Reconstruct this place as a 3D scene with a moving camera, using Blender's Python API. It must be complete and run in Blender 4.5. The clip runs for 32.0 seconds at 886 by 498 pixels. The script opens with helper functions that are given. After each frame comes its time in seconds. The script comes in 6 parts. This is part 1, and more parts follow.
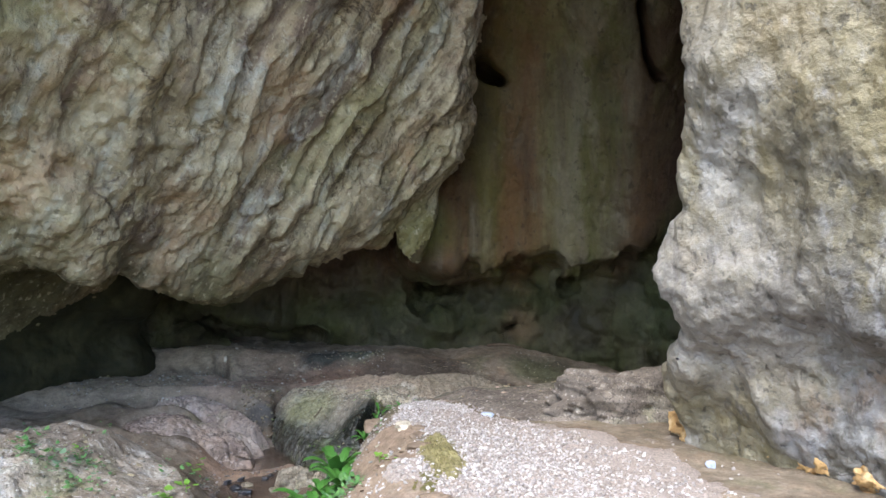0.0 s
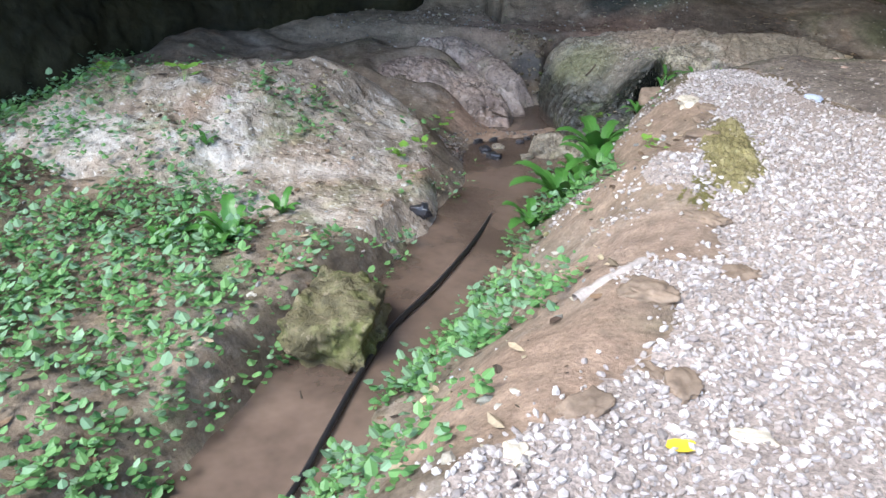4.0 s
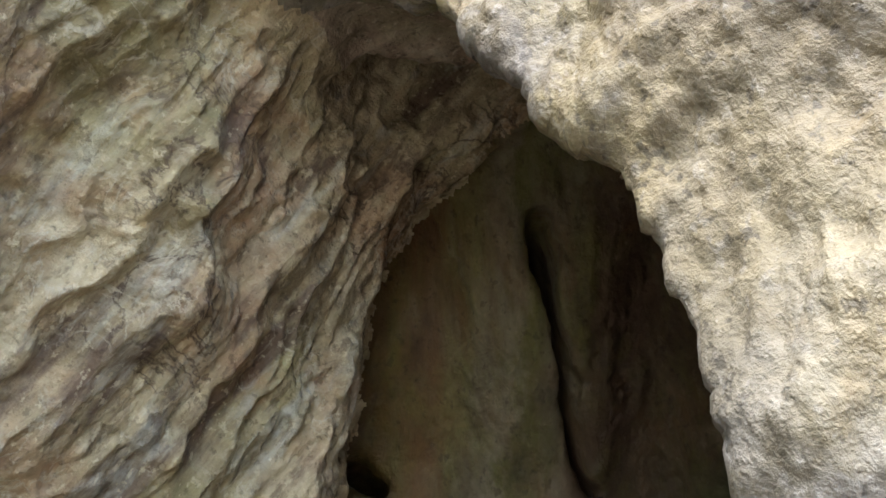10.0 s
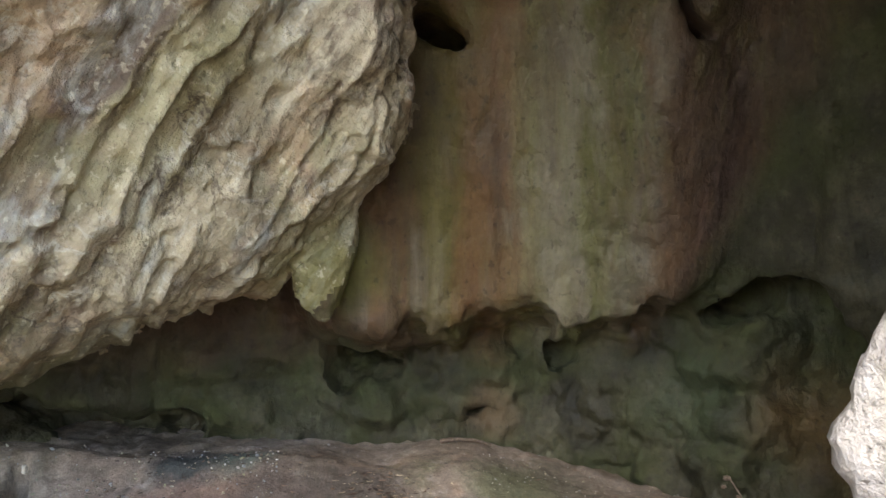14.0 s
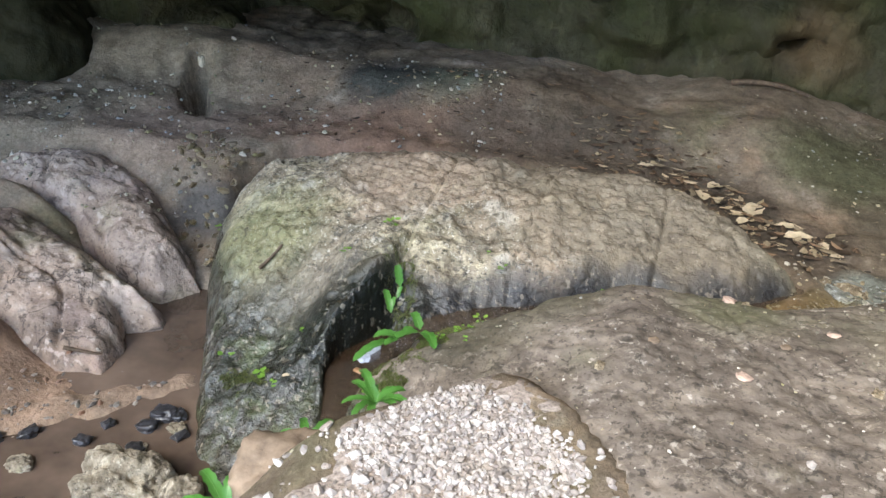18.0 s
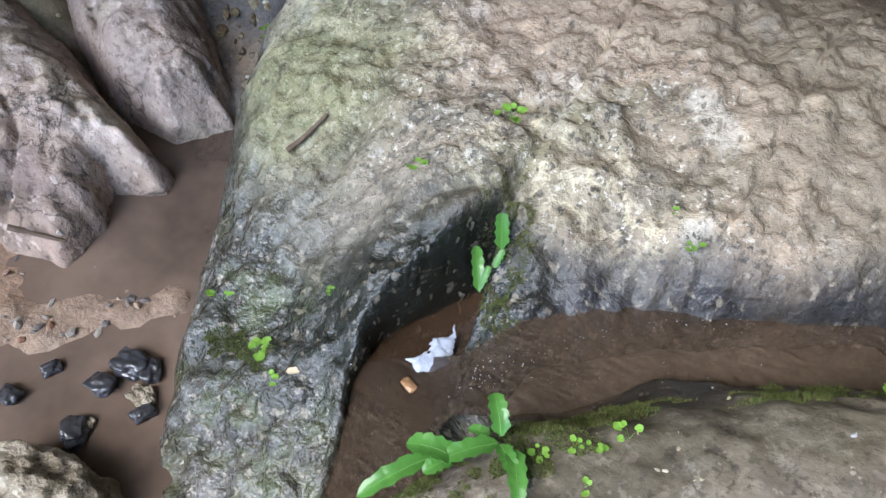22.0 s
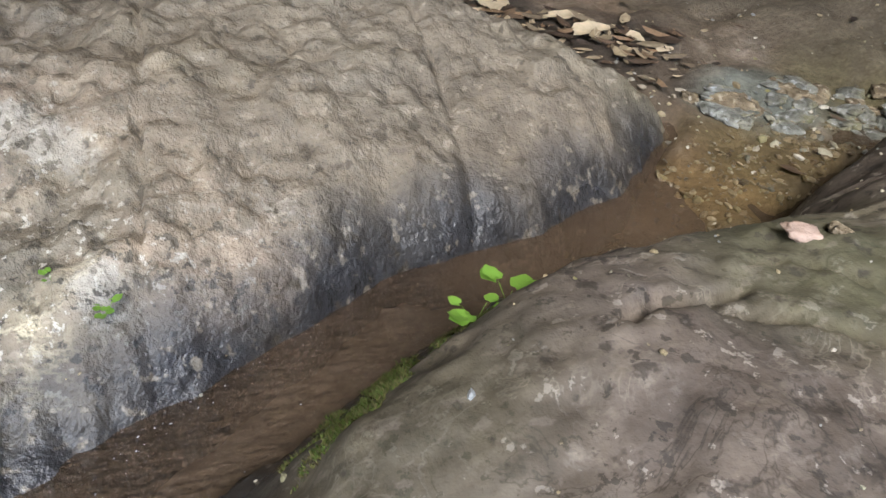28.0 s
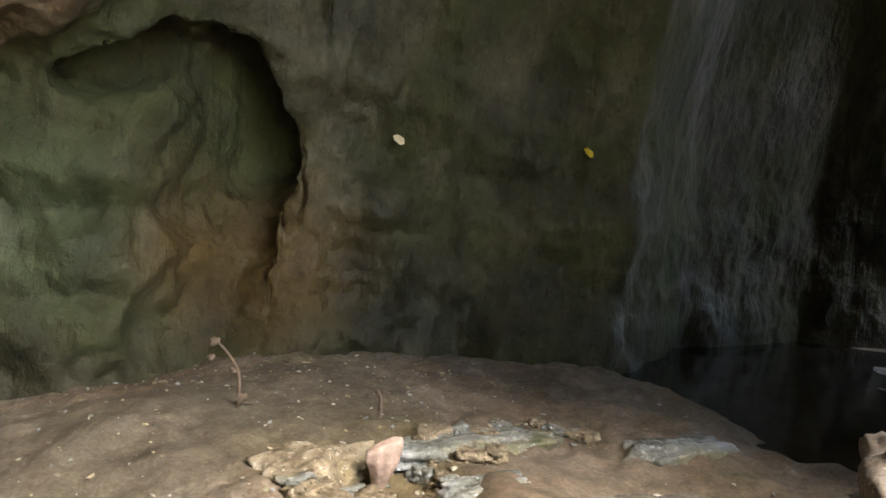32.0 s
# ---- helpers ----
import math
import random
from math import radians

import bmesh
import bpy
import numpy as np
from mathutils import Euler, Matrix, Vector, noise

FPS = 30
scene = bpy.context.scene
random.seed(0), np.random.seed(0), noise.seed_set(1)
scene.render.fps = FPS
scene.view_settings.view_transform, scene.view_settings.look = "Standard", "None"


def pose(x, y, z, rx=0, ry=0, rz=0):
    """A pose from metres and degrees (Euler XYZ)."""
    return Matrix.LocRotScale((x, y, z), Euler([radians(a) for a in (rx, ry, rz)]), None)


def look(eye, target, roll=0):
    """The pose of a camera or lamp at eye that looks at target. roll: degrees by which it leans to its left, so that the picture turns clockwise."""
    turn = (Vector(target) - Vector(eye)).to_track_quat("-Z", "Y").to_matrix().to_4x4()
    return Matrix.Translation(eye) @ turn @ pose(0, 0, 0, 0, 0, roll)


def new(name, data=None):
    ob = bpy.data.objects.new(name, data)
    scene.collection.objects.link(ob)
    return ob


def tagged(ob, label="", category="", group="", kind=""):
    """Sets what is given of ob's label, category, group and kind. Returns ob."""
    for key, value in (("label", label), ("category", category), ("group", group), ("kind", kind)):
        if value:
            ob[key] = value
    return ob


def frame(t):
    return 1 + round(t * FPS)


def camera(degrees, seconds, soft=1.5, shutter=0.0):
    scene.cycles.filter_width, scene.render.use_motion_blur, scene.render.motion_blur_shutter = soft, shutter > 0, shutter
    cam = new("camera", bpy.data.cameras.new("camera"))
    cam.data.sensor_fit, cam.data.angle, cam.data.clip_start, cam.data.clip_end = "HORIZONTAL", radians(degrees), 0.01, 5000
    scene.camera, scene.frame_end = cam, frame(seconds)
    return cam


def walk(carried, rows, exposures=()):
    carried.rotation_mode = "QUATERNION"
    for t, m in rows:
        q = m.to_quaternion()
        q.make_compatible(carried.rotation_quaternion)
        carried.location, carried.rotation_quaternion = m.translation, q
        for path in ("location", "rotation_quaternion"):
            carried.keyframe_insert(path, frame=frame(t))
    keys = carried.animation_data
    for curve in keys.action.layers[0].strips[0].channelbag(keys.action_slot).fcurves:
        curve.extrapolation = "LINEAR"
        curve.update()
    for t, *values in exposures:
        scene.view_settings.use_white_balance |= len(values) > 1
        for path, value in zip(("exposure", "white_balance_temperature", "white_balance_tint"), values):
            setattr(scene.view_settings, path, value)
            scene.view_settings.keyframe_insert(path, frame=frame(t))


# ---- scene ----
cam = camera(60.6, 32.0)
METRES, EYE, TILT, LEAN, TURN = 10.0, 1.5, 0.0, 0.0, 0.0
ROWS = [
    (0.0, 0.0, 0.0, 0.0, 0.0, 0.0, -0.0),
    (0.5, 0.0028, 0.0167, -0.0068, 3.07, -0.43, -0.65),
    (1.0, 0.0018, 0.044, -0.0127, 6.82, -0.98, -1.32),
    (1.5, 0.0042, 0.0626, -0.015, 11.62, -1.82, -1.29),
    (2.0, 0.0136, 0.0806, -0.0158, 15.95, -4.48, -1.65),
    (2.5, 0.0162, 0.0963, -0.0167, 16.89, -9.19, -0.94),
    (3.0, 0.0093, 0.1208, -0.0174, 17.64, -17.35, -0.15),
    (3.5, 0.0039, 0.1362, -0.0198, 20.21, -26.26, 0.3),
    (5.5, 0.0156, 0.1805, -0.0165, 27.6, -24.39, 1.8),
    (6.0, 0.0163, 0.2053, -0.0088, 26.48, -16.67, 2.28),
    (6.5, 0.0161, 0.2247, -0.0041, 25.15, -11.74, 2.21),
    (7.0, 0.0245, 0.2459, 0.0034, 20.7, -7.58, 0.2),
    (7.5, 0.0322, 0.2601, 0.0106, 12.45, -3.42, -1.55),
    (8.0, 0.0357, 0.2655, 0.016, 2.6, 0.08, -1.23),
    (8.5, 0.0359, 0.2649, 0.0204, -4.9, 3.97, -0.97),
    (9.0, 0.0352, 0.2626, 0.0269, -8.83, 13.94, -1.31),
    (9.5, 0.0341, 0.2594, 0.0354, -8.87, 23.97, -1.01),
    (10.0, 0.0338, 0.2559, 0.0395, -7.84, 31.4, -0.1),
    (10.5, 0.0332, 0.2543, 0.0409, -6.9, 33.72, 0.55),
    (11.0, 0.0323, 0.2593, 0.0376, -6.47, 30.73, 0.58),
    (11.5, 0.036, 0.2682, 0.0351, -6.37, 25.84, 0.4),
    (12.0, 0.0471, 0.2822, 0.0318, -5.73, 19.73, 0.12),
    (12.5, 0.0558, 0.2963, 0.0271, -4.84, 14.3, -0.01),
    (13.0, 0.0599, 0.3137, 0.0212, -3.44, 8.85, -0.15),
    (13.5, 0.0617, 0.339, 0.0181, -1.92, 4.94, -0.28),
    (15.5, 0.0674, 0.4425, 0.0069, 2.91, -5.12, -0.83),
    (16.0, 0.0615, 0.4711, -0.0014, 3.38, -9.59, -1.28),
    (16.5, 0.0558, 0.498, -0.0043, 8.81, -14.02, -2.17),
    (17.0, 0.0439, 0.527, -0.0082, 12.22, -19.39, -2.36),
    (17.5, 0.0315, 0.5488, -0.0075, 14.45, -23.21, -2.52),
    (18.0, 0.0251, 0.5693, -0.01, 17.53, -27.66, -2.61),
    (18.5, 0.0233, 0.5902, -0.0096, 22.43, -30.91, -2.64),
    (19.0, 0.0153, 0.6093, -0.0114, 25.56, -34.05, -1.48),
    (19.5, 0.0023, 0.6299, -0.0127, 25.27, -36.13, -0.56),
    (20.0, -0.004, 0.6526, -0.0161, 25.64, -38.39, -0.42),
    (20.5, -0.0061, 0.6744, -0.0196, 26.64, -41.03, -0.7),
    (21.0, -0.013, 0.6954, -0.0238, 28.32, -44.62, -1.2),
    (21.5, -0.0225, 0.7115, -0.0284, 30.1, -47.95, -1.7),
    (22.0, -0.026, 0.7272, -0.0347, 31.71, -50.8, -2.03),
    (22.5, -0.0298, 0.7356, -0.0504, 32.45, -52.21, -2.19),
    (23.0, -0.0354, 0.7431, -0.0782, 32.46, -52.57, -2.2),
    (23.5, -0.04, 0.7477, -0.0967, 32.15, -52.39, -2.23),
    (24.0, -0.0425, 0.7504, -0.1042, 31.4, -52.41, -2.4),
    (24.5, -0.0452, 0.7509, -0.1089, 30.15, -52.57, -2.74),
    (26.5, -0.0368, 0.7615, -0.105, 8.75, -49.06, -5.35),
    (27.0, -0.0307, 0.7654, -0.0998, -0.37, -45.65, -5.35),
    (27.5, -0.0236, 0.7674, -0.0969, -8.7, -42.13, -5.08),
    (28.0, -0.0159, 0.7682, -0.0942, -18.01, -37.85, -4.5),
    (28.5, -0.0086, 0.7686, -0.0908, -25.37, -34.03, -4.09),
    (29.0, -0.0024, 0.7686, -0.0862, -32.92, -29.9, -3.92),
    (29.5, 0.0013, 0.7674, -0.0827, -38.71, -26.46, -3.78),
    (30.0, 0.0076, 0.7648, -0.0797, -45.61, -22.38, -4.57),
    (30.5, 0.0097, 0.7612, -0.0749, -52.87, -18.65, -5.71),
    (31.0, 0.0082, 0.7568, -0.0662, -60.15, -13.69, -6.1),
    (31.5, 0.0088, 0.7533, -0.0618, -65.69, -8.92, -5.56),
    (32.0, 0.0085, 0.7484, -0.0579, -70.41, -4.3, -4.97),
]
EXPOSURES = [(0.0, 2.1, 6100, 10), (2.0, 2.35, 6400, 10), (3.0, 2.1, 5900, 10), (6.0, 2.05, 6200, 10), (7.0, 2.3, 6400, 10), (8.0, 2.7, 6800, 10), (9.0, 2.75, 6700, 10), (10.0, 2.5, 6500, 10), (12.0, 2.65, 6250, 10), (13.0, 2.75, 6450, 15), (16.0, 3.05, 6600, 10), (17.0, 2.8, 6500, 7), (19.0, 2.6, 6350, 7), (21.0, 2.85, 6200, 10), (22.0, 2.8, 5950, 10), (24.0, 2.95, 5950, 14), (27.0, 2.6, 6300, 10), (29.0, 2.45, 6200, 10), (30.0, 2.75, 6300, 6), (31.0, 3.0, 6500, 10), (32.0, 3.6, 7100, 10)]
walk(cam, [(t, pose(0, 0, EYE, TILT, LEAN, TURN) @ pose(METRES * x, METRES * y, METRES * z, 90 + pitch, roll, yaw)) for t, x, y, z, yaw, pitch, roll in ROWS], EXPOSURES)

# ---- light ----
world = bpy.data.worlds.new("sky")
scene.world = world
world.use_nodes = True
wn = world.node_tree.nodes
sky = wn.new("ShaderNodeTexSky")
sky.sky_type, sky.sun_disc = "NISHITA", False
sky.sun_elevation, sky.sun_rotation = radians(50), radians(204)
wn["Background"].inputs[1].default_value = 0.15
world.node_tree.links.new(sky.outputs[0], wn["Background"].inputs[0])
sun_data = bpy.data.lights.new("sun", "SUN")
sun_data.energy, sun_data.angle, sun_data.color = 1.5, radians(32), (1.0, 0.95, 0.86)
sun = new("sun", sun_data)
sun.matrix_world = look((-7, -10, 21), (0, 6, 0))


# ---- small tools ----
def ss(a, b, t):
    """Smooth step from 0 at a to 1 at b."""
    u = np.clip((t - a) / (b - a), 0, 1)
    return u * u * (3 - 2 * u)


def hash3(ix, iy, iz, seed):
    h = (ix * 374761393 + iy * 668265263 + iz * 2147483647 + seed * 1274126177) & 0xFFFFFFFF
    h = ((h ^ (h >> 13)) * 1103515245) & 0xFFFFFFFF
    h = ((h ^ (h >> 16)) * 2246822519) & 0xFFFFFFFF
    return ((h ^ (h >> 15)) & 0xFFFF).astype(np.float32) / 32767.5 - 1.0


def vnoise(x, y, z, seed=0):
    """Smooth value noise, -1 to 1."""
    x, y, z = np.broadcast_arrays(x, y, z)
    fx, fy, fz = np.floor(x), np.floor(y), np.floor(z)
    ix, iy, iz = fx.astype(np.int64), fy.astype(np.int64), fz.astype(np.int64)
    u, v, w = [(t * t * t * (t * (t * 6 - 15) + 10)) for t in (x - fx, y - fy, z - fz)]
    out = 0
    for a, wa in ((0, 1 - u), (1, u)):
        for b, wb in ((0, 1 - v), (1, v)):
            for c, wc in ((0, 1 - w), (1, w)):
                out = out + wa * wb * wc * hash3(ix + a, iy + b, iz + c, seed)
    return out


def fbm(x, y, z, octaves=4, seed=0, gain=0.5):
    total, amp = 0, 1.0
    for o in range(octaves):
        total = total + amp * vnoise(x, y, z, seed + 17 * o)
        x, y, z, amp = x * 2.03 + 5.1, y * 2.03 + 1.7, z * 2.03 + 9.2, amp * gain
    return total


def ridge(x, y, z, octaves=3, seed=0):
    """Sharp crests, 0 to 1."""
    total, amp = 0, 0.5
    for o in range(octaves):
        total = total + amp * (1 - np.abs(vnoise(x, y, z, seed + 31 * o))) ** 2
        x, y, z, amp = x * 2.1 + 3.3, y * 2.1 + 7.9, z * 2.1 + 1.1, amp * 0.5
    return total


def mesh_from(name, verts, faces, smooth=True):
    """A mesh out of arrays of vertices and of equal-sided faces."""
    verts, faces = np.asarray(verts, np.float32), np.asarray(faces, np.int32)
    me = bpy.data.meshes.new(name)
    n, k = faces.shape
    me.vertices.add(len(verts))
    me.vertices.foreach_set("co", verts.ravel())
    me.loops.add(n * k)
    me.loops.foreach_set("vertex_index", faces.ravel())
    me.polygons.add(n)
    me.polygons.foreach_set("loop_start", np.arange(n, dtype=np.int32) * k)
    me.update(calc_edges=True)
    me.polygons.foreach_set("use_smooth", np.full(n, smooth))
    me.update()
    return me


def solid(name, me, material, parent=None, label="", category="", group="", kind=""):
    if not me.materials:
        me.materials.append(material)
    ob = new(name, me)
    if parent:
        ob.parent = parent
    return tagged(ob, label, category, group, kind)


def grid_faces(nx, ny):
    i = np.arange(nx * ny).reshape(nx, ny)
    return np.stack([i[:-1, :-1], i[1:, :-1], i[1:, 1:], i[:-1, 1:]], -1).reshape(-1, 4)


def poly_sd(x, y, pts):
    """Distance to a closed outline in plan, positive inside."""
    d2 = np.full(np.broadcast(x, y).shape, 1e9, np.float32)
    inside = np.zeros(d2.shape, bool)
    for (ax, ay), (bx, by) in zip(pts, pts[1:] + pts[:1]):
        ex, ey = bx - ax, by - ay
        t = np.clip(((x - ax) * ex + (y - ay) * ey) / (ex * ex + ey * ey + 1e-9), 0, 1)
        d2 = np.minimum(d2, (x - ax - t * ex) ** 2 + (y - ay - t * ey) ** 2)
        if ey:
            inside ^= ((ay > y) != (by > y)) & (x < ax + (y - ay) * ex / ey)
    return np.where(inside, 1, -1) * np.sqrt(d2)


def line_sd(x, y, pts):
    """Distance to an open line in plan, and how far along it (0 to 1)."""
    best, along = np.full(np.broadcast(x, y).shape, 1e9, np.float32), 0
    n = len(pts) - 1
    for i, ((ax, ay), (bx, by)) in enumerate(zip(pts, pts[1:])):
        ex, ey = bx - ax, by - ay
        t = np.clip(((x - ax) * ex + (y - ay) * ey) / (ex * ex + ey * ey), 0, 1)
        d = np.hypot(x - ax - t * ex, y - ay - t * ey)
        along = np.where(d < best, (i + t) / n, along)
        best = np.minimum(best, d)
    return best, along


# ---- materials ----
def ramp(nt, source, stops):
    r = nt.nodes.new("ShaderNodeValToRGB")
    el = r.color_ramp.elements
    while len(el) < len(stops):
        el.new(0.5)
    for e, (p, c) in zip(el, stops):
        e.position, e.color = p, (*c, 1) if len(c) == 3 else c
    nt.links.new(source, r.inputs[0])
    return r.outputs[0]


def tex(nt, coord, scale, detail=6, rough=0.6, stretch=(1, 1, 1), turn=(0, 0, 0), kind="noise", distort=0.0):
    m = nt.nodes.new("ShaderNodeMapping")
    m.inputs["Rotation"].default_value = [radians(a) for a in turn]
    m.inputs["Scale"].default_value = stretch
    nt.links.new(coord, m.inputs[0])
    if kind == "voronoi":
        n = nt.nodes.new("ShaderNodeTexVoronoi")
        n.inputs["Scale"].default_value = scale
        nt.links.new(m.outputs[0], n.inputs["Vector"])
        return n.outputs["Distance"]
    n = nt.nodes.new("ShaderNodeTexNoise")
    n.inputs["Scale"].default_value, n.inputs["Detail"].default_value = scale, detail
    n.inputs["Roughness"].default_value, n.inputs["Distortion"].default_value = rough, distort
    nt.links.new(m.outputs[0], n.inputs["Vector"])
    return n.outputs[0]


def turned(nt, coord, axes):
    """Coordinates along three given directions."""
    join = nt.nodes.new("ShaderNodeCombineXYZ")
    for i, ax in enumerate(axes):
        d = nt.nodes.new("ShaderNodeVectorMath")
        d.operation = "DOT_PRODUCT"
        nt.links.new(coord, d.inputs[0])
        d.inputs[1].default_value = ax
        nt.links.new(d.outputs["Value"], join.inputs[i])
    return join.outputs[0]


def mix(nt, fac, a, b, blend="MIX"):
    m = nt.nodes.new("ShaderNodeMix")
    m.data_type, m.blend_type = "RGBA", blend
    for sock, v in ((m.inputs[0], fac), (m.inputs[6], a), (m.inputs[7], b)):
        if isinstance(v, (int, float)):
            sock.default_value = v
        elif isinstance(v, tuple):
            sock.default_value = (*v, 1)
        else:
            nt.links.new(v, sock)
    return m.outputs[2]


def math_node(nt, op, a, b=0.0):
    m = nt.nodes.new("ShaderNodeMath")
    m.operation = op
    for sock, v in zip(m.inputs, (a, b)):
        if isinstance(v, (int, float)):
            sock.default_value = v
        else:
            nt.links.new(v, sock)
    return m.outputs[0]


def begin(name):
    mat = bpy.data.materials.new(name)
    mat.use_nodes = True
    nt = mat.node_tree
    coord = nt.nodes.new("ShaderNodeTexCoord").outputs["Object"]
    return mat, nt, coord, nt.nodes["Principled BSDF"]


def bump(nt, bsdf, heights):
    """heights: (socket, strength, distance), added up one on another."""
    last = None
    for h, strength, dist in heights:
        b = nt.nodes.new("ShaderNodeBump")
        b.inputs["Strength"].default_value, b.inputs["Distance"].default_value = strength, dist
        nt.links.new(h, b.inputs["Height"])
        if last:
            nt.links.new(last, b.inputs["Normal"])
        last = b.outputs[0]
    nt.links.new(last, bsdf.inputs["Normal"])


def rock_material(name, cols, tints=(), scale=1.2, stretch=(1, 1, 1), turn=(0, 0, 0), speck=0.35, rough=(0.75, 0.95), bumps=(0.6, 0.03), wet=0.0, fine=22, line=None, foot=None, stains_and_shade=(), axes=None, chip=1.0, lines=(), bands=()):
    """cols: dark, middle, light. tints: (colour, scale, low, high, strength[, stretch]) laid over in patches."""
    mat, nt, co, bsdf = begin(name)
    plain_co = co
    if axes:
        co = turned(nt, co, axes)
    big = tex(nt, co, scale, 9, 0.62, stretch, turn, distort=0.3)
    col = ramp(nt, big, [(0.30, cols[0]), (0.50, cols[1]), (0.70, cols[2])])
    for i, (tint, sc, lo, hi, k, *st) in enumerate(tints):
        n = tex(nt, co, sc, 9, 0.62, st[0] if st else stretch, (turn[0], turn[1], turn[2] + 11 * i))
        col = mix(nt, ramp(nt, n, [(lo, (0, 0, 0)), (hi, (k, k, k))]), col, tint)
    if bands:
        # broad columns of mineral stain that run down the wall, by x
        sep = nt.nodes.new("ShaderNodeSeparateXYZ")
        nt.links.new(co, sep.inputs[0])
        q = math_node(nt, "ADD", math_node(nt, "MULTIPLY", sep.outputs[0], 0.25), math_node(nt, "MULTIPLY", math_node(nt, "SUBTRACT", tex(nt, co, 1.6, 7, 0.65, (1.6, 1.6, 0.22)), 0.5), 0.30))
        k = ramp(nt, tex(nt, co, 1.1, 7, 0.65, (2.0, 2.0, 0.3), (0, 0, 30)), [(0.36, (0.25,) * 3), (0.6, (0.85,) * 3)])
        col = mix(nt, k, col, ramp(nt, q, [(b[0] * 0.25, b[1]) for b in bands]))
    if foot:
        # darker grey-green on the lower rock and towards the pool
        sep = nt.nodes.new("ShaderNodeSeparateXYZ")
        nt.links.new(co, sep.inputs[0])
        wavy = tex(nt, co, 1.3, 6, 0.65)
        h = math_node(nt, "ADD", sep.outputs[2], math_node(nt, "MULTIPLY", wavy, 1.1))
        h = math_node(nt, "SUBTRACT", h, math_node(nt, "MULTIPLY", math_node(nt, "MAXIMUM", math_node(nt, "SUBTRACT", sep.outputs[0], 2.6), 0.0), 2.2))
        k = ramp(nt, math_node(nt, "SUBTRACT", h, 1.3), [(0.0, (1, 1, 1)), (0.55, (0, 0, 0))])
        low_rock = ramp(nt, tex(nt, co, 2.4, 8, 0.65, (1, 1, 0.7)), [(0.3, foot[0]), (0.5, foot[1]), (0.7, foot[2])])
        low_rock = mix(nt, ramp(nt, tex(nt, co, 0.9, 4, 0.6), [(0.45, (0, 0, 0)), (0.65, (0.7,) * 3)]), low_rock, (0.055, 0.062, 0.02))
        col = mix(nt, k, col, low_rock)
    for tint, sc, width, k in lines:
        # thin wandering seams: cracks, or crust standing along them
        seam = math_node(nt, "ABSOLUTE", math_node(nt, "SUBTRACT", tex(nt, co, sc, 5, 0.6, distort=0.6), 0.5))
        where = ramp(nt, tex(nt, co, sc * 0.4, 3, 0.5, turn=(20, 0, 40)), [(0.48, (0, 0, 0)), (0.6, (k,) * 3)])
        col = mix(nt, math_node(nt, "MULTIPLY", ramp(nt, seam, [(0.0, (1, 1, 1)), (width, (0, 0, 0))]), where), col, tint)
    # round colour spots: real stains and wet rock, and some painted shade
    shine, late = [], []
    for centre, radius, tint, *moist in stains_and_shade:
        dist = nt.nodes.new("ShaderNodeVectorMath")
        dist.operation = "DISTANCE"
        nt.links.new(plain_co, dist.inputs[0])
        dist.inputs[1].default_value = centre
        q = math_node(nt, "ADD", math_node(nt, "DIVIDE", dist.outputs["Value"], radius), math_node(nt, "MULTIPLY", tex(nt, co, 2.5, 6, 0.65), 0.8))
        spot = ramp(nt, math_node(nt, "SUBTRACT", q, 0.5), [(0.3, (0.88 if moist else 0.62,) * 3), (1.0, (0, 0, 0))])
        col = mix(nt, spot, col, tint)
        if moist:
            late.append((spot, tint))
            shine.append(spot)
    damp = tex(nt, co, 0.9, 4, 0.6)
    gloss = ramp(nt, damp, [(0.35, (rough[0],) * 3), (0.65, (rough[1],) * 3)])
    for spot in shine:
        gloss = mix(nt, spot, gloss, (0.18, 0.18, 0.18))
    if line:
        # algae film and wet rock up to an uneven high-water line
        sep = nt.nodes.new("ShaderNodeSeparateXYZ")
        nt.links.new(co, sep.inputs[0])
        h = math_node(nt, "ADD", sep.outputs[2], math_node(nt, "MULTIPLY", tex(nt, co, 4, 6, 0.7), -0.3))
        k = ramp(nt, math_node(nt, "ADD", math_node(nt, "MULTIPLY", h, -1 / line[1]), line[0] / line[1]), [(0.0, (0, 0, 0)), (1.0, (1, 1, 1))])
        film = ramp(nt, tex(nt, co, 11, 6, 0.65), [(0.36, (0.007, 0.008, 0.007)), (0.5, (0.028, 0.03, 0.028)), (0.66, (0.10, 0.105, 0.11))])
        film = mix(nt, ramp(nt, tex(nt, co, 3.5, 6, 0.7), [(0.52, (0, 0, 0)), (0.62, (0.7,) * 3)]), film, (0.045, 0.06, 0.02))
        col = mix(nt, math_node(nt, "MULTIPLY", k, 0.85), col, film)
        gloss = mix(nt, k, gloss, (0.10, 0.10, 0.10))
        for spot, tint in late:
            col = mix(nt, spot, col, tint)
    drops = [(math_node(nt, "MULTIPLY", tex(nt, co, 75, 1, 0.5), k), 0.6, 0.012)] if line else []
    # mottle, holes and grain darken bump hollows: small-scale shade put into the colour
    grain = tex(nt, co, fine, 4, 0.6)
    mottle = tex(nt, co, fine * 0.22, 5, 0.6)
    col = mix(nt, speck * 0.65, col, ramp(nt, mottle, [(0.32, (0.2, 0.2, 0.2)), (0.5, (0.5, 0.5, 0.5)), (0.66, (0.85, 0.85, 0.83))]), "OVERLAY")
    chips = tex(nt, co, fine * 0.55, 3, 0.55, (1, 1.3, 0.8))
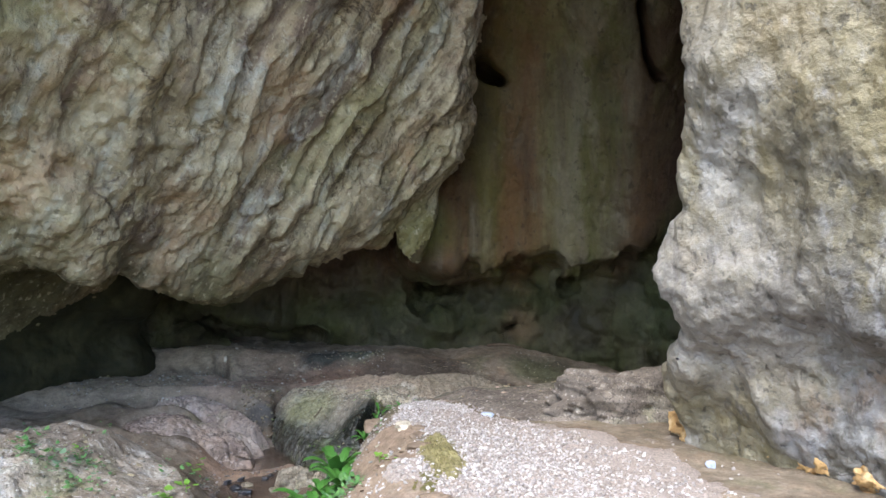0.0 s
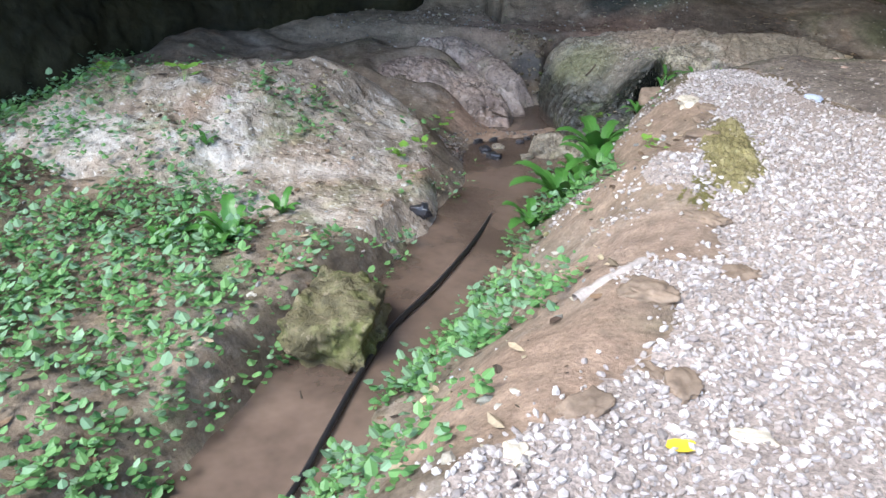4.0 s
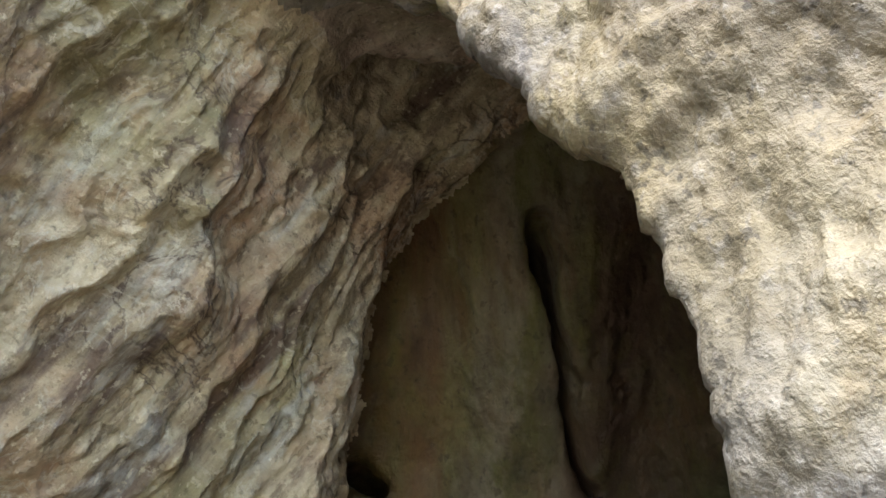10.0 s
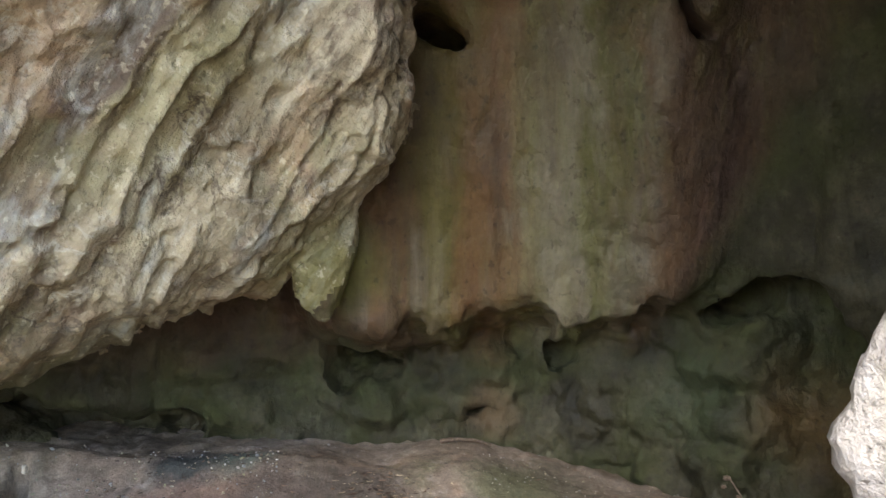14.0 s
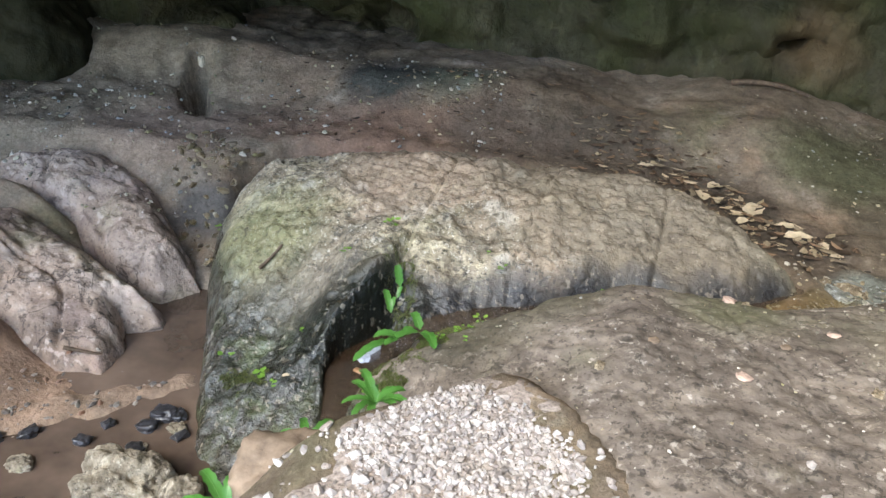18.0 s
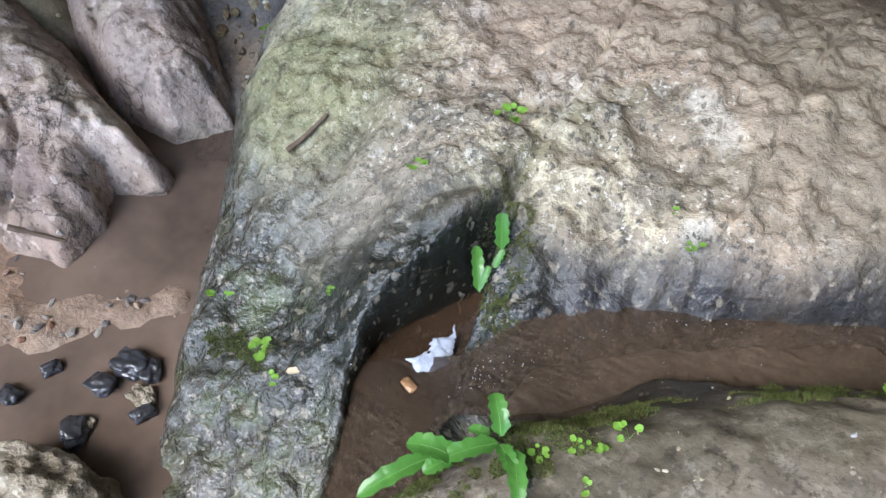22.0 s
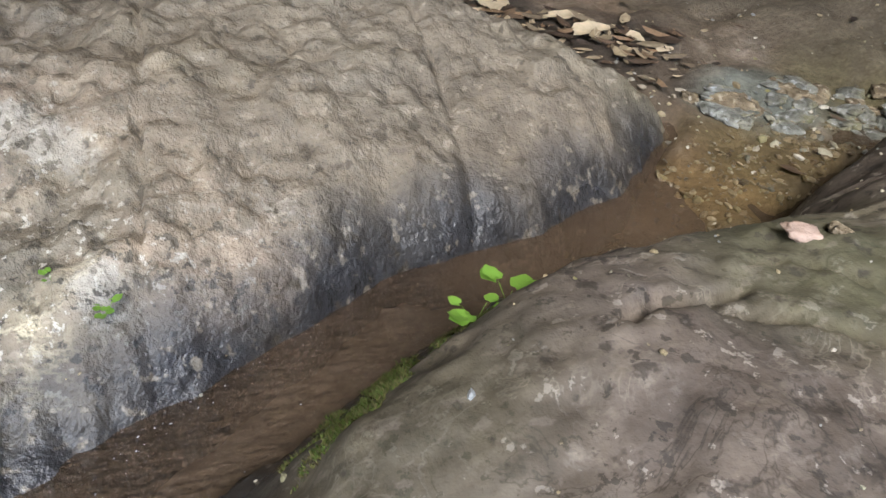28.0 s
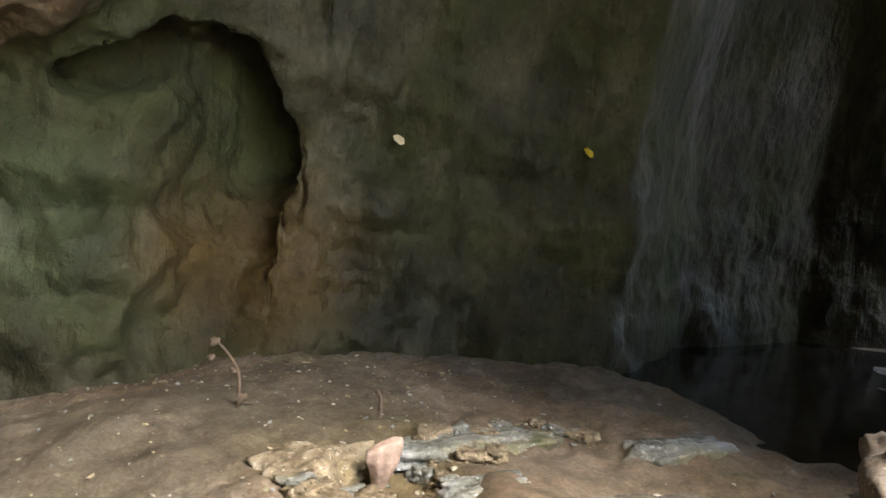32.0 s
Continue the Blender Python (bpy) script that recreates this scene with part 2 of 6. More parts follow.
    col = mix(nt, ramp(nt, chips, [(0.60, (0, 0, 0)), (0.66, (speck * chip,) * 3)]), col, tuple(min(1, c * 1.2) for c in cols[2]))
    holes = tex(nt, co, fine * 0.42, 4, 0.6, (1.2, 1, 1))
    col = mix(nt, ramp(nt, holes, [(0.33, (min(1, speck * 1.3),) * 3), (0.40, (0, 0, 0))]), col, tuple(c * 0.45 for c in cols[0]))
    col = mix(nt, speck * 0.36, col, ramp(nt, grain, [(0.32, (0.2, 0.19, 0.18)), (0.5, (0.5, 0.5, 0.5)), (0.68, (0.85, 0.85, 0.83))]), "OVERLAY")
    nt.links.new(col, bsdf.inputs["Base Color"])
    nt.links.new(gloss, bsdf.inputs["Roughness"])
    bsdf.inputs["Specular IOR Level"].default_value = 0.3 + wet + (0.2 if line else 0)
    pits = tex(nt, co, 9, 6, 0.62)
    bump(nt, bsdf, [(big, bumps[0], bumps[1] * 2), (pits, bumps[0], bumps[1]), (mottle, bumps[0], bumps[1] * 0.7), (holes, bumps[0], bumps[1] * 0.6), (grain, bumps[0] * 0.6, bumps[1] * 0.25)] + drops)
    return mat


RIBS = ((0.585, -0.31, 0.75), (0.56, 0.82, -0.10), (-0.58, 0.48, 0.655))
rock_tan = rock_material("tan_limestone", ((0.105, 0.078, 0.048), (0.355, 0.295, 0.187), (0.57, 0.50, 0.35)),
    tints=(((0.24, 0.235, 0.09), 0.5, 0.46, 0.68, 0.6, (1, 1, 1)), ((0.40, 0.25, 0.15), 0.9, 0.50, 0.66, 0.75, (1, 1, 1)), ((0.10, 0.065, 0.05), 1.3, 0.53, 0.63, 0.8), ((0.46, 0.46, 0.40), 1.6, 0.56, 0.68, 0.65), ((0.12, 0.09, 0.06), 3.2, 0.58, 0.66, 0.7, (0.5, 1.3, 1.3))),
    # low olive spots put underside shade into the colour; the first tints the blade
    scale=1.4, stretch=(0.35, 1.8, 1.8), axes=RIBS, bumps=(0.9, 0.04), speck=0.34, lines=(((0.06, 0.04, 0.03), 1.6, 0.03, 0.8), ((0.5, 0.46, 0.36), 2.6, 0.03, 0.6)), stains_and_shade=(((-0.36, 10.2, 1.7), 0.75, (0.15, 0.138, 0.03)), ((-3.6, 8.9, 0.7), 1.5, (0.078, 0.073, 0.03)), ((-5.2, 7.2, 0.8), 1.7, (0.078, 0.073, 0.03)), ((-2.3, 9.6, 0.7), 1.0, (0.085, 0.078, 0.034)), ((-4.4, 8.2, 0.9), 1.5, (0.078, 0.073, 0.03)), ((-6.2, 6.0, 0.6), 1.6, (0.078, 0.073, 0.03))))
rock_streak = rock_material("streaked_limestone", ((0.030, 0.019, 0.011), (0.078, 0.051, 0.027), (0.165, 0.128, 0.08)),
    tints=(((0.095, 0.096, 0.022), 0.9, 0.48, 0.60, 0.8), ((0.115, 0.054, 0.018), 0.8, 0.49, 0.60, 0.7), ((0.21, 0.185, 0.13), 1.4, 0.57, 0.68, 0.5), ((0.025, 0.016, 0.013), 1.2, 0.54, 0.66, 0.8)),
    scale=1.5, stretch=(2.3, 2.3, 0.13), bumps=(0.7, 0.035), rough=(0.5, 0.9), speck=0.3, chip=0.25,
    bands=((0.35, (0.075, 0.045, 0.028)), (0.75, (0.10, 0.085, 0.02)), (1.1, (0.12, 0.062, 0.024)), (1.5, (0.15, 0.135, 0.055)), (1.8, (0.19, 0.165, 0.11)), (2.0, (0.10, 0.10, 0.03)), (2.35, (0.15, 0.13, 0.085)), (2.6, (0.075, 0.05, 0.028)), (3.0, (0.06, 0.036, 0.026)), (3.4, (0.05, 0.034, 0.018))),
    foot=((0.012, 0.0105, 0.005), (0.036, 0.032, 0.015), (0.09, 0.08, 0.048)), stains_and_shade=(((3.95, 10.0, 0.45), 0.75, (0.12, 0.07, 0.02)), ((1.2, 11.5, 0.35), 0.35, (0.13, 0.085, 0.045)), ((2.9, 10.7, 0.6), 0.6, (0.05, 0.065, 0.03)), ((-0.3, 10.5, 1.8), 0.5, (0.16, 0.15, 0.03))))
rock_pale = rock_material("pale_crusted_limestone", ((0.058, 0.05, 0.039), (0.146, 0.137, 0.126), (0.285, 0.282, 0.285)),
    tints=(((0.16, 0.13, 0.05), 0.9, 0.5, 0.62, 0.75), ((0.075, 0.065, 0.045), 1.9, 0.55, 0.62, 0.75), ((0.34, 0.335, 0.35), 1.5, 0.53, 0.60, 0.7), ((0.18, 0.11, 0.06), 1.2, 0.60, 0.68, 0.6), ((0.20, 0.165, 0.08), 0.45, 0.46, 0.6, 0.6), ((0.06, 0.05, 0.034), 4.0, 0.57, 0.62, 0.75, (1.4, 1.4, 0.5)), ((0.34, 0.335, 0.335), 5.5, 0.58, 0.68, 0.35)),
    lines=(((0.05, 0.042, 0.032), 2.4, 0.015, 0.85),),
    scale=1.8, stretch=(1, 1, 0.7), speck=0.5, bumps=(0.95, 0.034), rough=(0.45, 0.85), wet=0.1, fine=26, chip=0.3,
    stains_and_shade=(((2.1, 4.5, 3.4), 1.3, (0.19, 0.16, 0.10)), ((2.5, 4.0, 5.0), 2.2, (0.13, 0.095, 0.055)), ((2.9, 3.8, 2.2), 0.8, (0.19, 0.15, 0.06)), ((1.9, 5.1, 1.1), 0.9, (0.20, 0.185, 0.175))))
rock_ceiling = rock_material("vault_limestone", ((0.14, 0.11, 0.085), (0.30, 0.25, 0.19), (0.46, 0.41, 0.33)),
    tints=(((0.24, 0.15, 0.11), 0.8, 0.5, 0.66, 0.6), ((0.20, 0.20, 0.10), 0.6, 0.55, 0.7, 0.5)), scale=1.3, stretch=(0.6, 1.5, 1.5), axes=RIBS, bumps=(0.9, 0.04), speck=0.45)
# algae-olive rock, darkened far more to stand for shade in the recess
rock_foot_shade = rock_material("shaded_algae_limestone", ((0.010, 0.0095, 0.005), (0.026, 0.025, 0.011), (0.055, 0.05, 0.024)), tints=(((0.012, 0.010, 0.007), 0.8, 0.5, 0.66, 0.7),), scale=1.6, bumps=(0.5, 0.02), speck=0.25, chip=0.2)
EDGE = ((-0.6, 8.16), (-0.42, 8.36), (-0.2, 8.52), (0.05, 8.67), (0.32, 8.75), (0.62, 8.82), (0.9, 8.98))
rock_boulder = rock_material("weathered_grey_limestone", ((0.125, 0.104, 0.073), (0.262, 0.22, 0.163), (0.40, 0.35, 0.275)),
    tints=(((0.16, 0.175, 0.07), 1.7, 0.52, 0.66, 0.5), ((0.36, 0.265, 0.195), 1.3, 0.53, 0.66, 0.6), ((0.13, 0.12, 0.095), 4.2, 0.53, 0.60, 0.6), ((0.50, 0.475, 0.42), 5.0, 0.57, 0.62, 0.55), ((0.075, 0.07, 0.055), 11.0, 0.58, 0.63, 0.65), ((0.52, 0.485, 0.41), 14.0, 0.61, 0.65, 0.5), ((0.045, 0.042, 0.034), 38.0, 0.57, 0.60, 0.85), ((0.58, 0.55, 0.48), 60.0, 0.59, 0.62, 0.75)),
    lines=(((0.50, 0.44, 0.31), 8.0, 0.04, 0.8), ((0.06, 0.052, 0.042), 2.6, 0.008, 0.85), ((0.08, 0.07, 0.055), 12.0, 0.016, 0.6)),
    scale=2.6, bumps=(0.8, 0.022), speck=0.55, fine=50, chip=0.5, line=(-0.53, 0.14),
    # last spots: wet cleft rock, with the gap's shade painted near-black
    stains_and_shade=[((0.3, 9.5, -0.1), 0.9, (0.15, 0.12, 0.088)), ((0.75, 9.3, -0.2), 0.6, (0.14, 0.112, 0.08)), ((-0.6, 9.75, -0.1), 0.8, (0.155, 0.122, 0.09)), ((0.95, 9.15, -0.25), 0.3, (0.17, 0.15, 0.065)), ((0.72, 9.25, -0.2), 0.3, (0.15, 0.145, 0.11)), ((0.45, 9.2, -0.1), 0.9, (0.22, 0.185, 0.14)), ((-0.3, 9.7, 0.0), 0.7, (0.20, 0.165, 0.12)), ((-1.0, 9.2, -0.1), 0.45, (0.34, 0.25, 0.18)), ((-1.6, 8.6, -0.3), 0.5, (0.17, 0.18, 0.075)), ((-0.2, 9.0, -0.1), 0.4, (0.21, 0.17, 0.12)), ((0.15, 8.85, -0.15), 0.4, (0.15, 0.125, 0.092)), ((0.5, 8.95, -0.2), 0.4, (0.14, 0.115, 0.085)), ((-1.02, 8.15, -0.38), 0.5, (0.125, 0.112, 0.092)), ((-1.25, 8.0, -0.5), 0.4, (0.11, 0.105, 0.08)), ((-1.3, 7.95, -0.55), 0.3, (0.10, 0.105, 0.06))] + [((x, y, -0.36), 0.21, (0.032, 0.033, 0.037), 1) for x, y in EDGE] + [((x, y, z), 0.25, (0.012, 0.014, 0.011), 1) for x, y, z in ((-0.82, 8.03, -0.72), (-0.83, 8.15, -0.68), (-0.80, 8.26, -0.58), (-0.765, 8.38, -0.46), (-0.80, 8.34, -0.36), (-0.85, 8.22, -0.42), (-0.90, 8.10, -0.5))])
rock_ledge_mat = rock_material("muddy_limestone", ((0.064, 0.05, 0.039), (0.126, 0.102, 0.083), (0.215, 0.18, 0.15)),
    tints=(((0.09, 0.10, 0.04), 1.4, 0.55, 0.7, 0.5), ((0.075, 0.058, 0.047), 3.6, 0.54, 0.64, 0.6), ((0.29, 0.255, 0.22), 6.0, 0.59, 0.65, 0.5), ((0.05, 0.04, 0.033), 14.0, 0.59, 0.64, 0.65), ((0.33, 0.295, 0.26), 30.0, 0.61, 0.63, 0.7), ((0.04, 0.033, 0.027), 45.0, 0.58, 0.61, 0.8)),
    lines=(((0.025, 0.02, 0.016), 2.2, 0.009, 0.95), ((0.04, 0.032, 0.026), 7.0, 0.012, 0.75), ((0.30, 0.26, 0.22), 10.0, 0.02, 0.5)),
    # waterline spots: wet mud, darkened further for the shadow gap under the edge
    scale=2.2, bumps=(0.5, 0.011), speck=0.55, fine=50, chip=0.5, line=(-0.40, 0.10), stains_and_shade=[((x, y, -0.33), 0.2, (0.022, 0.02, 0.016), 1) for x, y in ((-0.56, 8.01), (-0.47, 8.08), (-0.36, 8.15), (-0.25, 8.22), (-0.12, 8.30), (0.03, 8.38), (0.2, 8.46))] + [((-0.3, 7.95, -0.12), 0.3, (0.06, 0.055, 0.03)), ((0.0, 8.2, -0.05), 0.25, (0.065, 0.06, 0.033)), ((1.35, 8.15, 0.0), 0.4, (0.085, 0.085, 0.045)), ((0.6, 8.25, 0.0), 0.25, (0.09, 0.09, 0.045))])
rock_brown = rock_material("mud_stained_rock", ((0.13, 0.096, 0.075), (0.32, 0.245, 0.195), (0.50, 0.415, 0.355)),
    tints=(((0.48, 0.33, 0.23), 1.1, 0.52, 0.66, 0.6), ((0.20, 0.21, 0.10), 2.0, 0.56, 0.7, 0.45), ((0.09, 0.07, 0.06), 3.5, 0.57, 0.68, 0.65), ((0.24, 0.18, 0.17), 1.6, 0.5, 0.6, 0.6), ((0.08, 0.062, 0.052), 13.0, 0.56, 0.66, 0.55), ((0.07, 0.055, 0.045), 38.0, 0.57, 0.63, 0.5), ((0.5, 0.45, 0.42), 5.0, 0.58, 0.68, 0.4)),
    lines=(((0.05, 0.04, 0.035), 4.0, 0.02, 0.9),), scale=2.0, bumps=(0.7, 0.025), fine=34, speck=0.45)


rock_outcrop_mat = rock_material("outcrop_limestone", ((0.155, 0.118, 0.088), (0.33, 0.275, 0.215), (0.53, 0.495, 0.445)),
    tints=(((0.43, 0.43, 0.43), 1.1, 0.55, 0.68, 0.7), ((0.14, 0.17, 0.05), 2.0, 0.53, 0.66, 0.5), ((0.25, 0.16, 0.10), 1.5, 0.52, 0.66, 0.6), ((0.10, 0.08, 0.06), 5.0, 0.58, 0.7, 0.6), ((0.52, 0.49, 0.44), 9.0, 0.62, 0.7, 0.6)),
    scale=2.0, bumps=(0.9, 0.03), speck=0.55, fine=40)
rock_orange = rock_material("ochre_breccia", ((0.20, 0.10, 0.04), (0.42, 0.26, 0.11), (0.55, 0.42, 0.24)),
    tints=(((0.5, 0.44, 0.34), 4.0, 0.56, 0.68, 0.6),), scale=4.0, bumps=(0.9, 0.03), fine=35)
rock_wet = rock_material("wet_bluish_stone", ((0.10, 0.10, 0.075), (0.25, 0.26, 0.245), (0.44, 0.455, 0.475)), tints=(((0.20, 0.165, 0.055), 2.2, 0.46, 0.6, 0.75), ((0.09, 0.10, 0.045), 5.0, 0.52, 0.64, 0.7)), scale=6.0, rough=(0.15, 0.5), wet=0.3, speck=0.6, fine=90, bumps=(0.9, 0.015))
rubble_mat = rock_material("tan_rubble", ((0.10, 0.075, 0.048), (0.25, 0.20, 0.135), (0.46, 0.41, 0.32)), tints=(((0.12, 0.13, 0.05), 3.0, 0.52, 0.66, 0.6), ((0.30, 0.19, 0.10), 4.0, 0.55, 0.68, 0.6)), scale=7.0, speck=0.6, fine=80, bumps=(0.9, 0.015))


def soil_material():
    mat, nt, co, bsdf = begin("soil_and_litter")
    n1 = tex(nt, co, 0.8, 8, 0.65)
    col = ramp(nt, n1, [(0.32, (0.10, 0.076, 0.052)), (0.5, (0.186, 0.146, 0.106)), (0.68, (0.27, 0.225, 0.175))])
    n2 = tex(nt, co, 2.3, 6, 0.7)
    col = mix(nt, ramp(nt, n2, [(0.52, (0, 0, 0)), (0.68, (0.45,) * 3)]), col, (0.29, 0.19, 0.12))
    n3 = tex(nt, co, 1.3, 5, 0.65)
    col = mix(nt, ramp(nt, n3, [(0.54, (0, 0, 0)), (0.68, (0.5,) * 3)]), col, (0.12, 0.125, 0.062))
    n4 = tex(nt, co, 3.1, 8, 0.7)
    col = mix(nt, ramp(nt, n4, [(0.56, (0, 0, 0)), (0.68, (0.5,) * 3)]), col, (0.38, 0.33, 0.28))
    # local soil tints; the pale back-left ones put missing light into the colour
    for centre, radius, tint in (((-1.65, 10.6, -0.07), 0.42, (0.032, 0.04, 0.038)), ((-1.15, 10.72, -0.05), 0.36, (0.09, 0.11, 0.085)), ((0.95, 8.84, -0.33), 0.26, (0.15, 0.098, 0.042)), ((1.2, 8.95, -0.33), 0.25, (0.14, 0.105, 0.05)), ((-1.0, 10.15, -0.3), 0.7, (0.20, 0.13, 0.092)), ((-1.7, 10.05, -0.25), 0.5, (0.235, 0.15, 0.107)), ((-2.3, 10.0, -0.35), 0.4, (0.23, 0.15, 0.105)), ((-2.5, 10.5, -0.1), 0.6, (0.25, 0.18, 0.13)), ((-3.6, 10.5, -0.1), 0.8, (0.28, 0.22, 0.16)), ((1.7, 9.15, -0.28), 0.4, (0.17, 0.15, 0.075)), ((1.35, 9.2, -0.28), 0.25, (0.17, 0.19, 0.17)), ((2.9, 8.8, -0.1), 0.6, (0.20, 0.16, 0.08)), ((0.6, 10.0, -0.25), 0.5, (0.05, 0.04, 0.032)), ((1.0, 9.62, -0.28), 0.42, (0.05, 0.04, 0.032)), ((-3.3, 9.9, -0.3), 1.1, (0.33, 0.26, 0.19)), ((-4.4, 9.0, -0.4), 0.9, (0.31, 0.25, 0.185)), ((-2.25, 7.75, -0.75), 0.5, (0.36, 0.24, 0.165)), ((-1.75, 7.95, -0.77), 0.36, (0.30, 0.21, 0.15)), ((-0.45, 4.3, -0.05), 0.7, (0.27, 0.195, 0.145)), ((-0.55, 5.4, -0.1), 0.7, (0.28, 0.205, 0.15)), ((-0.55, 6.3, -0.1), 0.5, (0.27, 0.195, 0.14)), ((0.0, 10.35, -0.2), 0.6, (0.075, 0.06, 0.046)), ((-0.7, 10.35, -0.2), 0.5, (0.10, 0.078, 0.06)), ((-2.75, 9.6, -0.25), 0.6, (0.31, 0.225, 0.17)), ((-2.2, 9.15, -0.5), 0.24, (0.085, 0.08, 0.076)), ((2.2, 9.7, -0.15), 1.0, (0.12, 0.10, 0.072)), ((3.3, 9.2, -0.1), 0.9, (0.12, 0.10, 0.072)), ((1.6, 10.6, -0.1), 0.7, (0.10, 0.088, 0.06)), ((-0.5, 3.3, -0.05), 0.6, (0.30, 0.21, 0.15)), ((1.3, 10.6, -0.1), 0.5, (0.095, 0.095, 0.052))):
        dist = nt.nodes.new("ShaderNodeVectorMath")
        dist.operation = "DISTANCE"
        nt.links.new(co, dist.inputs[0])
        dist.inputs[1].default_value = centre
        q = math_node(nt, "ADD", math_node(nt, "DIVIDE", dist.outputs["Value"], radius), math_node(nt, "MULTIPLY", n4, 1.2))
        col = mix(nt, ramp(nt, math_node(nt, "SUBTRACT", q, 0.8), [(0.3, (0.85,) * 3), (0.8, (0, 0, 0))]), col, tint)
    mot = tex(nt, co, 9, 8, 0.72)
    col = mix(nt, 0.42, col, ramp(nt, mot, [(0.34, (0.15,) * 3), (0.5, (0.5,) * 3), (0.64, (0.88,) * 3)]), "OVERLAY")
    g = tex(nt, co, 55, 6, 0.75)
    col = mix(nt, 0.38, col, ramp(nt, g, [(0.3, (0.15, 0.14, 0.13)), (0.5, (0.5,) * 3), (0.7, (0.9,) * 3)]), "OVERLAY")
    nt.links.new(col, bsdf.inputs["Base Color"])
    bsdf.inputs["Roughness"].default_value = 0.9
    bsdf.inputs["Specular IOR Level"].default_value = 0.25
    c = tex(nt, co, 14, 8, 0.7)
    bump(nt, bsdf, [(c, 0.7, 0.03), (g, 0.6, 0.008)])
    return mat


def plain(name, col, rough=0.6, var=0.25, scale=12, spec=0.4, bump_k=0.0):
    mat, nt, co, bsdf = begin(name)
    n = tex(nt, co, scale, 6, 0.65)
    dark, light = tuple(c * (1 - var) for c in col), tuple(min(1, c * (1 + var)) for c in col)
    nt.links.new(ramp(nt, n, [(0.33, dark), (0.67, light)]), bsdf.inputs["Base Color"])
    bsdf.inputs["Roughness"].default_value, bsdf.inputs["Specular IOR Level"].default_value = rough, spec
    if bump_k:
        bump(nt, bsdf, [(n, bump_k, 0.01)])
    return mat


def varied(name, cols, rough=0.8, spec=0.3, fine=60):
    """Loose pieces, each with its own tone."""
    mat, nt, co, bsdf = begin(name)
    rnd = nt.nodes.new("ShaderNodeNewGeometry").outputs["Random Per Island"]
    n = len(cols)
    col = ramp(nt, rnd, [(i / (n - 1), c) for i, c in enumerate(cols)])
    g = tex(nt, co, fine, 5, 0.7)
    col = mix(nt, 0.45, col, ramp(nt, g, [(0.3, (0.2,) * 3), (0.7, (0.8,) * 3)]), "OVERLAY")
    nt.links.new(col, bsdf.inputs["Base Color"])
    bsdf.inputs["Roughness"].default_value, bsdf.inputs["Specular IOR Level"].default_value = rough, spec
    bump(nt, bsdf, [(g, 0.4, 0.004)])
    return mat


def leaf_material(name, dark, light, gloss=0.4):
    mat, nt, co, bsdf = begin(name)
    rnd = nt.nodes.new("ShaderNodeNewGeometry").outputs["Random Per Island"]
    n = tex(nt, co, 45, 4, 0.6)
    col = mix(nt, math_node(nt, "ADD", math_node(nt, "MULTIPLY", rnd, 0.65), math_node(nt, "MULTIPLY", n, 0.35)), dark, light)
    nt.links.new(col, bsdf.inputs["Base Color"])
    bsdf.inputs["Roughness"].default_value = gloss
    bsdf.inputs["Subsurface Weight"].default_value = 0.0
    bump(nt, bsdf, [(n, 0.6, 0.004)])
    bsdf.inputs["Specular IOR Level"].default_value = 0.35
    tr = nt.nodes.new("ShaderNodeBsdfTranslucent")
    nt.links.new(col, tr.inputs[0])
    ms = nt.nodes.new("ShaderNodeMixShader")
    ms.inputs[0].default_value = 0.2
    nt.links.new(bsdf.outputs[0], ms.inputs[1])
    nt.links.new(tr.outputs[0], ms.inputs[2])
    nt.links.new(ms.outputs[0], nt.nodes["Material Output"].inputs[0])
    return mat


def water_material(name, murk, ripple, scale, stretch=(1, 1, 1), turn=0, clear=0.0, calm=None):
    """Shallow silty water: murk is the colour of its bed and silt."""
    mat, nt, co, bsdf = begin(name)
    n = tex(nt, co, scale, 5, 0.6, stretch, (0, 0, turn), distort=0.6)
    b = tex(nt, co, 2.2, 4, 0.6)
    silt = ramp(nt, b, [(0.35, tuple(c * 0.6 for c in murk)), (0.65, tuple(c * 1.3 for c in murk))])
    if calm:
        # paler streaks along the flow paint the ripples' reflected light into the colour
        ripple_streak = tex(nt, co, scale * 1.5, 3, 0.5, stretch, (0, 0, turn), distort=0.4)
        silt = mix(nt, ramp(nt, ripple_streak, [(0.48, (0, 0, 0)), (0.66, (0.25,) * 3)]), silt, tuple(c * 1.8 for c in murk))
    nt.links.new(silt, bsdf.inputs["Base Color"])
    bsdf.inputs["Roughness"].default_value = 0.04
    bsdf.inputs["IOR"].default_value = 1.33
    bsdf.inputs["Specular IOR Level"].default_value = 0.5
    bsdf.inputs["Alpha"].default_value = 1 - clear
    if calm:
        # runs quick west of calm[0], slack east of calm[1]
        sep = nt.nodes.new("ShaderNodeSeparateXYZ")
        nt.links.new(co, sep.inputs[0])
        mr = nt.nodes.new("ShaderNodeMapRange")
        mr.inputs["From Min"].default_value, mr.inputs["From Max"].default_value = calm
        mr.inputs["To Min"].default_value, mr.inputs["To Max"].default_value = 1.0, 0.06
        nt.links.new(sep.outputs[0], mr.inputs["Value"])
        n = math_node(nt, "MULTIPLY", n, mr.outputs[0])
    bump(nt, bsdf, [(n, ripple, 0.07)])
    return mat


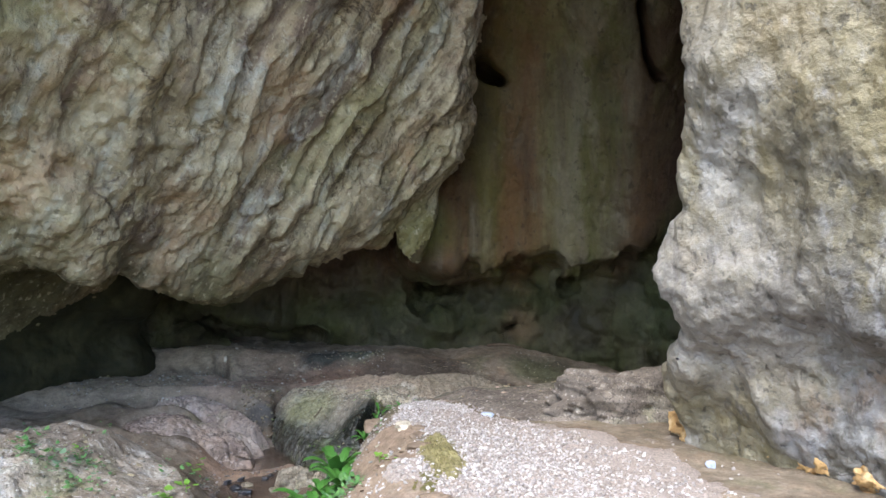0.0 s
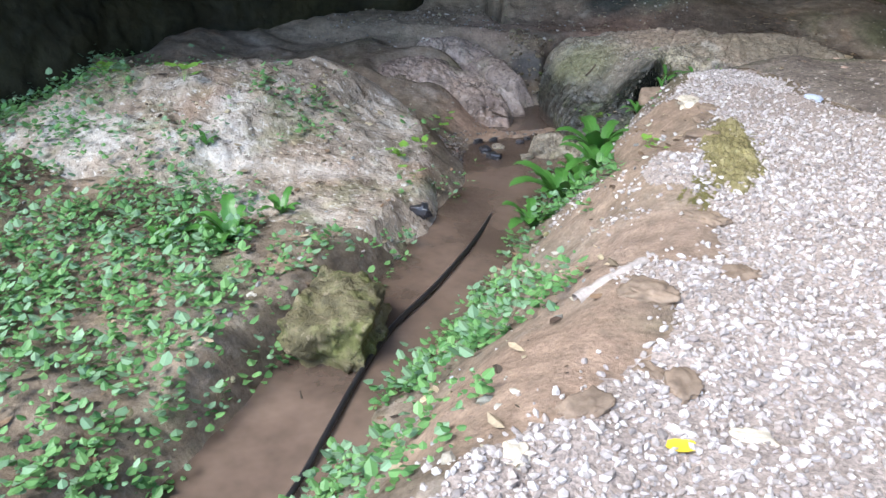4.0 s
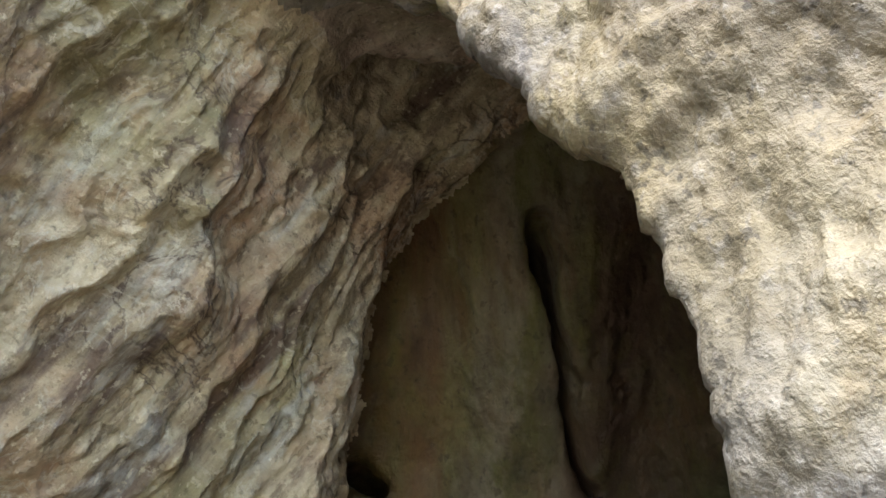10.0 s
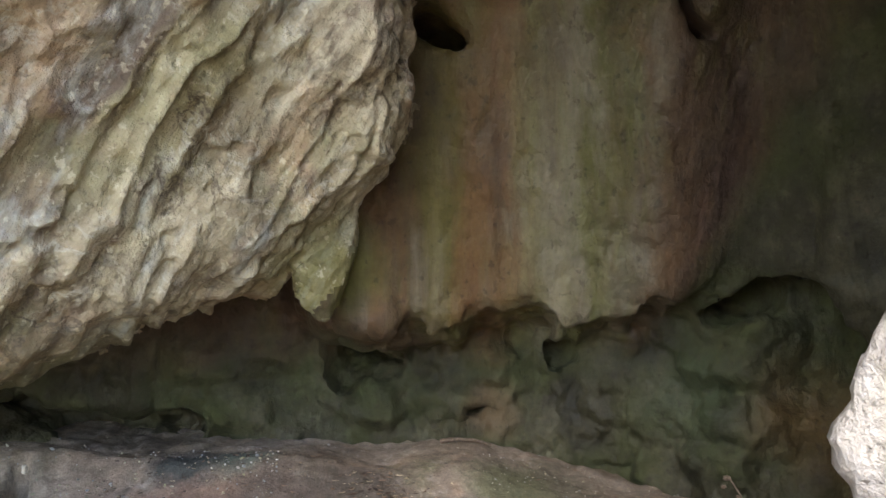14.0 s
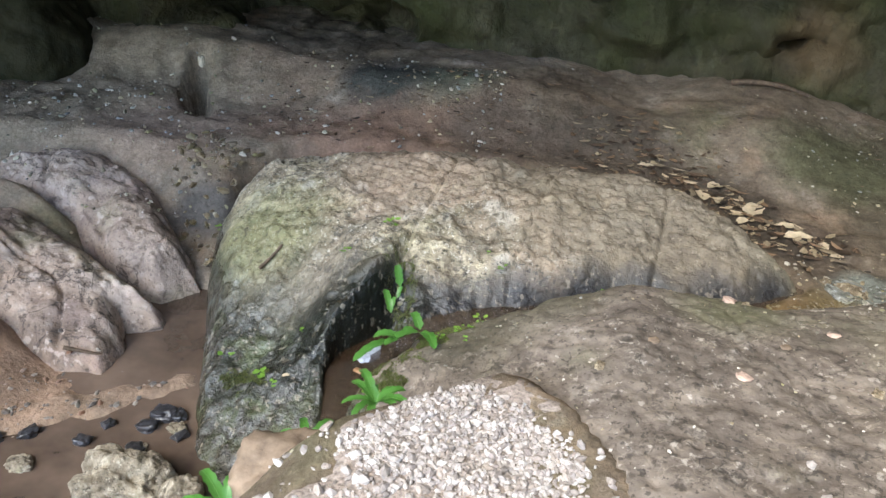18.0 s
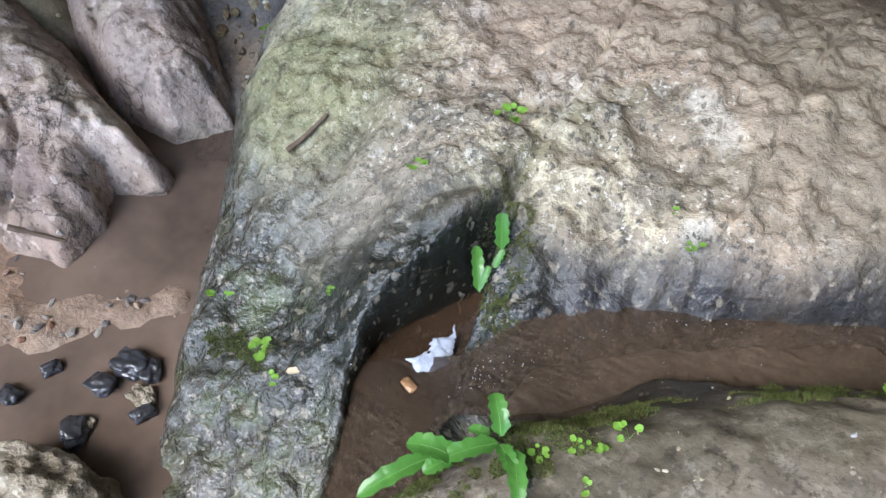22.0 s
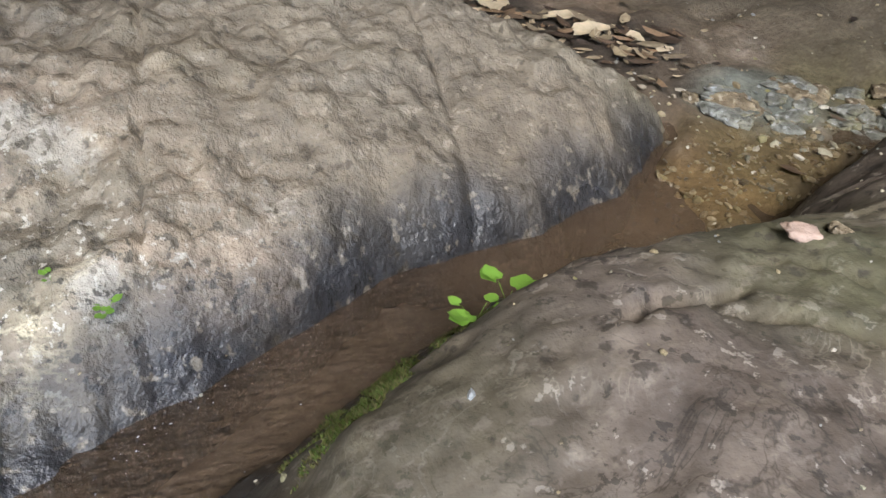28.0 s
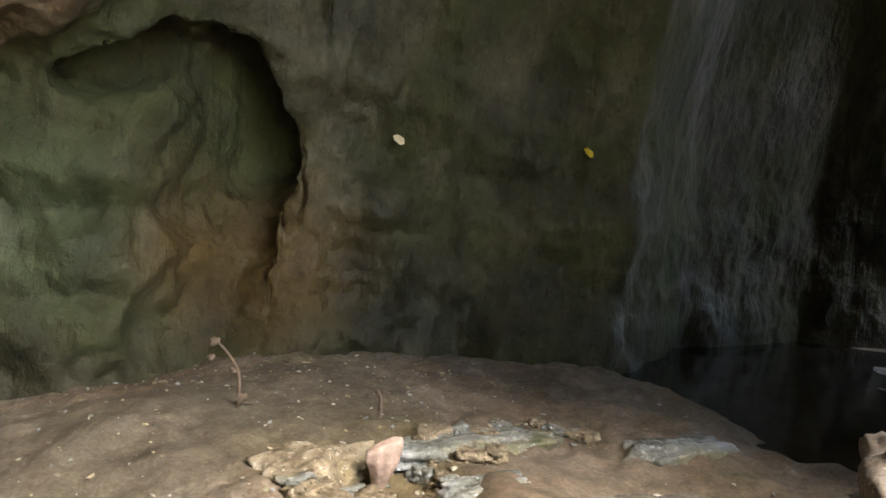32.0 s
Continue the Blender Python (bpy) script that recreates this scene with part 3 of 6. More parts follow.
soil = soil_material()
water_still = water_material("still_brown_water", (0.15, 0.108, 0.082), 0.08, 6, clear=0.15)
water_run = water_material("running_brown_water", (0.10, 0.07, 0.047), 0.9, 46, (0.45, 1.5, 1), -38, clear=0.25, calm=(-0.25, 0.3))
water_basin = water_material("brown_basin_water", (0.085, 0.05, 0.028), 0.10, 14, clear=0.35)
water_dark = water_material("dark_pool_water", (0.035, 0.03, 0.018), 0.05, 5, clear=0.1)
foam_mat = plain("white_foam", (0.36, 0.40, 0.49), 0.4, 0.2, 90, 0.4, 0.4)
leaf_fern = leaf_material("fern_green", (0.03, 0.10, 0.022), (0.10, 0.26, 0.045), 0.28)
leaf_small = leaf_material("herb_green", (0.09, 0.24, 0.03), (0.26, 0.44, 0.07), 0.45)
leaf_cover = leaf_material("cover_green", (0.05, 0.15, 0.045), (0.19, 0.36, 0.12), 0.45)
leaf_blue = leaf_material("pale_bluish_green", (0.10, 0.20, 0.11), (0.25, 0.38, 0.22), 0.4)
rib_green = plain("frond_midrib", (0.10, 0.23, 0.05), 0.4, 0.2, 60)
leaf_dead = varied("dead_leaf", ((0.10, 0.065, 0.04), (0.028, 0.02, 0.016), (0.46, 0.37, 0.24), (0.05, 0.034, 0.026), (0.26, 0.17, 0.10), (0.03, 0.024, 0.02)))
gravel_mat = varied("pale_gravel", ((0.42, 0.385, 0.36), (0.25, 0.215, 0.20), (0.50, 0.47, 0.45), (0.33, 0.28, 0.245), (0.20, 0.175, 0.16), (0.44, 0.395, 0.365)))
pebble_mat = varied("muddy_pebbles", ((0.10, 0.085, 0.075), (0.26, 0.21, 0.17), (0.06, 0.055, 0.055), (0.36, 0.32, 0.27), (0.20, 0.10, 0.06)), 0.45, 0.5)
earth_block = rock_material("mossy_earth_block", ((0.06, 0.052, 0.03), (0.13, 0.115, 0.06), (0.22, 0.18, 0.12)), tints=(((0.10, 0.12, 0.03), 3.0, 0.48, 0.6, 0.7),), scale=5.0, bumps=(0.9, 0.03), fine=50, speck=0.5)
rubble_bits = varied("rubble_bits", ((0.42, 0.35, 0.22), (0.17, 0.135, 0.08), (0.52, 0.49, 0.43), (0.22, 0.20, 0.08), (0.27, 0.28, 0.28), (0.10, 0.09, 0.06)), 0.6, 0.4)
bed_bits = varied("brown_grit", ((0.17, 0.12, 0.06), (0.09, 0.062, 0.034), (0.25, 0.20, 0.12), (0.06, 0.045, 0.03), (0.20, 0.16, 0.08)), 0.35, 0.5)
gravel_bed = plain("trodden_gravel", (0.30, 0.25, 0.218), 0.9, 0.45, 70, 0.25, 0.9)
stone_brown = plain("brown_stone", (0.19, 0.14, 0.10), 0.85, 0.35, 14, 0.3, 0.5)
stone_pale = plain("pale_stone", (0.52, 0.46, 0.36), 0.85, 0.3, 18, 0.3, 0.5)
stone_buff = rock_material("buff_stone", ((0.13, 0.105, 0.075), (0.30, 0.255, 0.19), (0.46, 0.41, 0.33)), tints=(((0.09, 0.075, 0.055), 16.0, 0.55, 0.64, 0.7), ((0.15, 0.15, 0.06), 4.0, 0.55, 0.66, 0.5)), scale=9.0, speck=0.6, fine=90, bumps=(0.9, 0.02))
stone_dark = plain("wet_dark_stone", (0.035, 0.035, 0.04), 0.28, 0.4, 14, 0.6, 0.4)
wood_mat = plain("rotten_wood", (0.12, 0.085, 0.06), 0.85, 0.4, 30, 0.3, 0.6)
hose_mat = plain("black_plastic", (0.015, 0.015, 0.017), 0.35, 0.2, 20, 0.5)
moss_mat = varied("moss", ((0.045, 0.07, 0.018), (0.08, 0.12, 0.028), (0.13, 0.12, 0.05), (0.05, 0.045, 0.025)), 0.95, 0.1)
moss_yellow = varied("dry_yellow_moss", ((0.17, 0.15, 0.06), (0.22, 0.195, 0.085), (0.13, 0.125, 0.045)), 0.95, 0.1)
moss_bed = rock_material("mossy_earth", ((0.11, 0.09, 0.04), (0.19, 0.165, 0.07), (0.27, 0.23, 0.13)), scale=9.0, bumps=(0.9, 0.012), fine=90, speck=0.5)

# ---- the cave's rock: one body carved out, then parted into walls and vault ----
CHAMBER = [(-9.5, -3), (12, -3), (12, 5.2), (8.2, 5.6), (8.0, 6.6), (6.6, 7.7), (5.2, 8.0), (4.75, 8.9), (4.3, 9.6), (3.75, 10.1), (3.1, 10.6), (2.6, 11.3),
           (1.5, 11.6), (0.4, 11.65), (-0.5, 11.6), (-1.4, 11.45), (-2.3, 11.25), (-3.1, 11.1), (-4.2, 10.9), (-5.2, 10.5), (-6.4, 9.0), (-7.5, 7.2), (-9.5, 6.0)]
LIP_X = (-9, -6.5, -5.2, -4.75, -4.4, -3.95, -3.44, -3.1, -2.75, -2.42, -1.9, -1.3, -0.9, -0.55, -0.12, 0.19, 0.4)
LIP_Y = (4.2, 5.2, 6.4, 6.9, 7.2, 7.6, 8.2, 8.9, 9.49, 9.6, 9.6, 9.8, 9.95, 10.05, 9.95, 9.6, 9.5)
LIP_Z = (0.4, 0.7, 0.85, 1.0, 1.25, 1.38, 1.12, 1.0, 0.84, 0.95, 1.21, 1.51, 1.6, 1.85, 2.25, 2.75, 3.1)
HOLES = [((0.62, 10.55, 3.85), (0.25, 0.9, 0.18)), ((-0.2, 11.6, 0.86), (0.42, 0.9, 0.30)), ((1.87, 11.6, 0.95), (0.13, 0.3, 0.14)), ((3.45, 10.6, 1.5), (0.3, 0.4, 0.3)), ((3.9, 10.2, 0.95), (0.62, 0.24, 1.05)), ((4.07, 9.87, 1.0), (0.035, 0.3, 0.36)),
         ((0.95, 11.95, 0.28), (0.4, 0.35, 0.12)), ((-2.9, 11.3, 0.2), (1.0, 0.9, 0.32)), ((1.45, 11.55, 1.0), (0.06, 0.25, 0.2)), ((2.1, 9.3, 6.5), (0.2, 0.7, 0.3))]

# a keyhole-shaped runnel down the flowstone: x, y, z, radius
RUNNEL = [(2.12, 9.32, 6.0, 0.17), (2.19, 9.36, 5.62, 0.17), (2.26, 9.4, 5.3, 0.10), (2.36, 9.45, 4.9, 0.085), (2.5, 9.5, 4.4, 0.08), (2.62, 9.6, 3.98, 0.075), (2.70, 9.65, 3.75, 0.07), (2.83, 9.65, 3.70, 0.06)]


def smax(a, b, k):
    h = np.clip(0.5 + 0.5 * (a - b) / k, 0, 1)
    return b + (a - b) * h + k * h * (1 - h)


def smin(a, b, k):
    return -smax(-a, -b, k)


def rock_left(x, y, z):
    zl, yl = np.interp(x, LIP_X, LIP_Z), np.interp(x, LIP_X, LIP_Y)
    k = np.interp(x, (-6.5, -5.2, -3.5, -2.5, -1.8, -0.8, 0.0, 0.41), (0.95, 0.9, 0.7, 0.74, 1.1, 1.1, 1.5, 2.6))
    p = np.maximum(yl - y, 0)
    face = zl + k * p + 0.03 * p ** 2 - 0.25 * ss(0.0, 0.5, p) * (p > 0)
    under = zl + (0.12 - 0.25 * ss(-3.4, -4.4, x)) * np.clip(y - yl, 0, 2)
    f = np.minimum((z - np.where(y < yl, face, under)) / np.sqrt(1 + np.where(y < yl, k, 0.2) ** 2), 5)
    corner = 0.36 + 0.08 * np.sin(z * 3.1) + np.maximum(z - 4.6, 0) * 0.3 + np.maximum(z - 6.3, 0) * 1.5 + np.maximum(1.8 - z, 0) * 0.3
    return smin(f, corner - x, 0.22)


FOOT = [(-9.5, 2.6), (-6.0, 3.2), (-5.5, 4.3), (-5.4, 5.2), (-5.45, 6.4), (-5.6, 7.2), (-5.4, 8.0), (-5.0, 8.7), (-4.5, 9.4), (-4.0, 9.9), (-3.9, 10.3), (-4.2, 10.8), (-5.0, 11.6), (-9.5, 12.5)]


def rock_foot(x, y, z, fd):
    """The hollowed foot of the overhang, leaning out to meet the lip."""
    lean = 0.02 + 0.18 * ss(7.4, 8.8, y)
    hollow = 0.30 * np.exp(-((z - 0.5) / 0.35) ** 2)
    return np.minimum(fd + lean * np.clip(z, -0.3, 1.5) - hollow, 3.0 - 0.8 * z)


def rock_back(x, y, z, sd):
    jut = ss(-1.0, -0.2, x) * (ss(3.5, 2.6, x) + 1.1 * ss(3.0, 1.7, x))
    lean = 0.13 + 0.07 * ss(-1.0, 0.0, x) + 0.10 * ss(3.6, 5.0, z)
    edge = 1.16 + 0.24 * vnoise(x * 2.7, 0.5, 0.5, 3) + 0.15 * vnoise(x * 7, 0.5, 0.5, 4) + 0.08 * vnoise(x * 15, 0.5, 0.5, 5) + 0.25 * ss(2.0, 3.0, x)
    off = jut * 0.45 * ss(edge - 0.16, edge + 0.22, z) + lean * np.maximum(z - 1.25, 0)
    return off - sd


def rock_right(x, y, z):
    d = 0.79 * x + 0.62 * y
    face = np.interp(z, (-1, 0, 0.19, 0.73, 1.04, 1.35, 1.66, 1.88, 2.1, 2.44, 2.88, 3.3, 3.66, 4.1, 5.1, 6.5, 8.5), (5.2, 5.08, 5.0, 4.76, 4.47, 4.38, 4.39, 4.36, 4.27, 4.17, 4.12, 4.13, 4.08, 3.98, 3.95, 3.88, 3.8))
    inner = np.interp(z, (-1, 0, 0.6, 1.0, 1.5, 2.0, 2.7, 3.9, 4.6, 5.4, 6.3, 7), (6.0, 5.9, 5.7, 5.2, 5.2, 5.0, 4.7, 4.9, 5.14, 5.45, 6.1, 7))
    # rock ends at x 8.15: an added, unseen side opening that lets daylight in
    return smin(smin(d - face, inner - 0.06 * (x - 1.5) - y, 0.14) + 0.03, 8.15 - x, 0.3)


def rock_top(x, y, z):
    roof = 6.55 + 0.12 * np.clip(y - 5.6, 0, 1.6) - 0.9 * np.clip(x - 1.6, 0, 1.2) ** 1.5 + 0.9 * ss(7.3, 7.7, y)
    return smin(y - 5.4 - 0.2 * (z - 7), z - roof, 0.3)


def rock_field(x, y, z, sd, fd):
    f = smax(rock_left(x, y, z), rock_foot(x, y, z, fd), 0.35)
    f = smax(f, rock_back(x, y, z, sd), 0.25)
    f = smax(f, rock_top(x, y, z), 0.9)
    f = smax(f, rock_right(x, y, z), 0.3)
    # the hanging blade of dripstone, and small drips along the wall's lower edge
    h = np.clip((z - 1.24) / 1.25, 0, 1)
    blade = 0.02 + 0.27 * np.sin(2.3 * h ** 0.75) - np.sqrt((x + 0.36 - 0.05 * h) ** 2 + ((y - 10.2) / 0.55) ** 2)
    f = smax(f, np.minimum(blade, (z - 1.24) * 0.7), 0.08)
    for cx, cy, tip, w in ((0.58, 10.72, 1.14, 0.05), (0.74, 10.74, 1.18, 0.04), (0.15, 10.7, 1.22, 0.06)):
        g = np.clip((z - tip) / 0.45, 0, 1)
        f = smax(f, np.minimum(0.05 + w * g ** 0.7 - np.hypot(x - cx, y - cy), np.minimum(z - tip, tip + 0.42 - z)), 0.12)
    for (cx, cy, cz), (rx, ry, rz) in HOLES:
        wx, wz = x + 0.3 * rx * np.sin(z * 2.2 / rz + 5 * cx), z + 0.25 * rz * np.sin(x * 2.6 / rx + 3 * y)
        e = (np.sqrt(((wx - cx) / rx) ** 2 + ((y - cy) / ry) ** 2 + ((wz - cz) / rz) ** 2) - 1) * min(rx, rz)
        f = -smax(-f, -e, 0.05 if rz < 1 else 0.3)
    for (ax, ay, az, ar), (bx, by, bz, br) in zip(RUNNEL, RUNNEL[1:]):
        ex, ez = bx - ax, bz - az
        t = np.clip(((x - ax) * ex + (z - az) * ez) / (ex * ex + ez * ez), 0, 1)
        e = np.sqrt((x - ax - t * ex) ** 2 + (z - az - t * ez) ** 2 + (0.12 * (y - ay)) ** 2) - (ar + t * (br - ar))
        f = -smax(-f, -e, 0.04)
    return f


def surface_net(f, lo, step):
    """Quads on the zero level of a field on a grid."""
    s = f > 0
    n = s.shape
    count = np.zeros([k - 1 for k in n], np.int8)
    corners = [(a, b, c) for a in (0, 1) for b in (0, 1) for c in (0, 1)]

    def at(arr, o):
        return arr[o[0]:n[0] - 1 + o[0], o[1]:n[1] - 1 + o[1], o[2]:n[2] - 1 + o[2]]
    for o in corners:
        count += at(s, o)
    cells = np.argwhere((count > 0) & (count < 8))
    index = np.full(count.shape, -1, np.int32)
    index[tuple(cells.T)] = np.arange(len(cells))
    total, hits = np.zeros((len(cells), 3)), np.zeros(len(cells))
    for o in corners:
        for ax in range(3):
            if o[ax]:
                continue
            q = list(o)
            q[ax] = 1
            fa, fb = f[tuple((cells + o).T)], f[tuple((cells + q).T)]
            m = (fa > 0) != (fb > 0)
            t = np.where(m, fa / np.where(m, fa - fb, 1), 0)
            pos = np.repeat(np.array([o], float), len(cells), 0)
            pos[:, ax] = t
            total += pos * m[:, None]
            hits += m
    verts = (cells + total / hits[:, None]) * step + np.array(lo)
    quads = []
    for ax in range(3):
        b, c = (ax + 1) % 3, (ax + 2) % 3
        sl0, sl1 = [slice(1, -1)] * 3, [slice(1, -1)] * 3
        sl0[ax], sl1[ax] = slice(0, -1), slice(1, None)
        s0, s1 = s[tuple(sl0)], s[tuple(sl1)]
        e = np.argwhere(s0 != s1)
        up = s0[tuple(e.T)]
        e[:, b] += 1
        e[:, c] += 1
        ring = []
        for db, dc in ((-1, -1), (0, -1), (0, 0), (-1, 0)):
            g = e.copy()
            g[:, b] += db
            g[:, c] += dc
            ring.append(index[tuple(g.T)])
        q = np.stack(ring, 1)
        q[~up] = q[~up][:, ::-1]
        quads.append(q)
    return verts, np.concatenate(quads)


def vertex_normals(v, q):
    n = np.cross(v[q[:, 2]] - v[q[:, 0]], v[q[:, 3]] - v[q[:, 1]])
    out = np.zeros_like(v)
    for k in range(4):
        for ax in range(3):
            out[:, ax] += np.bincount(q[:, k], n[:, ax], len(v))
    return out / (np.linalg.norm(out, axis=1, keepdims=True) + 1e-9)


def refine(v, q):
    """Each quad into four."""
    e = np.sort(np.stack([q, np.roll(q, -1, 1)], -1).reshape(-1, 2), 1)
    key, inv = np.unique(e[:, 0].astype(np.int64) * len(v) + e[:, 1], return_inverse=True)
    mids = (v[key // len(v)] + v[key % len(v)]) / 2
    mid = (inv.reshape(-1, 4) + len(v))
    cen = np.arange(len(q)) + len(v) + len(mids)
    v2 = np.concatenate([v, mids, v[q].mean(1)])
    q2 = np.concatenate([np.stack([q[:, k], mid[:, k], cen, mid[:, k - 1]], 1) for k in range(4)])
    return v2, q2


STEP = 0.058
LO = (-9.3, 0.6, -1.0)
gx, gy, gz = [np.arange(a, b, STEP) for a, b in zip(LO, (9.2, 13.4, 8.8))]
sd_grid, fd_grid = [poly_sd(gx[:, None], gy[None, :], outline) for outline in (CHAMBER, FOOT)]
field = np.empty((len(gx), len(gy), len(gz)), np.float32)
for i0 in range(0, len(gx), 32):
    xs = gx[i0:i0 + 32, None, None]
    field[i0:i0 + 32] = rock_field(xs, gy[None, :, None], gz[None, None, :], sd_grid[i0:i0 + 32, :, None], fd_grid[i0:i0 + 32, :, None])
cave_v, cave_q = surface_net(field, LO, STEP)
del field
for _ in range(3):
    # even out the grid's steps along sharp edges
    near, count = np.zeros_like(cave_v), np.zeros(len(cave_v))
    for k in range(4):
        for step in (1, 3):
            other = cave_v[cave_q[:, (k + step) % 4]]
            for ax in range(3):
                near[:, ax] += np.bincount(cave_q[:, k], other[:, ax], len(cave_v))
            count += np.bincount(cave_q[:, k], minlength=len(cave_v))
    cave_v = 0.45 * cave_v + 0.55 * near / count[:, None]
cave_v, cave_q = refine(cave_v, cave_q)
n0 = vertex_normals(cave_v, cave_q)
cx_, cy_, cz_ = cave_v.T
sd_v = poly_sd(cx_, cy_, CHAMBER)
each = np.stack([rock_left(cx_, cy_, cz_), rock_back(cx_, cy_, cz_, sd_v), rock_right(cx_, cy_, cz_), rock_top(cx_, cy_, cz_), rock_foot(cx_, cy_, cz_, poly_sd(cx_, cy_, FOOT))], 1)
ragged = np.stack([0.10 * vnoise(cx_ * 2.3, cy_ * 2.3, cz_ * 2.3, 301 + k) + 0.06 * vnoise(cx_ * 9, cy_ * 9, cz_ * 9, 311 + k) for k in range(5)], 1)
kind_v = (each + ragged).argmax(1)
soft = np.exp(each * 6 - each.max(1, keepdims=True) * 6)
soft /= soft.sum(1, keepdims=True)
# relief: slanting ribs on the overhang, upright flutes at the back, a pitted crust on the pillar
along, across, third = [a * cx_ + b * cy_ + c * cz_ for a, b, c in RIBS]
wob = 0.35 * fbm(along * 0.9, across * 0.9, third * 0.9, 3, 5)
ribs = ridge(across * 1.45 + wob, along * 0.2 + wob, third * 0.4, 3, 11) - 0.45
sharp = ridge(across * 4.4 + 1.4 * wob, along * 0.9 + wob, third * 1.4, 2, 13) - 0.4
lumps = fbm(cx_ * 1.1, cy_ * 1.1, cz_ * 1.1, 5, 23, 0.55)
pits = np.minimum(fbm(along * 3.4, across * 6.0, third * 4.2, 3, 41) + 0.2, 0)
flutes = ridge(cx_ * 1.5 + 0.2 * vnoise(cx_, cy_, cz_ * 0.6, 7), cy_ * 1.5, cz_ * 0.14, 3, 61) - 0.45
plates = np.abs(vnoise(cx_ * 1.6 + wob, cy_ * 1.6, cz_ * 2.4, 83))
high = ss(1.0, 1.8, cz_)
amp = (soft[:, 0] * (0.36 * ribs * ss(0.5, 1.4, cz_) * (0.3 + 0.7 * ss(-3.6, -1.4, cx_)) + (0.07 + 0.09 * ss(-1.6, -3.4, cx_)) * lumps + 0.08 * pits + 0.10 * sharp * (0.35 + 0.65 * ss(-3.8, -1.6, cx_)) * ss(0.4, 1.2, cz_))
       + soft[:, 1] * (high * (0.12 * flutes + 0.03 * lumps) + (1 - high) * (0.16 * lumps + 0.12 * plates + 0.10 * (ridge(cx_ * 1.3, cy_ * 1.3, cz_ * 1.9, 4, 91) - 0.45)) + 0.05 * pits)
       + soft[:, 2] * (0.07 * fbm(cx_ * 1.1, cy_ * 1.1, cz_ * 1.1, 3, 23, 0.5) + 0.05 * fbm(cx_ * 3.1 + 0.8 * wob, cy_ * 3.1, cz_ * 1.9 + wob, 5, 71, 0.6) + 0.03 * pits + 0.06 * (ridge(cx_ * 1.5, cy_ * 1.5, cz_ * 1.2 + 0.5 * wob, 4, 73) - 0.5))
       + soft[:, 4] * 0.10 * lumps
       + soft[:, 3] * (0.14 * ribs + 0.10 * lumps + 0.07 * sharp))
amp = amp * (1 - 0.6 * ss(4.8, 5.8, cx_))
amp = amp * (0.4 + 0.6 * ss(0.5, 0.85, soft.max(1)))
cave_v = cave_v + n0 * amp[:, None]
n1 = vertex_normals(cave_v, cave_q)
face_kind = kind_v[cave_q[:, 0]]
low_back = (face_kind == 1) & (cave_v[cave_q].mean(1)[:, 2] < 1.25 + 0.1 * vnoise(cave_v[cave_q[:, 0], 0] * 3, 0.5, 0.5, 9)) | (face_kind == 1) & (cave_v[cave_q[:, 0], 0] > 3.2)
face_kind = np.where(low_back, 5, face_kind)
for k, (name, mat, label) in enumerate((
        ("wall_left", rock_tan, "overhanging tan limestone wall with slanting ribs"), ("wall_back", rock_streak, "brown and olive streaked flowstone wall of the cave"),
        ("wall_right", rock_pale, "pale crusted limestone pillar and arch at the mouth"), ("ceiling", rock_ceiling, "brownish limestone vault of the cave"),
        ("wall_foot", rock_foot_shade, "algae-olive foot of the overhang, darkened for the recess's shade"),
        ("wall_low", rock_streak, "dark green-grey limestone wall above the cave floor"))):
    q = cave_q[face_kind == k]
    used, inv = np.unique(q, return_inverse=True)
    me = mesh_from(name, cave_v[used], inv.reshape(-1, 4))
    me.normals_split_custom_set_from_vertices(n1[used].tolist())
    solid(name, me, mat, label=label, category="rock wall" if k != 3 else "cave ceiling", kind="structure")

# ---- ground ----
STREAM_Y = (-2, 2, 3.2, 4, 5, 5.7, 6.7, 7.5, 8.3, 8.9, 9.6)
STREAM_X = (-1.9, -1.5, -1.5, -1.55, -1.45, -1.53, -1.58, -1.75, -1.98, -2.15, -2.4)
CHANNEL = [(-0.68, 8.05), (-0.5, 8.17), (-0.25, 8.36), (0.05, 8.53), (0.3, 8.62), (0.6, 8.71), (0.95, 8.86), (1.25, 8.95), (1.7, 8.9), (2.1, 8.72)]
MOUND = [(-1.22, 7.50), (-1.45, 7.9), (-1.69, 8.3), (-2.0, 8.9), (-2.12, 9.4), (-1.95, 9.8), (-1.4, 9.98), (-0.7, 10.02), (0.2, 9.98), (0.7, 9.6), (1.02, 9.12), (0.72, 8.86), (0.47, 8.78),
         (0.2, 8.73), (0.0, 8.66), (-0.16, 8.55), (-0.3, 8.46), (-0.5, 8.28), (-0.63, 8.13), (-0.62, 8.08), (-0.66, 7.95), (-0.70, 7.8), (-0.72, 7.62), (-1.0, 7.46)]
LEDGE = [(-0.72, 7.6), (-0.68, 7.85), (-0.63, 8.0), (-0.49, 8.12), (-0.32, 8.21), (-0.18, 8.29), (-0.05, 8.37), (0.1, 8.46), (0.26, 8.53), (0.5, 8.58), (0.62, 8.57), (0.74, 8.52), (0.79, 8.5), (0.9, 8.61), (1.06, 8.71), (1.27, 8.83), (1.37, 8.86), (1.52, 8.75), (1.68, 8.6),
         (1.85, 8.38), (2.25, 8.05), (2.7, 7.55), (2.9, 6.9), (2.5, 6.4), (1.2, 6.6), (0.4, 6.9), (0.05, 7.35), (-0.3, 7.5)]
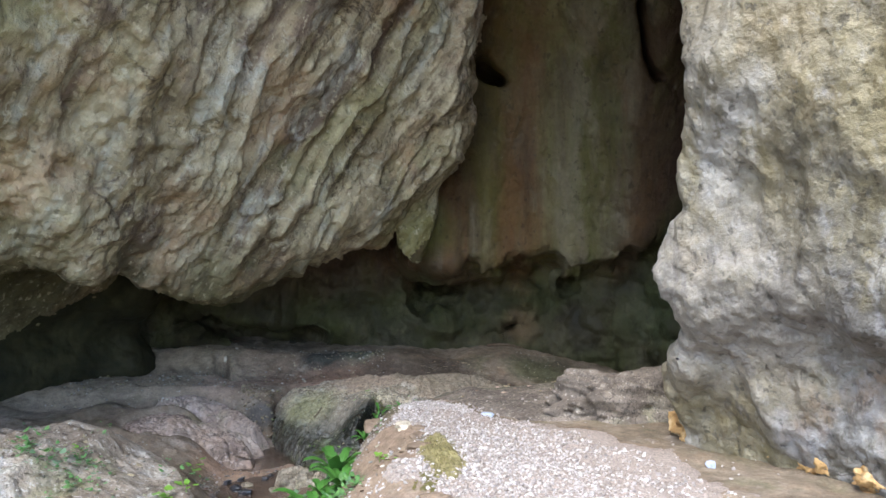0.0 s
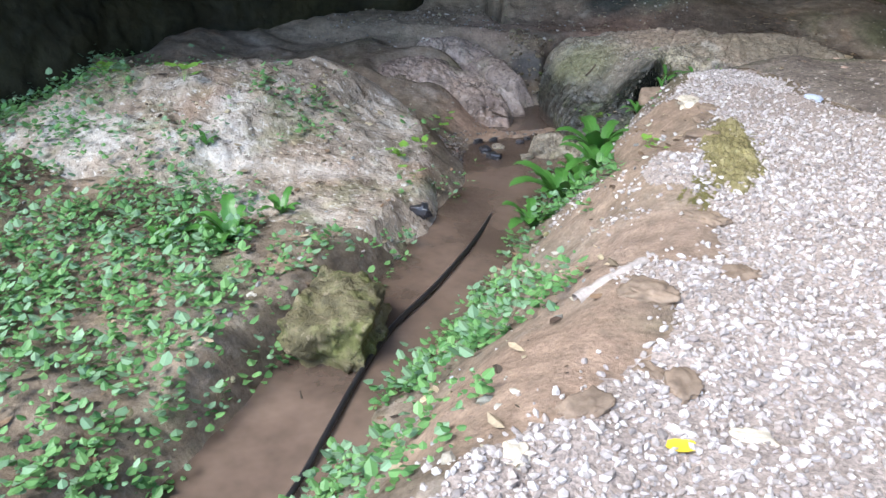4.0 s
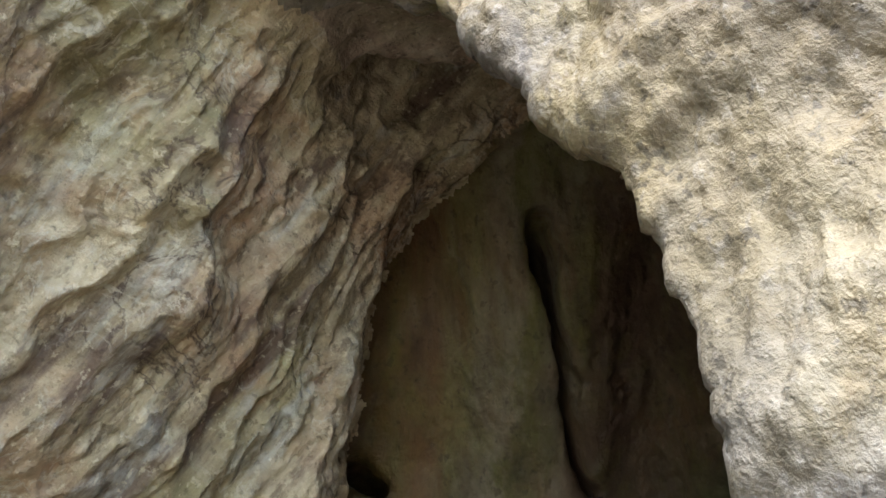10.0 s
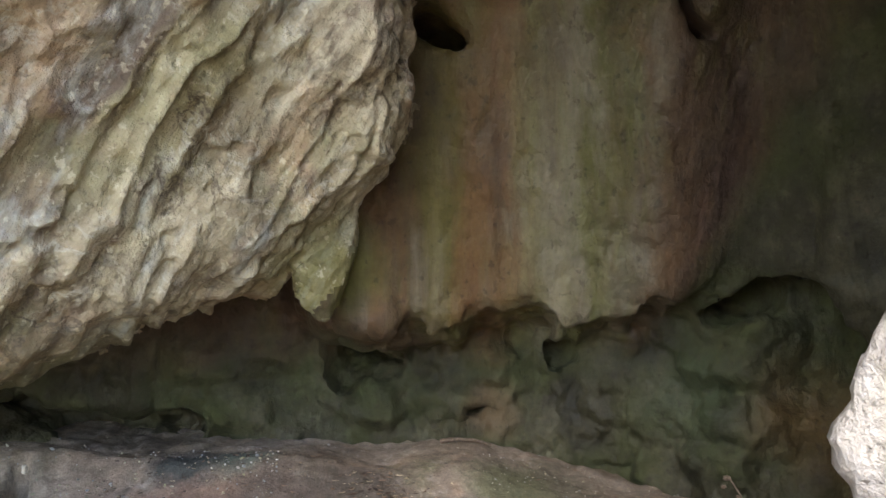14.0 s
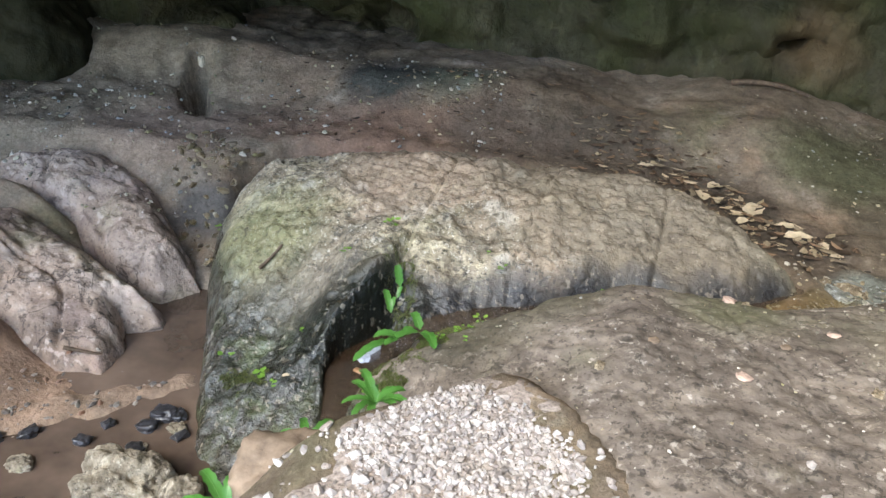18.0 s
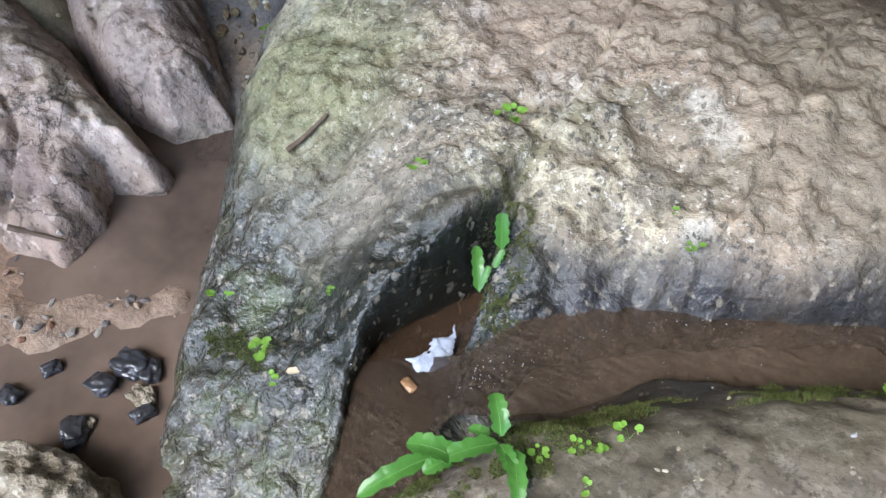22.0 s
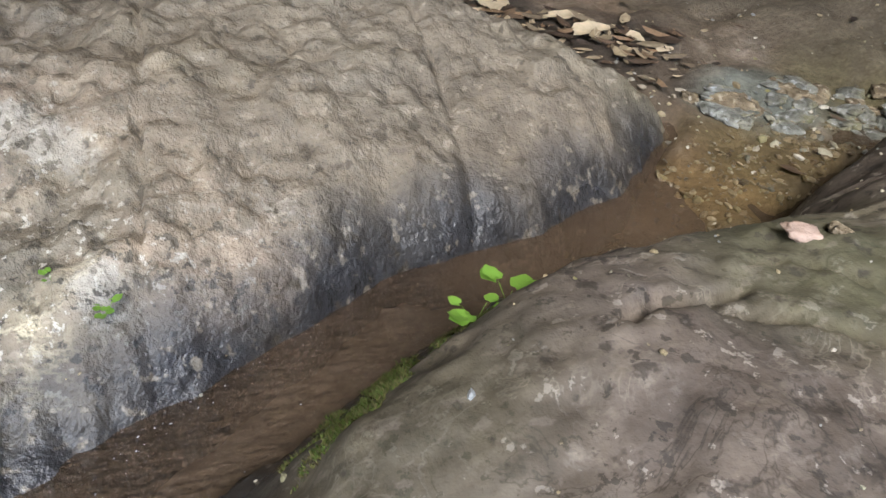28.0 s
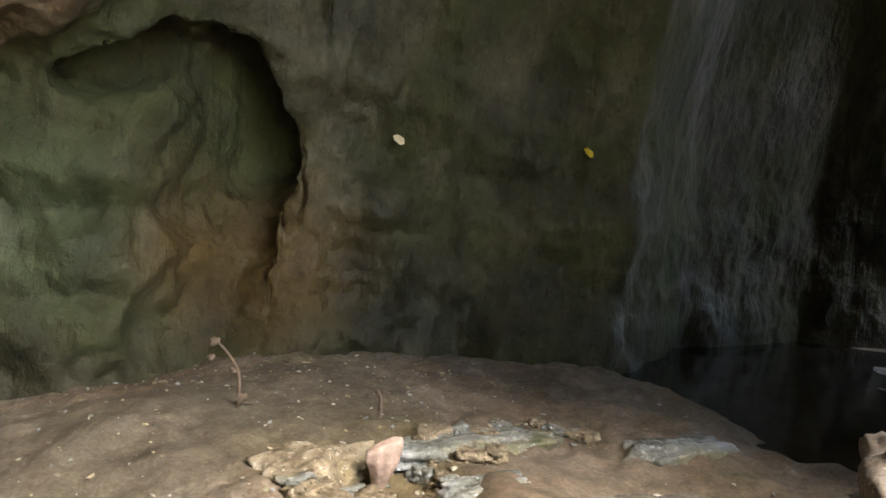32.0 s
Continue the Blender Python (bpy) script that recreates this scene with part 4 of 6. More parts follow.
BANK_NEAR = [(-2.0, 7.95), (-2.02, 8.12), (-2.12, 8.26), (-2.0, 8.34), (-2.03, 8.41), (-2.2, 8.44), (-2.4, 8.5), (-2.75, 8.62), (-3.0, 8.62), (-3.3, 8.45), (-3.5, 8.1), (-3.4, 7.7), (-3.05, 7.55), (-2.7, 7.8), (-2.5, 7.9), (-2.2, 7.88)]
BANK_FAR = [(-2.12, 8.53), (-2.06, 8.6), (-1.99, 8.72), (-2.08, 8.84), (-2.3, 9.02), (-2.5, 9.2), (-2.72, 9.26), (-2.95, 9.34), (-3.2, 9.3), (-3.45, 9.05), (-3.5, 8.75), (-3.2, 8.62), (-3.0, 8.68), (-2.75, 8.68), (-2.4, 8.56)]
POOL = [(5.4, 8.15), (5.04, 7.7), (4.54, 7.38), (4.14, 7.15), (3.85, 7.05), (3.9, 6.5), (5.6, 5.9), (8.3, 5.4), (8.2, 6.6), (6.6, 7.9)]


MUD = [(-2.35, 7.72), (-2.02, 7.92), (-1.85, 7.95), (-1.68, 8.06), (-1.60, 8.04), (-1.66, 7.91), (-1.8, 7.73), (-2.1, 7.5), (-2.4, 7.5)]


def ground_height(x, y):
    sx = np.interp(y, STREAM_Y, STREAM_X)
    wl = np.interp(y, (2, 3.2, 5, 5.7, 6.5, 7.1, 7.7, 8.4, 8.9, 9.4), (0.22, 0.2, 0.25, 0.25, 0.18, 0.28, 0.16, 0.22, 0.12, 0.06))
    wr = np.interp(y, (2, 3.2, 5, 5.7, 6.5, 7.1, 7.7, 8.4, 8.9, 9.4), (0.2, 0.18, 0.22, 0.18, 0.22, 0.5, 0.55, 0.3, 0.12, 0.06))
    bank = np.interp(y, (1, 2.7, 3.2, 3.7, 4.5, 5.4, 5.8, 6.7, 7.1, 7.6), (-0.6, -0.45, -0.34, -0.23, -0.08, -0.33, -0.15, -0.35, -0.45, -0.5))
    rough_z = 0.05 * fbm(x * 1.3, y * 1.3, 0.3, 4, 101)
    bed = 0.03 * fbm(x * 5, y * 5, 0.1, 3, 111) + np.interp(y, (8.65, 8.85, 9.08, 9.25, 9.5), (-0.86, -0.74, -0.55, -0.43, -0.33))
    path = 0.0 + 0.35 * rough_z + 0.02 * fbm(x * 4, y * 4, 0.2, 3, 121)
    t = np.clip((x - sx - wr) / np.maximum(bank - sx - wr, 0.1), 0, 1)
    right = bed + (path - bed) * (0.25 * t + 0.75 * ss(0, 1, t)) + 0.05 * fbm(x * 3, y * 3, 0.5, 4, 131) * ss(0, 0.2, t) * ss(1.05, 0.7, t)
    left_top = -0.6 + 0.05 * (-1.9 - x).clip(0, 3) + 0.20 * np.exp(-((y - 6.5) / 0.85) ** 2) * ss(-1.9, -3.0, x) + 0.16 * ss(7.0, 8.0, y) + 1.8 * rough_z
    left_top = left_top + 0.03 * ss(-2.6, -3.2, x) * ss(7.0, 7.6, y)
    left_top = left_top + (0.10 * ridge(x * 1.1, y * 1.1, 0.4, 4, 141) - 0.05) * ss(4.6, 5.6, y)
    left_top = left_top - 0.2 * ss(-0.05, 0.15, np.maximum(poly_sd(x, y, BANK_NEAR), poly_sd(x, y, BANK_FAR)))
    u = np.clip((sx - wl - x) / (0.28 + 0.5 * ss(6.0, 7.5, y)), 0, 1)
    left = bed + (left_top - bed) * ss(0, 1, u)
    z = np.where(x > sx, right, left)
    bench = 0.27 * ss(10.15, 10.75 + 0.15 * vnoise(x * 1.5, 0.5, 0.5, 77), y)
    floor = -0.33 + 0.09 * ss(0.2, -0.8, x) + 0.08 * ss(-2.4, -3.3, x) + bench + (0.20 * ss(9.9, 11.6, y) * ss(3.0, 1.6, x)) * ss(0.0, 1.2, x) - bench * ss(0.3, 2.0, x) + 0.22 * ss(1.4, 2.6, x) * ss(11, 9.5, y) + 0.02 * fbm(x * 2.2, y * 2.2, 0.7, 4, 151) + 0.022 * fbm(x * 9, y * 9, 0.7, 3, 152) + (0.06 * ridge(x * 2.3, y * 2.3, 0.2, 3, 154) - 0.03) * ss(-0.6, -1.6, x)
    floor = floor + (0.07 * ridge(x * 1.4, y * 1.4, 0.9, 3, 153) - 0.035) * ss(1.2, 2.0, x)
    z = z + (floor - z) * np.where(x > -0.9, np.maximum(ss(7.9, 8.3, y), ss(2.3, 2.9, x) * ss(6.2, 6.8, y)), ss(9.05, 9.5, y - 0.2 * (x + 2.2)))
    d, s = line_sd(x, y, CHANNEL)
    z = np.minimum(z, -0.46 + 2.6 * np.maximum(d - 0.10, 0) + 0.125 * ss(0.62, 0.92, x) + 0.18 * ss(1.1, 1.5, x))
    chute = np.maximum(np.abs(x + 0.76) - 0.07, 0) + np.maximum(np.abs(y - 7.8) - 0.25, 0)
    z = np.minimum(z, -0.62 - 0.35 * ss(8.05, 7.6, y) + 1.6 * chute)
    run = line_sd(x, y, [(-0.79, 8.24), (-0.78, 8.05), (-0.76, 7.68)])[0]
    z = np.minimum(z, -0.84 + 2.6 * np.maximum(run - 0.11, 0))
    slit = line_sd(x, y, [(-3.08, 10.55), (-2.96, 10.22), (-2.74, 9.95)])[0]
    z = z - 0.42 * ss(0.10, 0.045, slit)
    mud = poly_sd(x + 0.05 * vnoise(x * 5, y * 5, 0.2, 161), y + 0.05 * vnoise(x * 5, y * 5, 0.7, 162), MUD)
    z = z + np.maximum(-0.788 + 0.026 * fbm(x * 7, y * 7, 0.3, 4, 163) - z, 0) * ss(-0.2, 0.06, mud)
    z = z - 0.22 * np.exp(-((x - 2.36) / 0.10) ** 2 - ((y - 8.24) / 0.07) ** 2)
    z = z - 0.12 * np.exp(-((x - 2.6) / 0.3) ** 2 - ((y - 8.5) / 0.25) ** 2)
    ps = poly_sd(x, y, POOL)
    z = z - 0.22 * ss(-0.25, 0.4, ps)
    z = z - 0.5 * ss(-0.03, 0.12, poly_sd(x, y, MOUND)) - 0.45 * np.where(y > 7.55, ss(-0.03, 0.08, poly_sd(x, y, LEDGE)), ss(0.15, 0.35, poly_sd(x, y, LEDGE)))
    return z


fine = 0.04
ends = np.array([0.3, 0.9, 2, 4, 8, 15, 30, 60, 120, 240, 480, 900])
gx = np.concatenate([-7.0 - ends[::-1], np.arange(-7, 7, fine), 7 + ends])
gy = np.concatenate([-0.5 - ends[::-1], np.arange(-0.5, 12.9, fine), 12.9 + ends])
X, Y = np.meshgrid(gx, gy, indexing="ij")
Z = ground_height(np.clip(X, -12, 12), np.clip(Y, -6, 14))
ground = solid("ground", mesh_from("ground", np.stack([X, Y, Z], -1).reshape(-1, 3), grid_faces(*X.shape)), soil, label="reddish soil and trodden earth of the cave floor", category="ground", kind="structure")


def patch(name, box, step, height, mat, label, category):
    """A rock whose top is height(x, y); it sinks into the ground where that falls below it."""
    xs, ys = np.arange(box[0], box[1], step), np.arange(box[2], box[3], step)
    X, Y = np.meshgrid(xs, ys, indexing="ij")
    Z = height(X, Y)
    q = grid_faces(*X.shape)
    keep = (Z.ravel()[q].max(1) > ground_height(X, Y).ravel()[q].min(1) - 0.12)
    q = q[keep]
    used, inv = np.unique(q, return_inverse=True)
    v = np.stack([X, Y, Z], -1).reshape(-1, 3)[used]
    return solid(name, mesh_from(name, v, inv.reshape(-1, 4)), mat, label=label, category=category)


CLEFT = [(-0.76, 8.46), (-0.79, 8.36), (-0.83, 8.28), (-0.89, 8.17), (-0.91, 8.08), (-0.90, 7.99), (-0.86, 7.9), (-0.84, 7.8), (-0.83, 7.4), (-0.5, 7.4), (-0.5, 8.03), (-0.68, 8.06), (-0.70, 8.14), (-0.72, 8.24), (-0.735, 8.34), (-0.745, 8.42)]


def mound_height(x, y):
    wx = x + 0.018 * fbm(x * 6, y * 6, 0.1, 4, 201)
    wy = y + 0.018 * fbm(x * 6, y * 6, 0.6, 4, 202)
    d = poly_sd(wx, wy, MOUND)
    top = -0.17 - 0.58 * np.maximum(8.62 - y, 0) + 0.10 * ss(8.6, 9.3, y) - 0.17 * np.maximum(-1.0 - x, 0) - 0.16 * np.maximum(x - 0.2, 0) - 0.14 * ss(9.3, 10.0, y)
    top = top + 0.045 * fbm(x * 2.2, y * 2.2, 0.3, 3, 203) + 0.015 * fbm(x * 7, y * 7, 0.3, 4, 204) + 0.006 * (ridge(x * 3 + y, y * 1.2, 0.5, 3, 206) - 0.5) + 0.011 * fbm(x * 17, y * 17, 0.3, 3, 208) - 0.02 * ss(0.05, 0.0, np.abs(vnoise(x * 2.1, y * 1.3, 0.6, 209))) + 0.008 * fbm(x * 28, y * 28, 0.3, 3, 205) + 0.012 * np.minimum(fbm(x * 13, y * 13, 0.8, 3, 207) + 0.1, 0)
    top = top + 0.12 * ss(-1.25, -0.88, x) * ss(7.8, 8.12, y) * ss(8.75, 8.35, y) * ss(-0.74, -0.80, x)
    w = 0.20 + 0.16 * ss(8.2, 9.2, y) - 0.12 * ss(-0.6, -0.9, x) * ss(8.3, 7.9, y)
    foot = np.where(x > -0.66, -0.47, -0.85 + 0.3 * ss(9.0, 9.8, y))
    u = np.clip((d + 0.02) / w, 0, 1)
    z = foot + (top - foot) * np.sqrt(np.clip(1 - (1 - u) ** 2.2, 0, 1)) - 0.6 * np.clip(-d - 0.02, 0, 0.4)
    gap = poly_sd(wx, wy, CLEFT)
    floor = -0.74 + 0.75 * np.maximum(y - 8.2, 0) - 0.14 * ss(8.0, 7.7, y)
    z = np.where(gap > -0.03, z + (np.minimum(z, floor) - z) * ss(-0.012, 0.014, gap), z)
    return z




def ledge_height(x, y):
    wx = x + 0.035 * fbm(x * 4, y * 4, 0.1, 3, 211)
    wy = y + 0.035 * fbm(x * 4, y * 4, 0.6, 3, 212)
    d = poly_sd(wx, wy, LEDGE)
    top = 0.035 - 0.26 * np.maximum(0.3 - x, 0) - 0.10 * ss(8.0, 8.7, y) + 0.05 * ss(0.6, 1.6, x) - 0.05 * ss(2.0, 2.8, x) - 0.05 * ss(0.28, 0.03, d) * ss(7.6, 7.9, y)
    top = top + 0.022 * fbm(x * 1.9, y * 1.9, 0.3, 2, 213) + 0.007 * fbm(x * 9, y * 9, 0.3, 4, 214) + 0.005 * fbm(x * 30, y * 30, 0.3, 3, 216) + 0.008 * np.minimum(fbm(x * 12, y * 12, 0.8, 3, 217) + 0.2, 0)
    seam = np.abs(vnoise(x * 1.6 + 0.3 * y, y * 2.6, 0.4, 218))
    for crack, deep in (([(0.28, 8.2), (0.34, 8.23), (0.4, 8.21), (0.47, 8.21)], 0.03), ([(0.4, 8.19), (0.49, 8.13), (0.57, 8.09)], 0.014), ([(0.93, 8.52), (1.09, 8.47), (1.28, 8.46), (1.46, 8.41)], 0.028), ([(0.9, 8.35), (1.2, 8.28), (1.45, 8.2)], 0.012)):
        top = top - deep * ss(0.018, 0.0, line_sd(wx, wy, crack)[0])
    top = top - 0.009 * ss(0.03, 0.0, seam) * ss(0.0, 0.3, vnoise(x * 1.1, y * 1.1, 0.8, 219))
    w = 0.22 + 0.16 * ss(7.7, 7.2, y)
    foot = -0.08 - 0.40 * ss(7.5, 7.72, y) - 0.35 * ss(-0.2, -0.5, x) - 0.5 * ss(-0.52, -0.66, x)
    u = np.clip((d + 0.02) / w, 0, 1)
    round_edge = np.sqrt(np.clip(1 - (1 - u) ** 2.2, 0, 1))
    worn = 0.55 * np.clip(u * 7, 0, 1) + 0.45 * ss(0.0, 1.0, u)
    k = ss(0.9, 0.3, x) * ss(7.6, 7.9, y)
    return foot + (top - foot) * (round_edge + (worn - round_edge) * k) - 0.5 * np.clip(-d - 0.02, 0, 0.4)


HUMP = [(-5.4, 5.0), (-5.1, 6.2), (-4.4, 7.2), (-3.4, 7.5), (-2.6, 7.2), (-2.2, 6.5), (-1.85, 5.8), (-1.75, 5.2), (-2.3, 4.9), (-3.2, 5.1), (-4.2, 4.8)]


def hump_height(x, y):
    d = poly_sd(x + 0.10 * vnoise(x * 1.6, y * 1.6, 0.2, 221), y + 0.10 * vnoise(x * 1.6, y * 1.6, 0.7, 222), HUMP)
    top = np.interp(x - 0.25 * (y - 6.3), (-4.8, -3.6, -3.2, -2.75, -2.3, -1.9), (-0.13, -0.13, -0.18, -0.46, -0.52, -0.60)) - 0.25 * ss(6.1, 4.9, y)
    top = top + 0.05 * fbm(x * 1.6, y * 1.6, 0.3, 4, 223) + 0.11 * (ridge(x * 1.3, y * 1.3, 0.5, 4, 224) - 0.45) + 0.03 * fbm(x * 7, y * 7, 0.3, 4, 225) + 0.008 * fbm(x * 25, y * 25, 0.3, 3, 226)
    low = ground_height(x, y)
    u = np.clip(d / 0.7, -0.3, 1)
    return np.where(u > 0, low + np.maximum(top - low, 0.02) * np.sqrt(np.clip(1 - (1 - u) ** 2, 0, 1)), low + 0.3 * u)


PATH = [(-0.6, -4), (-0.5, 1.0), (-0.42, 2.7), (-0.32, 3.2), (-0.2, 3.7), (-0.08, 4.5), (-0.28, 5.3), (-0.12, 5.9), (-0.3, 6.6), (-0.42, 7.1), (-0.25, 7.42), (0.1, 7.35), (0.3, 6.95), (0.9, 6.5), (1.55, 5.6), (1.75, 4.6), (2.4, 2.5), (3.2, -4)]


def bank_height(x, y, outline, top, seed):
    """A low water-worn rock with a rounded rim."""
    wx, wy = x + 0.03 * fbm(x * 5, y * 5, 0.1, 4, seed), y + 0.03 * fbm(x * 5, y * 5, 0.6, 4, seed + 1)
    d = poly_sd(wx, wy, outline)
    top = top + 0.03 * fbm(x * 2.2, y * 2.2, 0.3, 3, seed + 2) + 0.035 * (ridge(x * 2.6, y * 2.6, 0.5, 4, seed + 3) - 0.45) + 0.012 * fbm(x * 13, y * 13, 0.3, 4, seed + 4) + 0.03 * np.minimum(fbm(x * 6, y * 6, 0.8, 3, seed + 5) + 0.1, 0) + 0.03 * np.minimum(fbm(x * 16, y * 16, 0.8, 3, seed + 6) + 0.25, 0) + 0.006 * fbm(x * 34, y * 34, 0.3, 2, seed + 7) - 0.03 * ss(0.06, 0.0, np.abs(vnoise(x * 2.4 + y, y * 2.0, 0.6, seed + 8)))
    u = np.clip((d + 0.02) / (0.16 + 0.1 * ss(8.0, 9.0, y)), 0, 1)
    return -0.88 + (top + 0.88) * np.sqrt(np.clip(1 - (1 - u) ** 2.4, 0, 1)) - 0.6 * np.clip(-d - 0.02, 0, 0.4)


def near_bank_height(x, y):
    return bank_height(x, y, BANK_NEAR, -0.33 - 0.30 * np.maximum(x + 2.93, 0) - 0.30 * np.maximum(8.25 - y, 0), 241)


def far_bank_height(x, y):
    return bank_height(x, y, BANK_FAR, -0.27 - 0.26 * np.maximum(x + 2.9, 0) - 0.04 * ss(8.95, 8.6, y), 251)


def path_height(x, y):
    d = poly_sd(x + 0.17 * fbm(x * 2.5, y * 2.5, 0.2, 4, 231), y + 0.17 * fbm(x * 2.5, y * 2.5, 0.7, 4, 232), PATH)
    return ground_height(x, y) + 0.014 * ss(0.0, 0.12, d) - 0.03 * ss(0.02, -0.1, d) + 0.006 * fbm(x * 20, y * 20, 0.4, 3, 233)


patch("boulder", (-3.8, -1.8, 7.3, 8.9), 0.0115, near_bank_height, rock_brown, "purplish-brown mud-stained boulder at the stream", "boulder")
patch("boulder", (-3.8, -1.8, 8.3, 9.6), 0.0115, far_bank_height, rock_brown, "tan and green water-worn boulder beside a wet groove", "boulder")
outcrop = patch("rock_outcrop", (-5.8, -1.5, 4.5, 7.8), 0.025, hump_height, rock_outcrop_mat, "pale weathered rock outcrop with soil and small plants", "rock")
path = patch("gravel_path", (-1.0, 3.4, -3.0, 7.6), 0.03, path_height, gravel_bed, "pale trodden gravel path into the cave", "path")
tagged(path, kind="structure")
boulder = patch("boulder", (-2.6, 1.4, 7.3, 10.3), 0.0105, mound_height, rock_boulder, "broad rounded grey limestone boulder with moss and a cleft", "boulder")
ledge = patch("rock_ledge", (-0.95, 3.2, 6.2, 9.0), 0.0105, ledge_height, rock_ledge_mat, "low muddy limestone ledge beside the water channel", "rock")


# ---- loose rocks ----
def rock_mesh(name, size, seed, rough=0.18, box=0.35, n=14, freq=1.6):
    """A rounded block: a cube's faces drawn out to a ball, partly boxy, then roughened."""
    u = np.linspace(-1, 1, n)
    A, B = np.meshgrid(u, u, indexing="ij")
    vs, qs = [], []
    for ax in range(3):
        for s in (-1, 1):
            p = np.zeros((n, n, 3))
            p[..., ax], p[..., (ax + 1) % 3], p[..., (ax + 2) % 3] = s, A * s, B
            qs.append(grid_faces(n, n) + len(vs) * n * n)
            vs.append(p.reshape(-1, 3))
    p, q = np.concatenate(vs), np.concatenate(qs)
    ball = p / np.linalg.norm(p, axis=1, keepdims=True)
    p = ball * (1 - box) + p * 0.8 * box
    o = seed * 7.31
    r = 1 + rough * fbm(ball[:, 0] * freq + o, ball[:, 1] * freq, ball[:, 2] * freq, 5, seed) + rough * 0.6 * (ridge(ball[:, 0] * freq * 1.5, ball[:, 1] * freq * 1.5 + o, ball[:, 2] * freq, 3, seed + 5) - 0.5)
    me = mesh_from(name, p * r[:, None] * np.array(size), q)
    bm = bmesh.new()
    bm.from_mesh(me)
    bmesh.ops.remove_doubles(bm, verts=bm.verts, dist=min(size) * 0.004)
    bmesh.ops.recalc_face_normals(bm, faces=bm.faces)
    bm.to_mesh(me)
    bm.free()
    for f in me.polygons:
        f.use_smooth = True
    return me


def rock(name, at, size, seed, mat, label, category="rock", turn=0, tilt=0, rough=0.18, box=0.35, n=14, group="", freq=1.6):
    ob = solid(name, rock_mesh(name, size, seed, rough, box, n, freq), mat, label=label, category=category, group=group)
    ob.matrix_world = pose(*at, tilt, 0, turn)
    return ob


def drop_z(x, y):
    X, Y = np.array([x], float), np.array([y], float)
    return float(max(f(X, Y)[0] for f in (ground_height, mound_height, ledge_height, hump_height, near_bank_height, far_bank_height, path_height)))


def surface(x, y):
    return np.maximum.reduce([f(x, y) for f in (ground_height, mound_height, ledge_height, hump_height, near_bank_height, far_bank_height, path_height)])


# ---- big loose rocks ----
rock("boulder", (-2.72, 7.72, -0.72), (0.25, 0.24, 0.22), 14, rock_outcrop_mat, "grey-green boulder by the muddy pool", "boulder", turn=40, rough=0.2, n=30)
rock("rock", (1.78, 6.85, 0.05), (0.80, 0.34, 0.36), 21, rock_ledge_mat, "low brown rock with a jagged top beside the path", "rock", turn=-8, rough=0.26, n=48, freq=2.2)
rock("stone", (-2.62, 7.28, -0.76), (0.22, 0.16, 0.2), 31, rock_brown, "mossy brown stone at the stream edge", "stone", n=20)
rock("stone", (-1.44, 7.38, -0.80), (0.19, 0.13, 0.18), 33, stone_buff, "pale buff lumpy stone in the stream", "stone", turn=20, n=30, rough=0.2, freq=1.8)
rock("stone", (-1.20, 7.40, -0.78), (0.09, 0.07, 0.10), 34, stone_buff, "small buff stone beside a larger one", "stone", turn=70, n=20, rough=0.2, freq=1.8)
rock("stone", (-0.58, 7.16, -0.27), (0.17, 0.18, 0.18), 36, stone_brown, "rounded brown stone beside the gravel", "stone", n=24)
rock("stone", (-1.68, 4.25, -0.78), (0.26, 0.32, 0.24), 38, earth_block, "mossy soil-covered stone block in the stream", "stone", n=30, turn=10, box=0.75, rough=0.22, freq=2.2)
for i, (x, y, sx, sy, sz) in enumerate(((2.02, 6.05, 0.2, 0.16, 0.2), (2.28, 5.85, 0.24, 0.18, 0.22), (2.47, 5.5, 0.2, 0.2, 0.18), (2.6, 5.12, 0.22, 0.2, 0.16), (2.78, 4.75, 0.2, 0.2, 0.14))):
    rock("stone", (x, y, 0.06), (sx, sy, sz), 50 + i, rock_orange, "ochre broken rock at the foot of the pillar", "stone", turn=35 * i, rough=0.32, n=24, group="ochre rocks at the pillar", freq=2.5)
for i, (x, y, s, m) in enumerate(((-0.16, 3.82, 0.13, stone_brown), (0.1, 4.08, 0.11, stone_brown), (0.01, 3.32, 0.1, stone_brown), (-0.08, 3.36, 0.07, stone_brown), (0.2, 3.17, 0.07, stone_pale), (-0.22, 3.11, 0.10, stone_brown),
        (-0.34, 2.86, 0.07, stone_pale), (-0.05, 4.6, 0.12, stone_brown), (-0.18, 5.75, 0.13, stone_brown), (-0.2, 6.1, 0.1, stone_brown), (-0.34, 6.5, 0.12, stone_pale), (-0.2, 6.35, 0.09, stone_brown))):
    rock("stone", (x, y, drop_z(x, y) - 0.005), (s * 0.85, s * 0.55, s * 0.30), 70 + i, m, "earth-stained stone at the edge of the gravel path", "stone", turn=47 * i, n=16, group="stones along the path", rough=0.26, freq=1.8)
rock("stone", (0.4, 6.84, drop_z(0.4, 6.84) + 0.015), (0.06, 0.035, 0.025), 90, foam_mat, "small white stone lying on the path", "stone", n=10)
# white litter, modelled as a plain small lump
rock("stone", (1.84, 5.21, drop_z(1.84, 5.21) + 0.02), (0.035, 0.03, 0.03), 91, foam_mat, "small white piece of litter near the pillar", "stone", n=10)
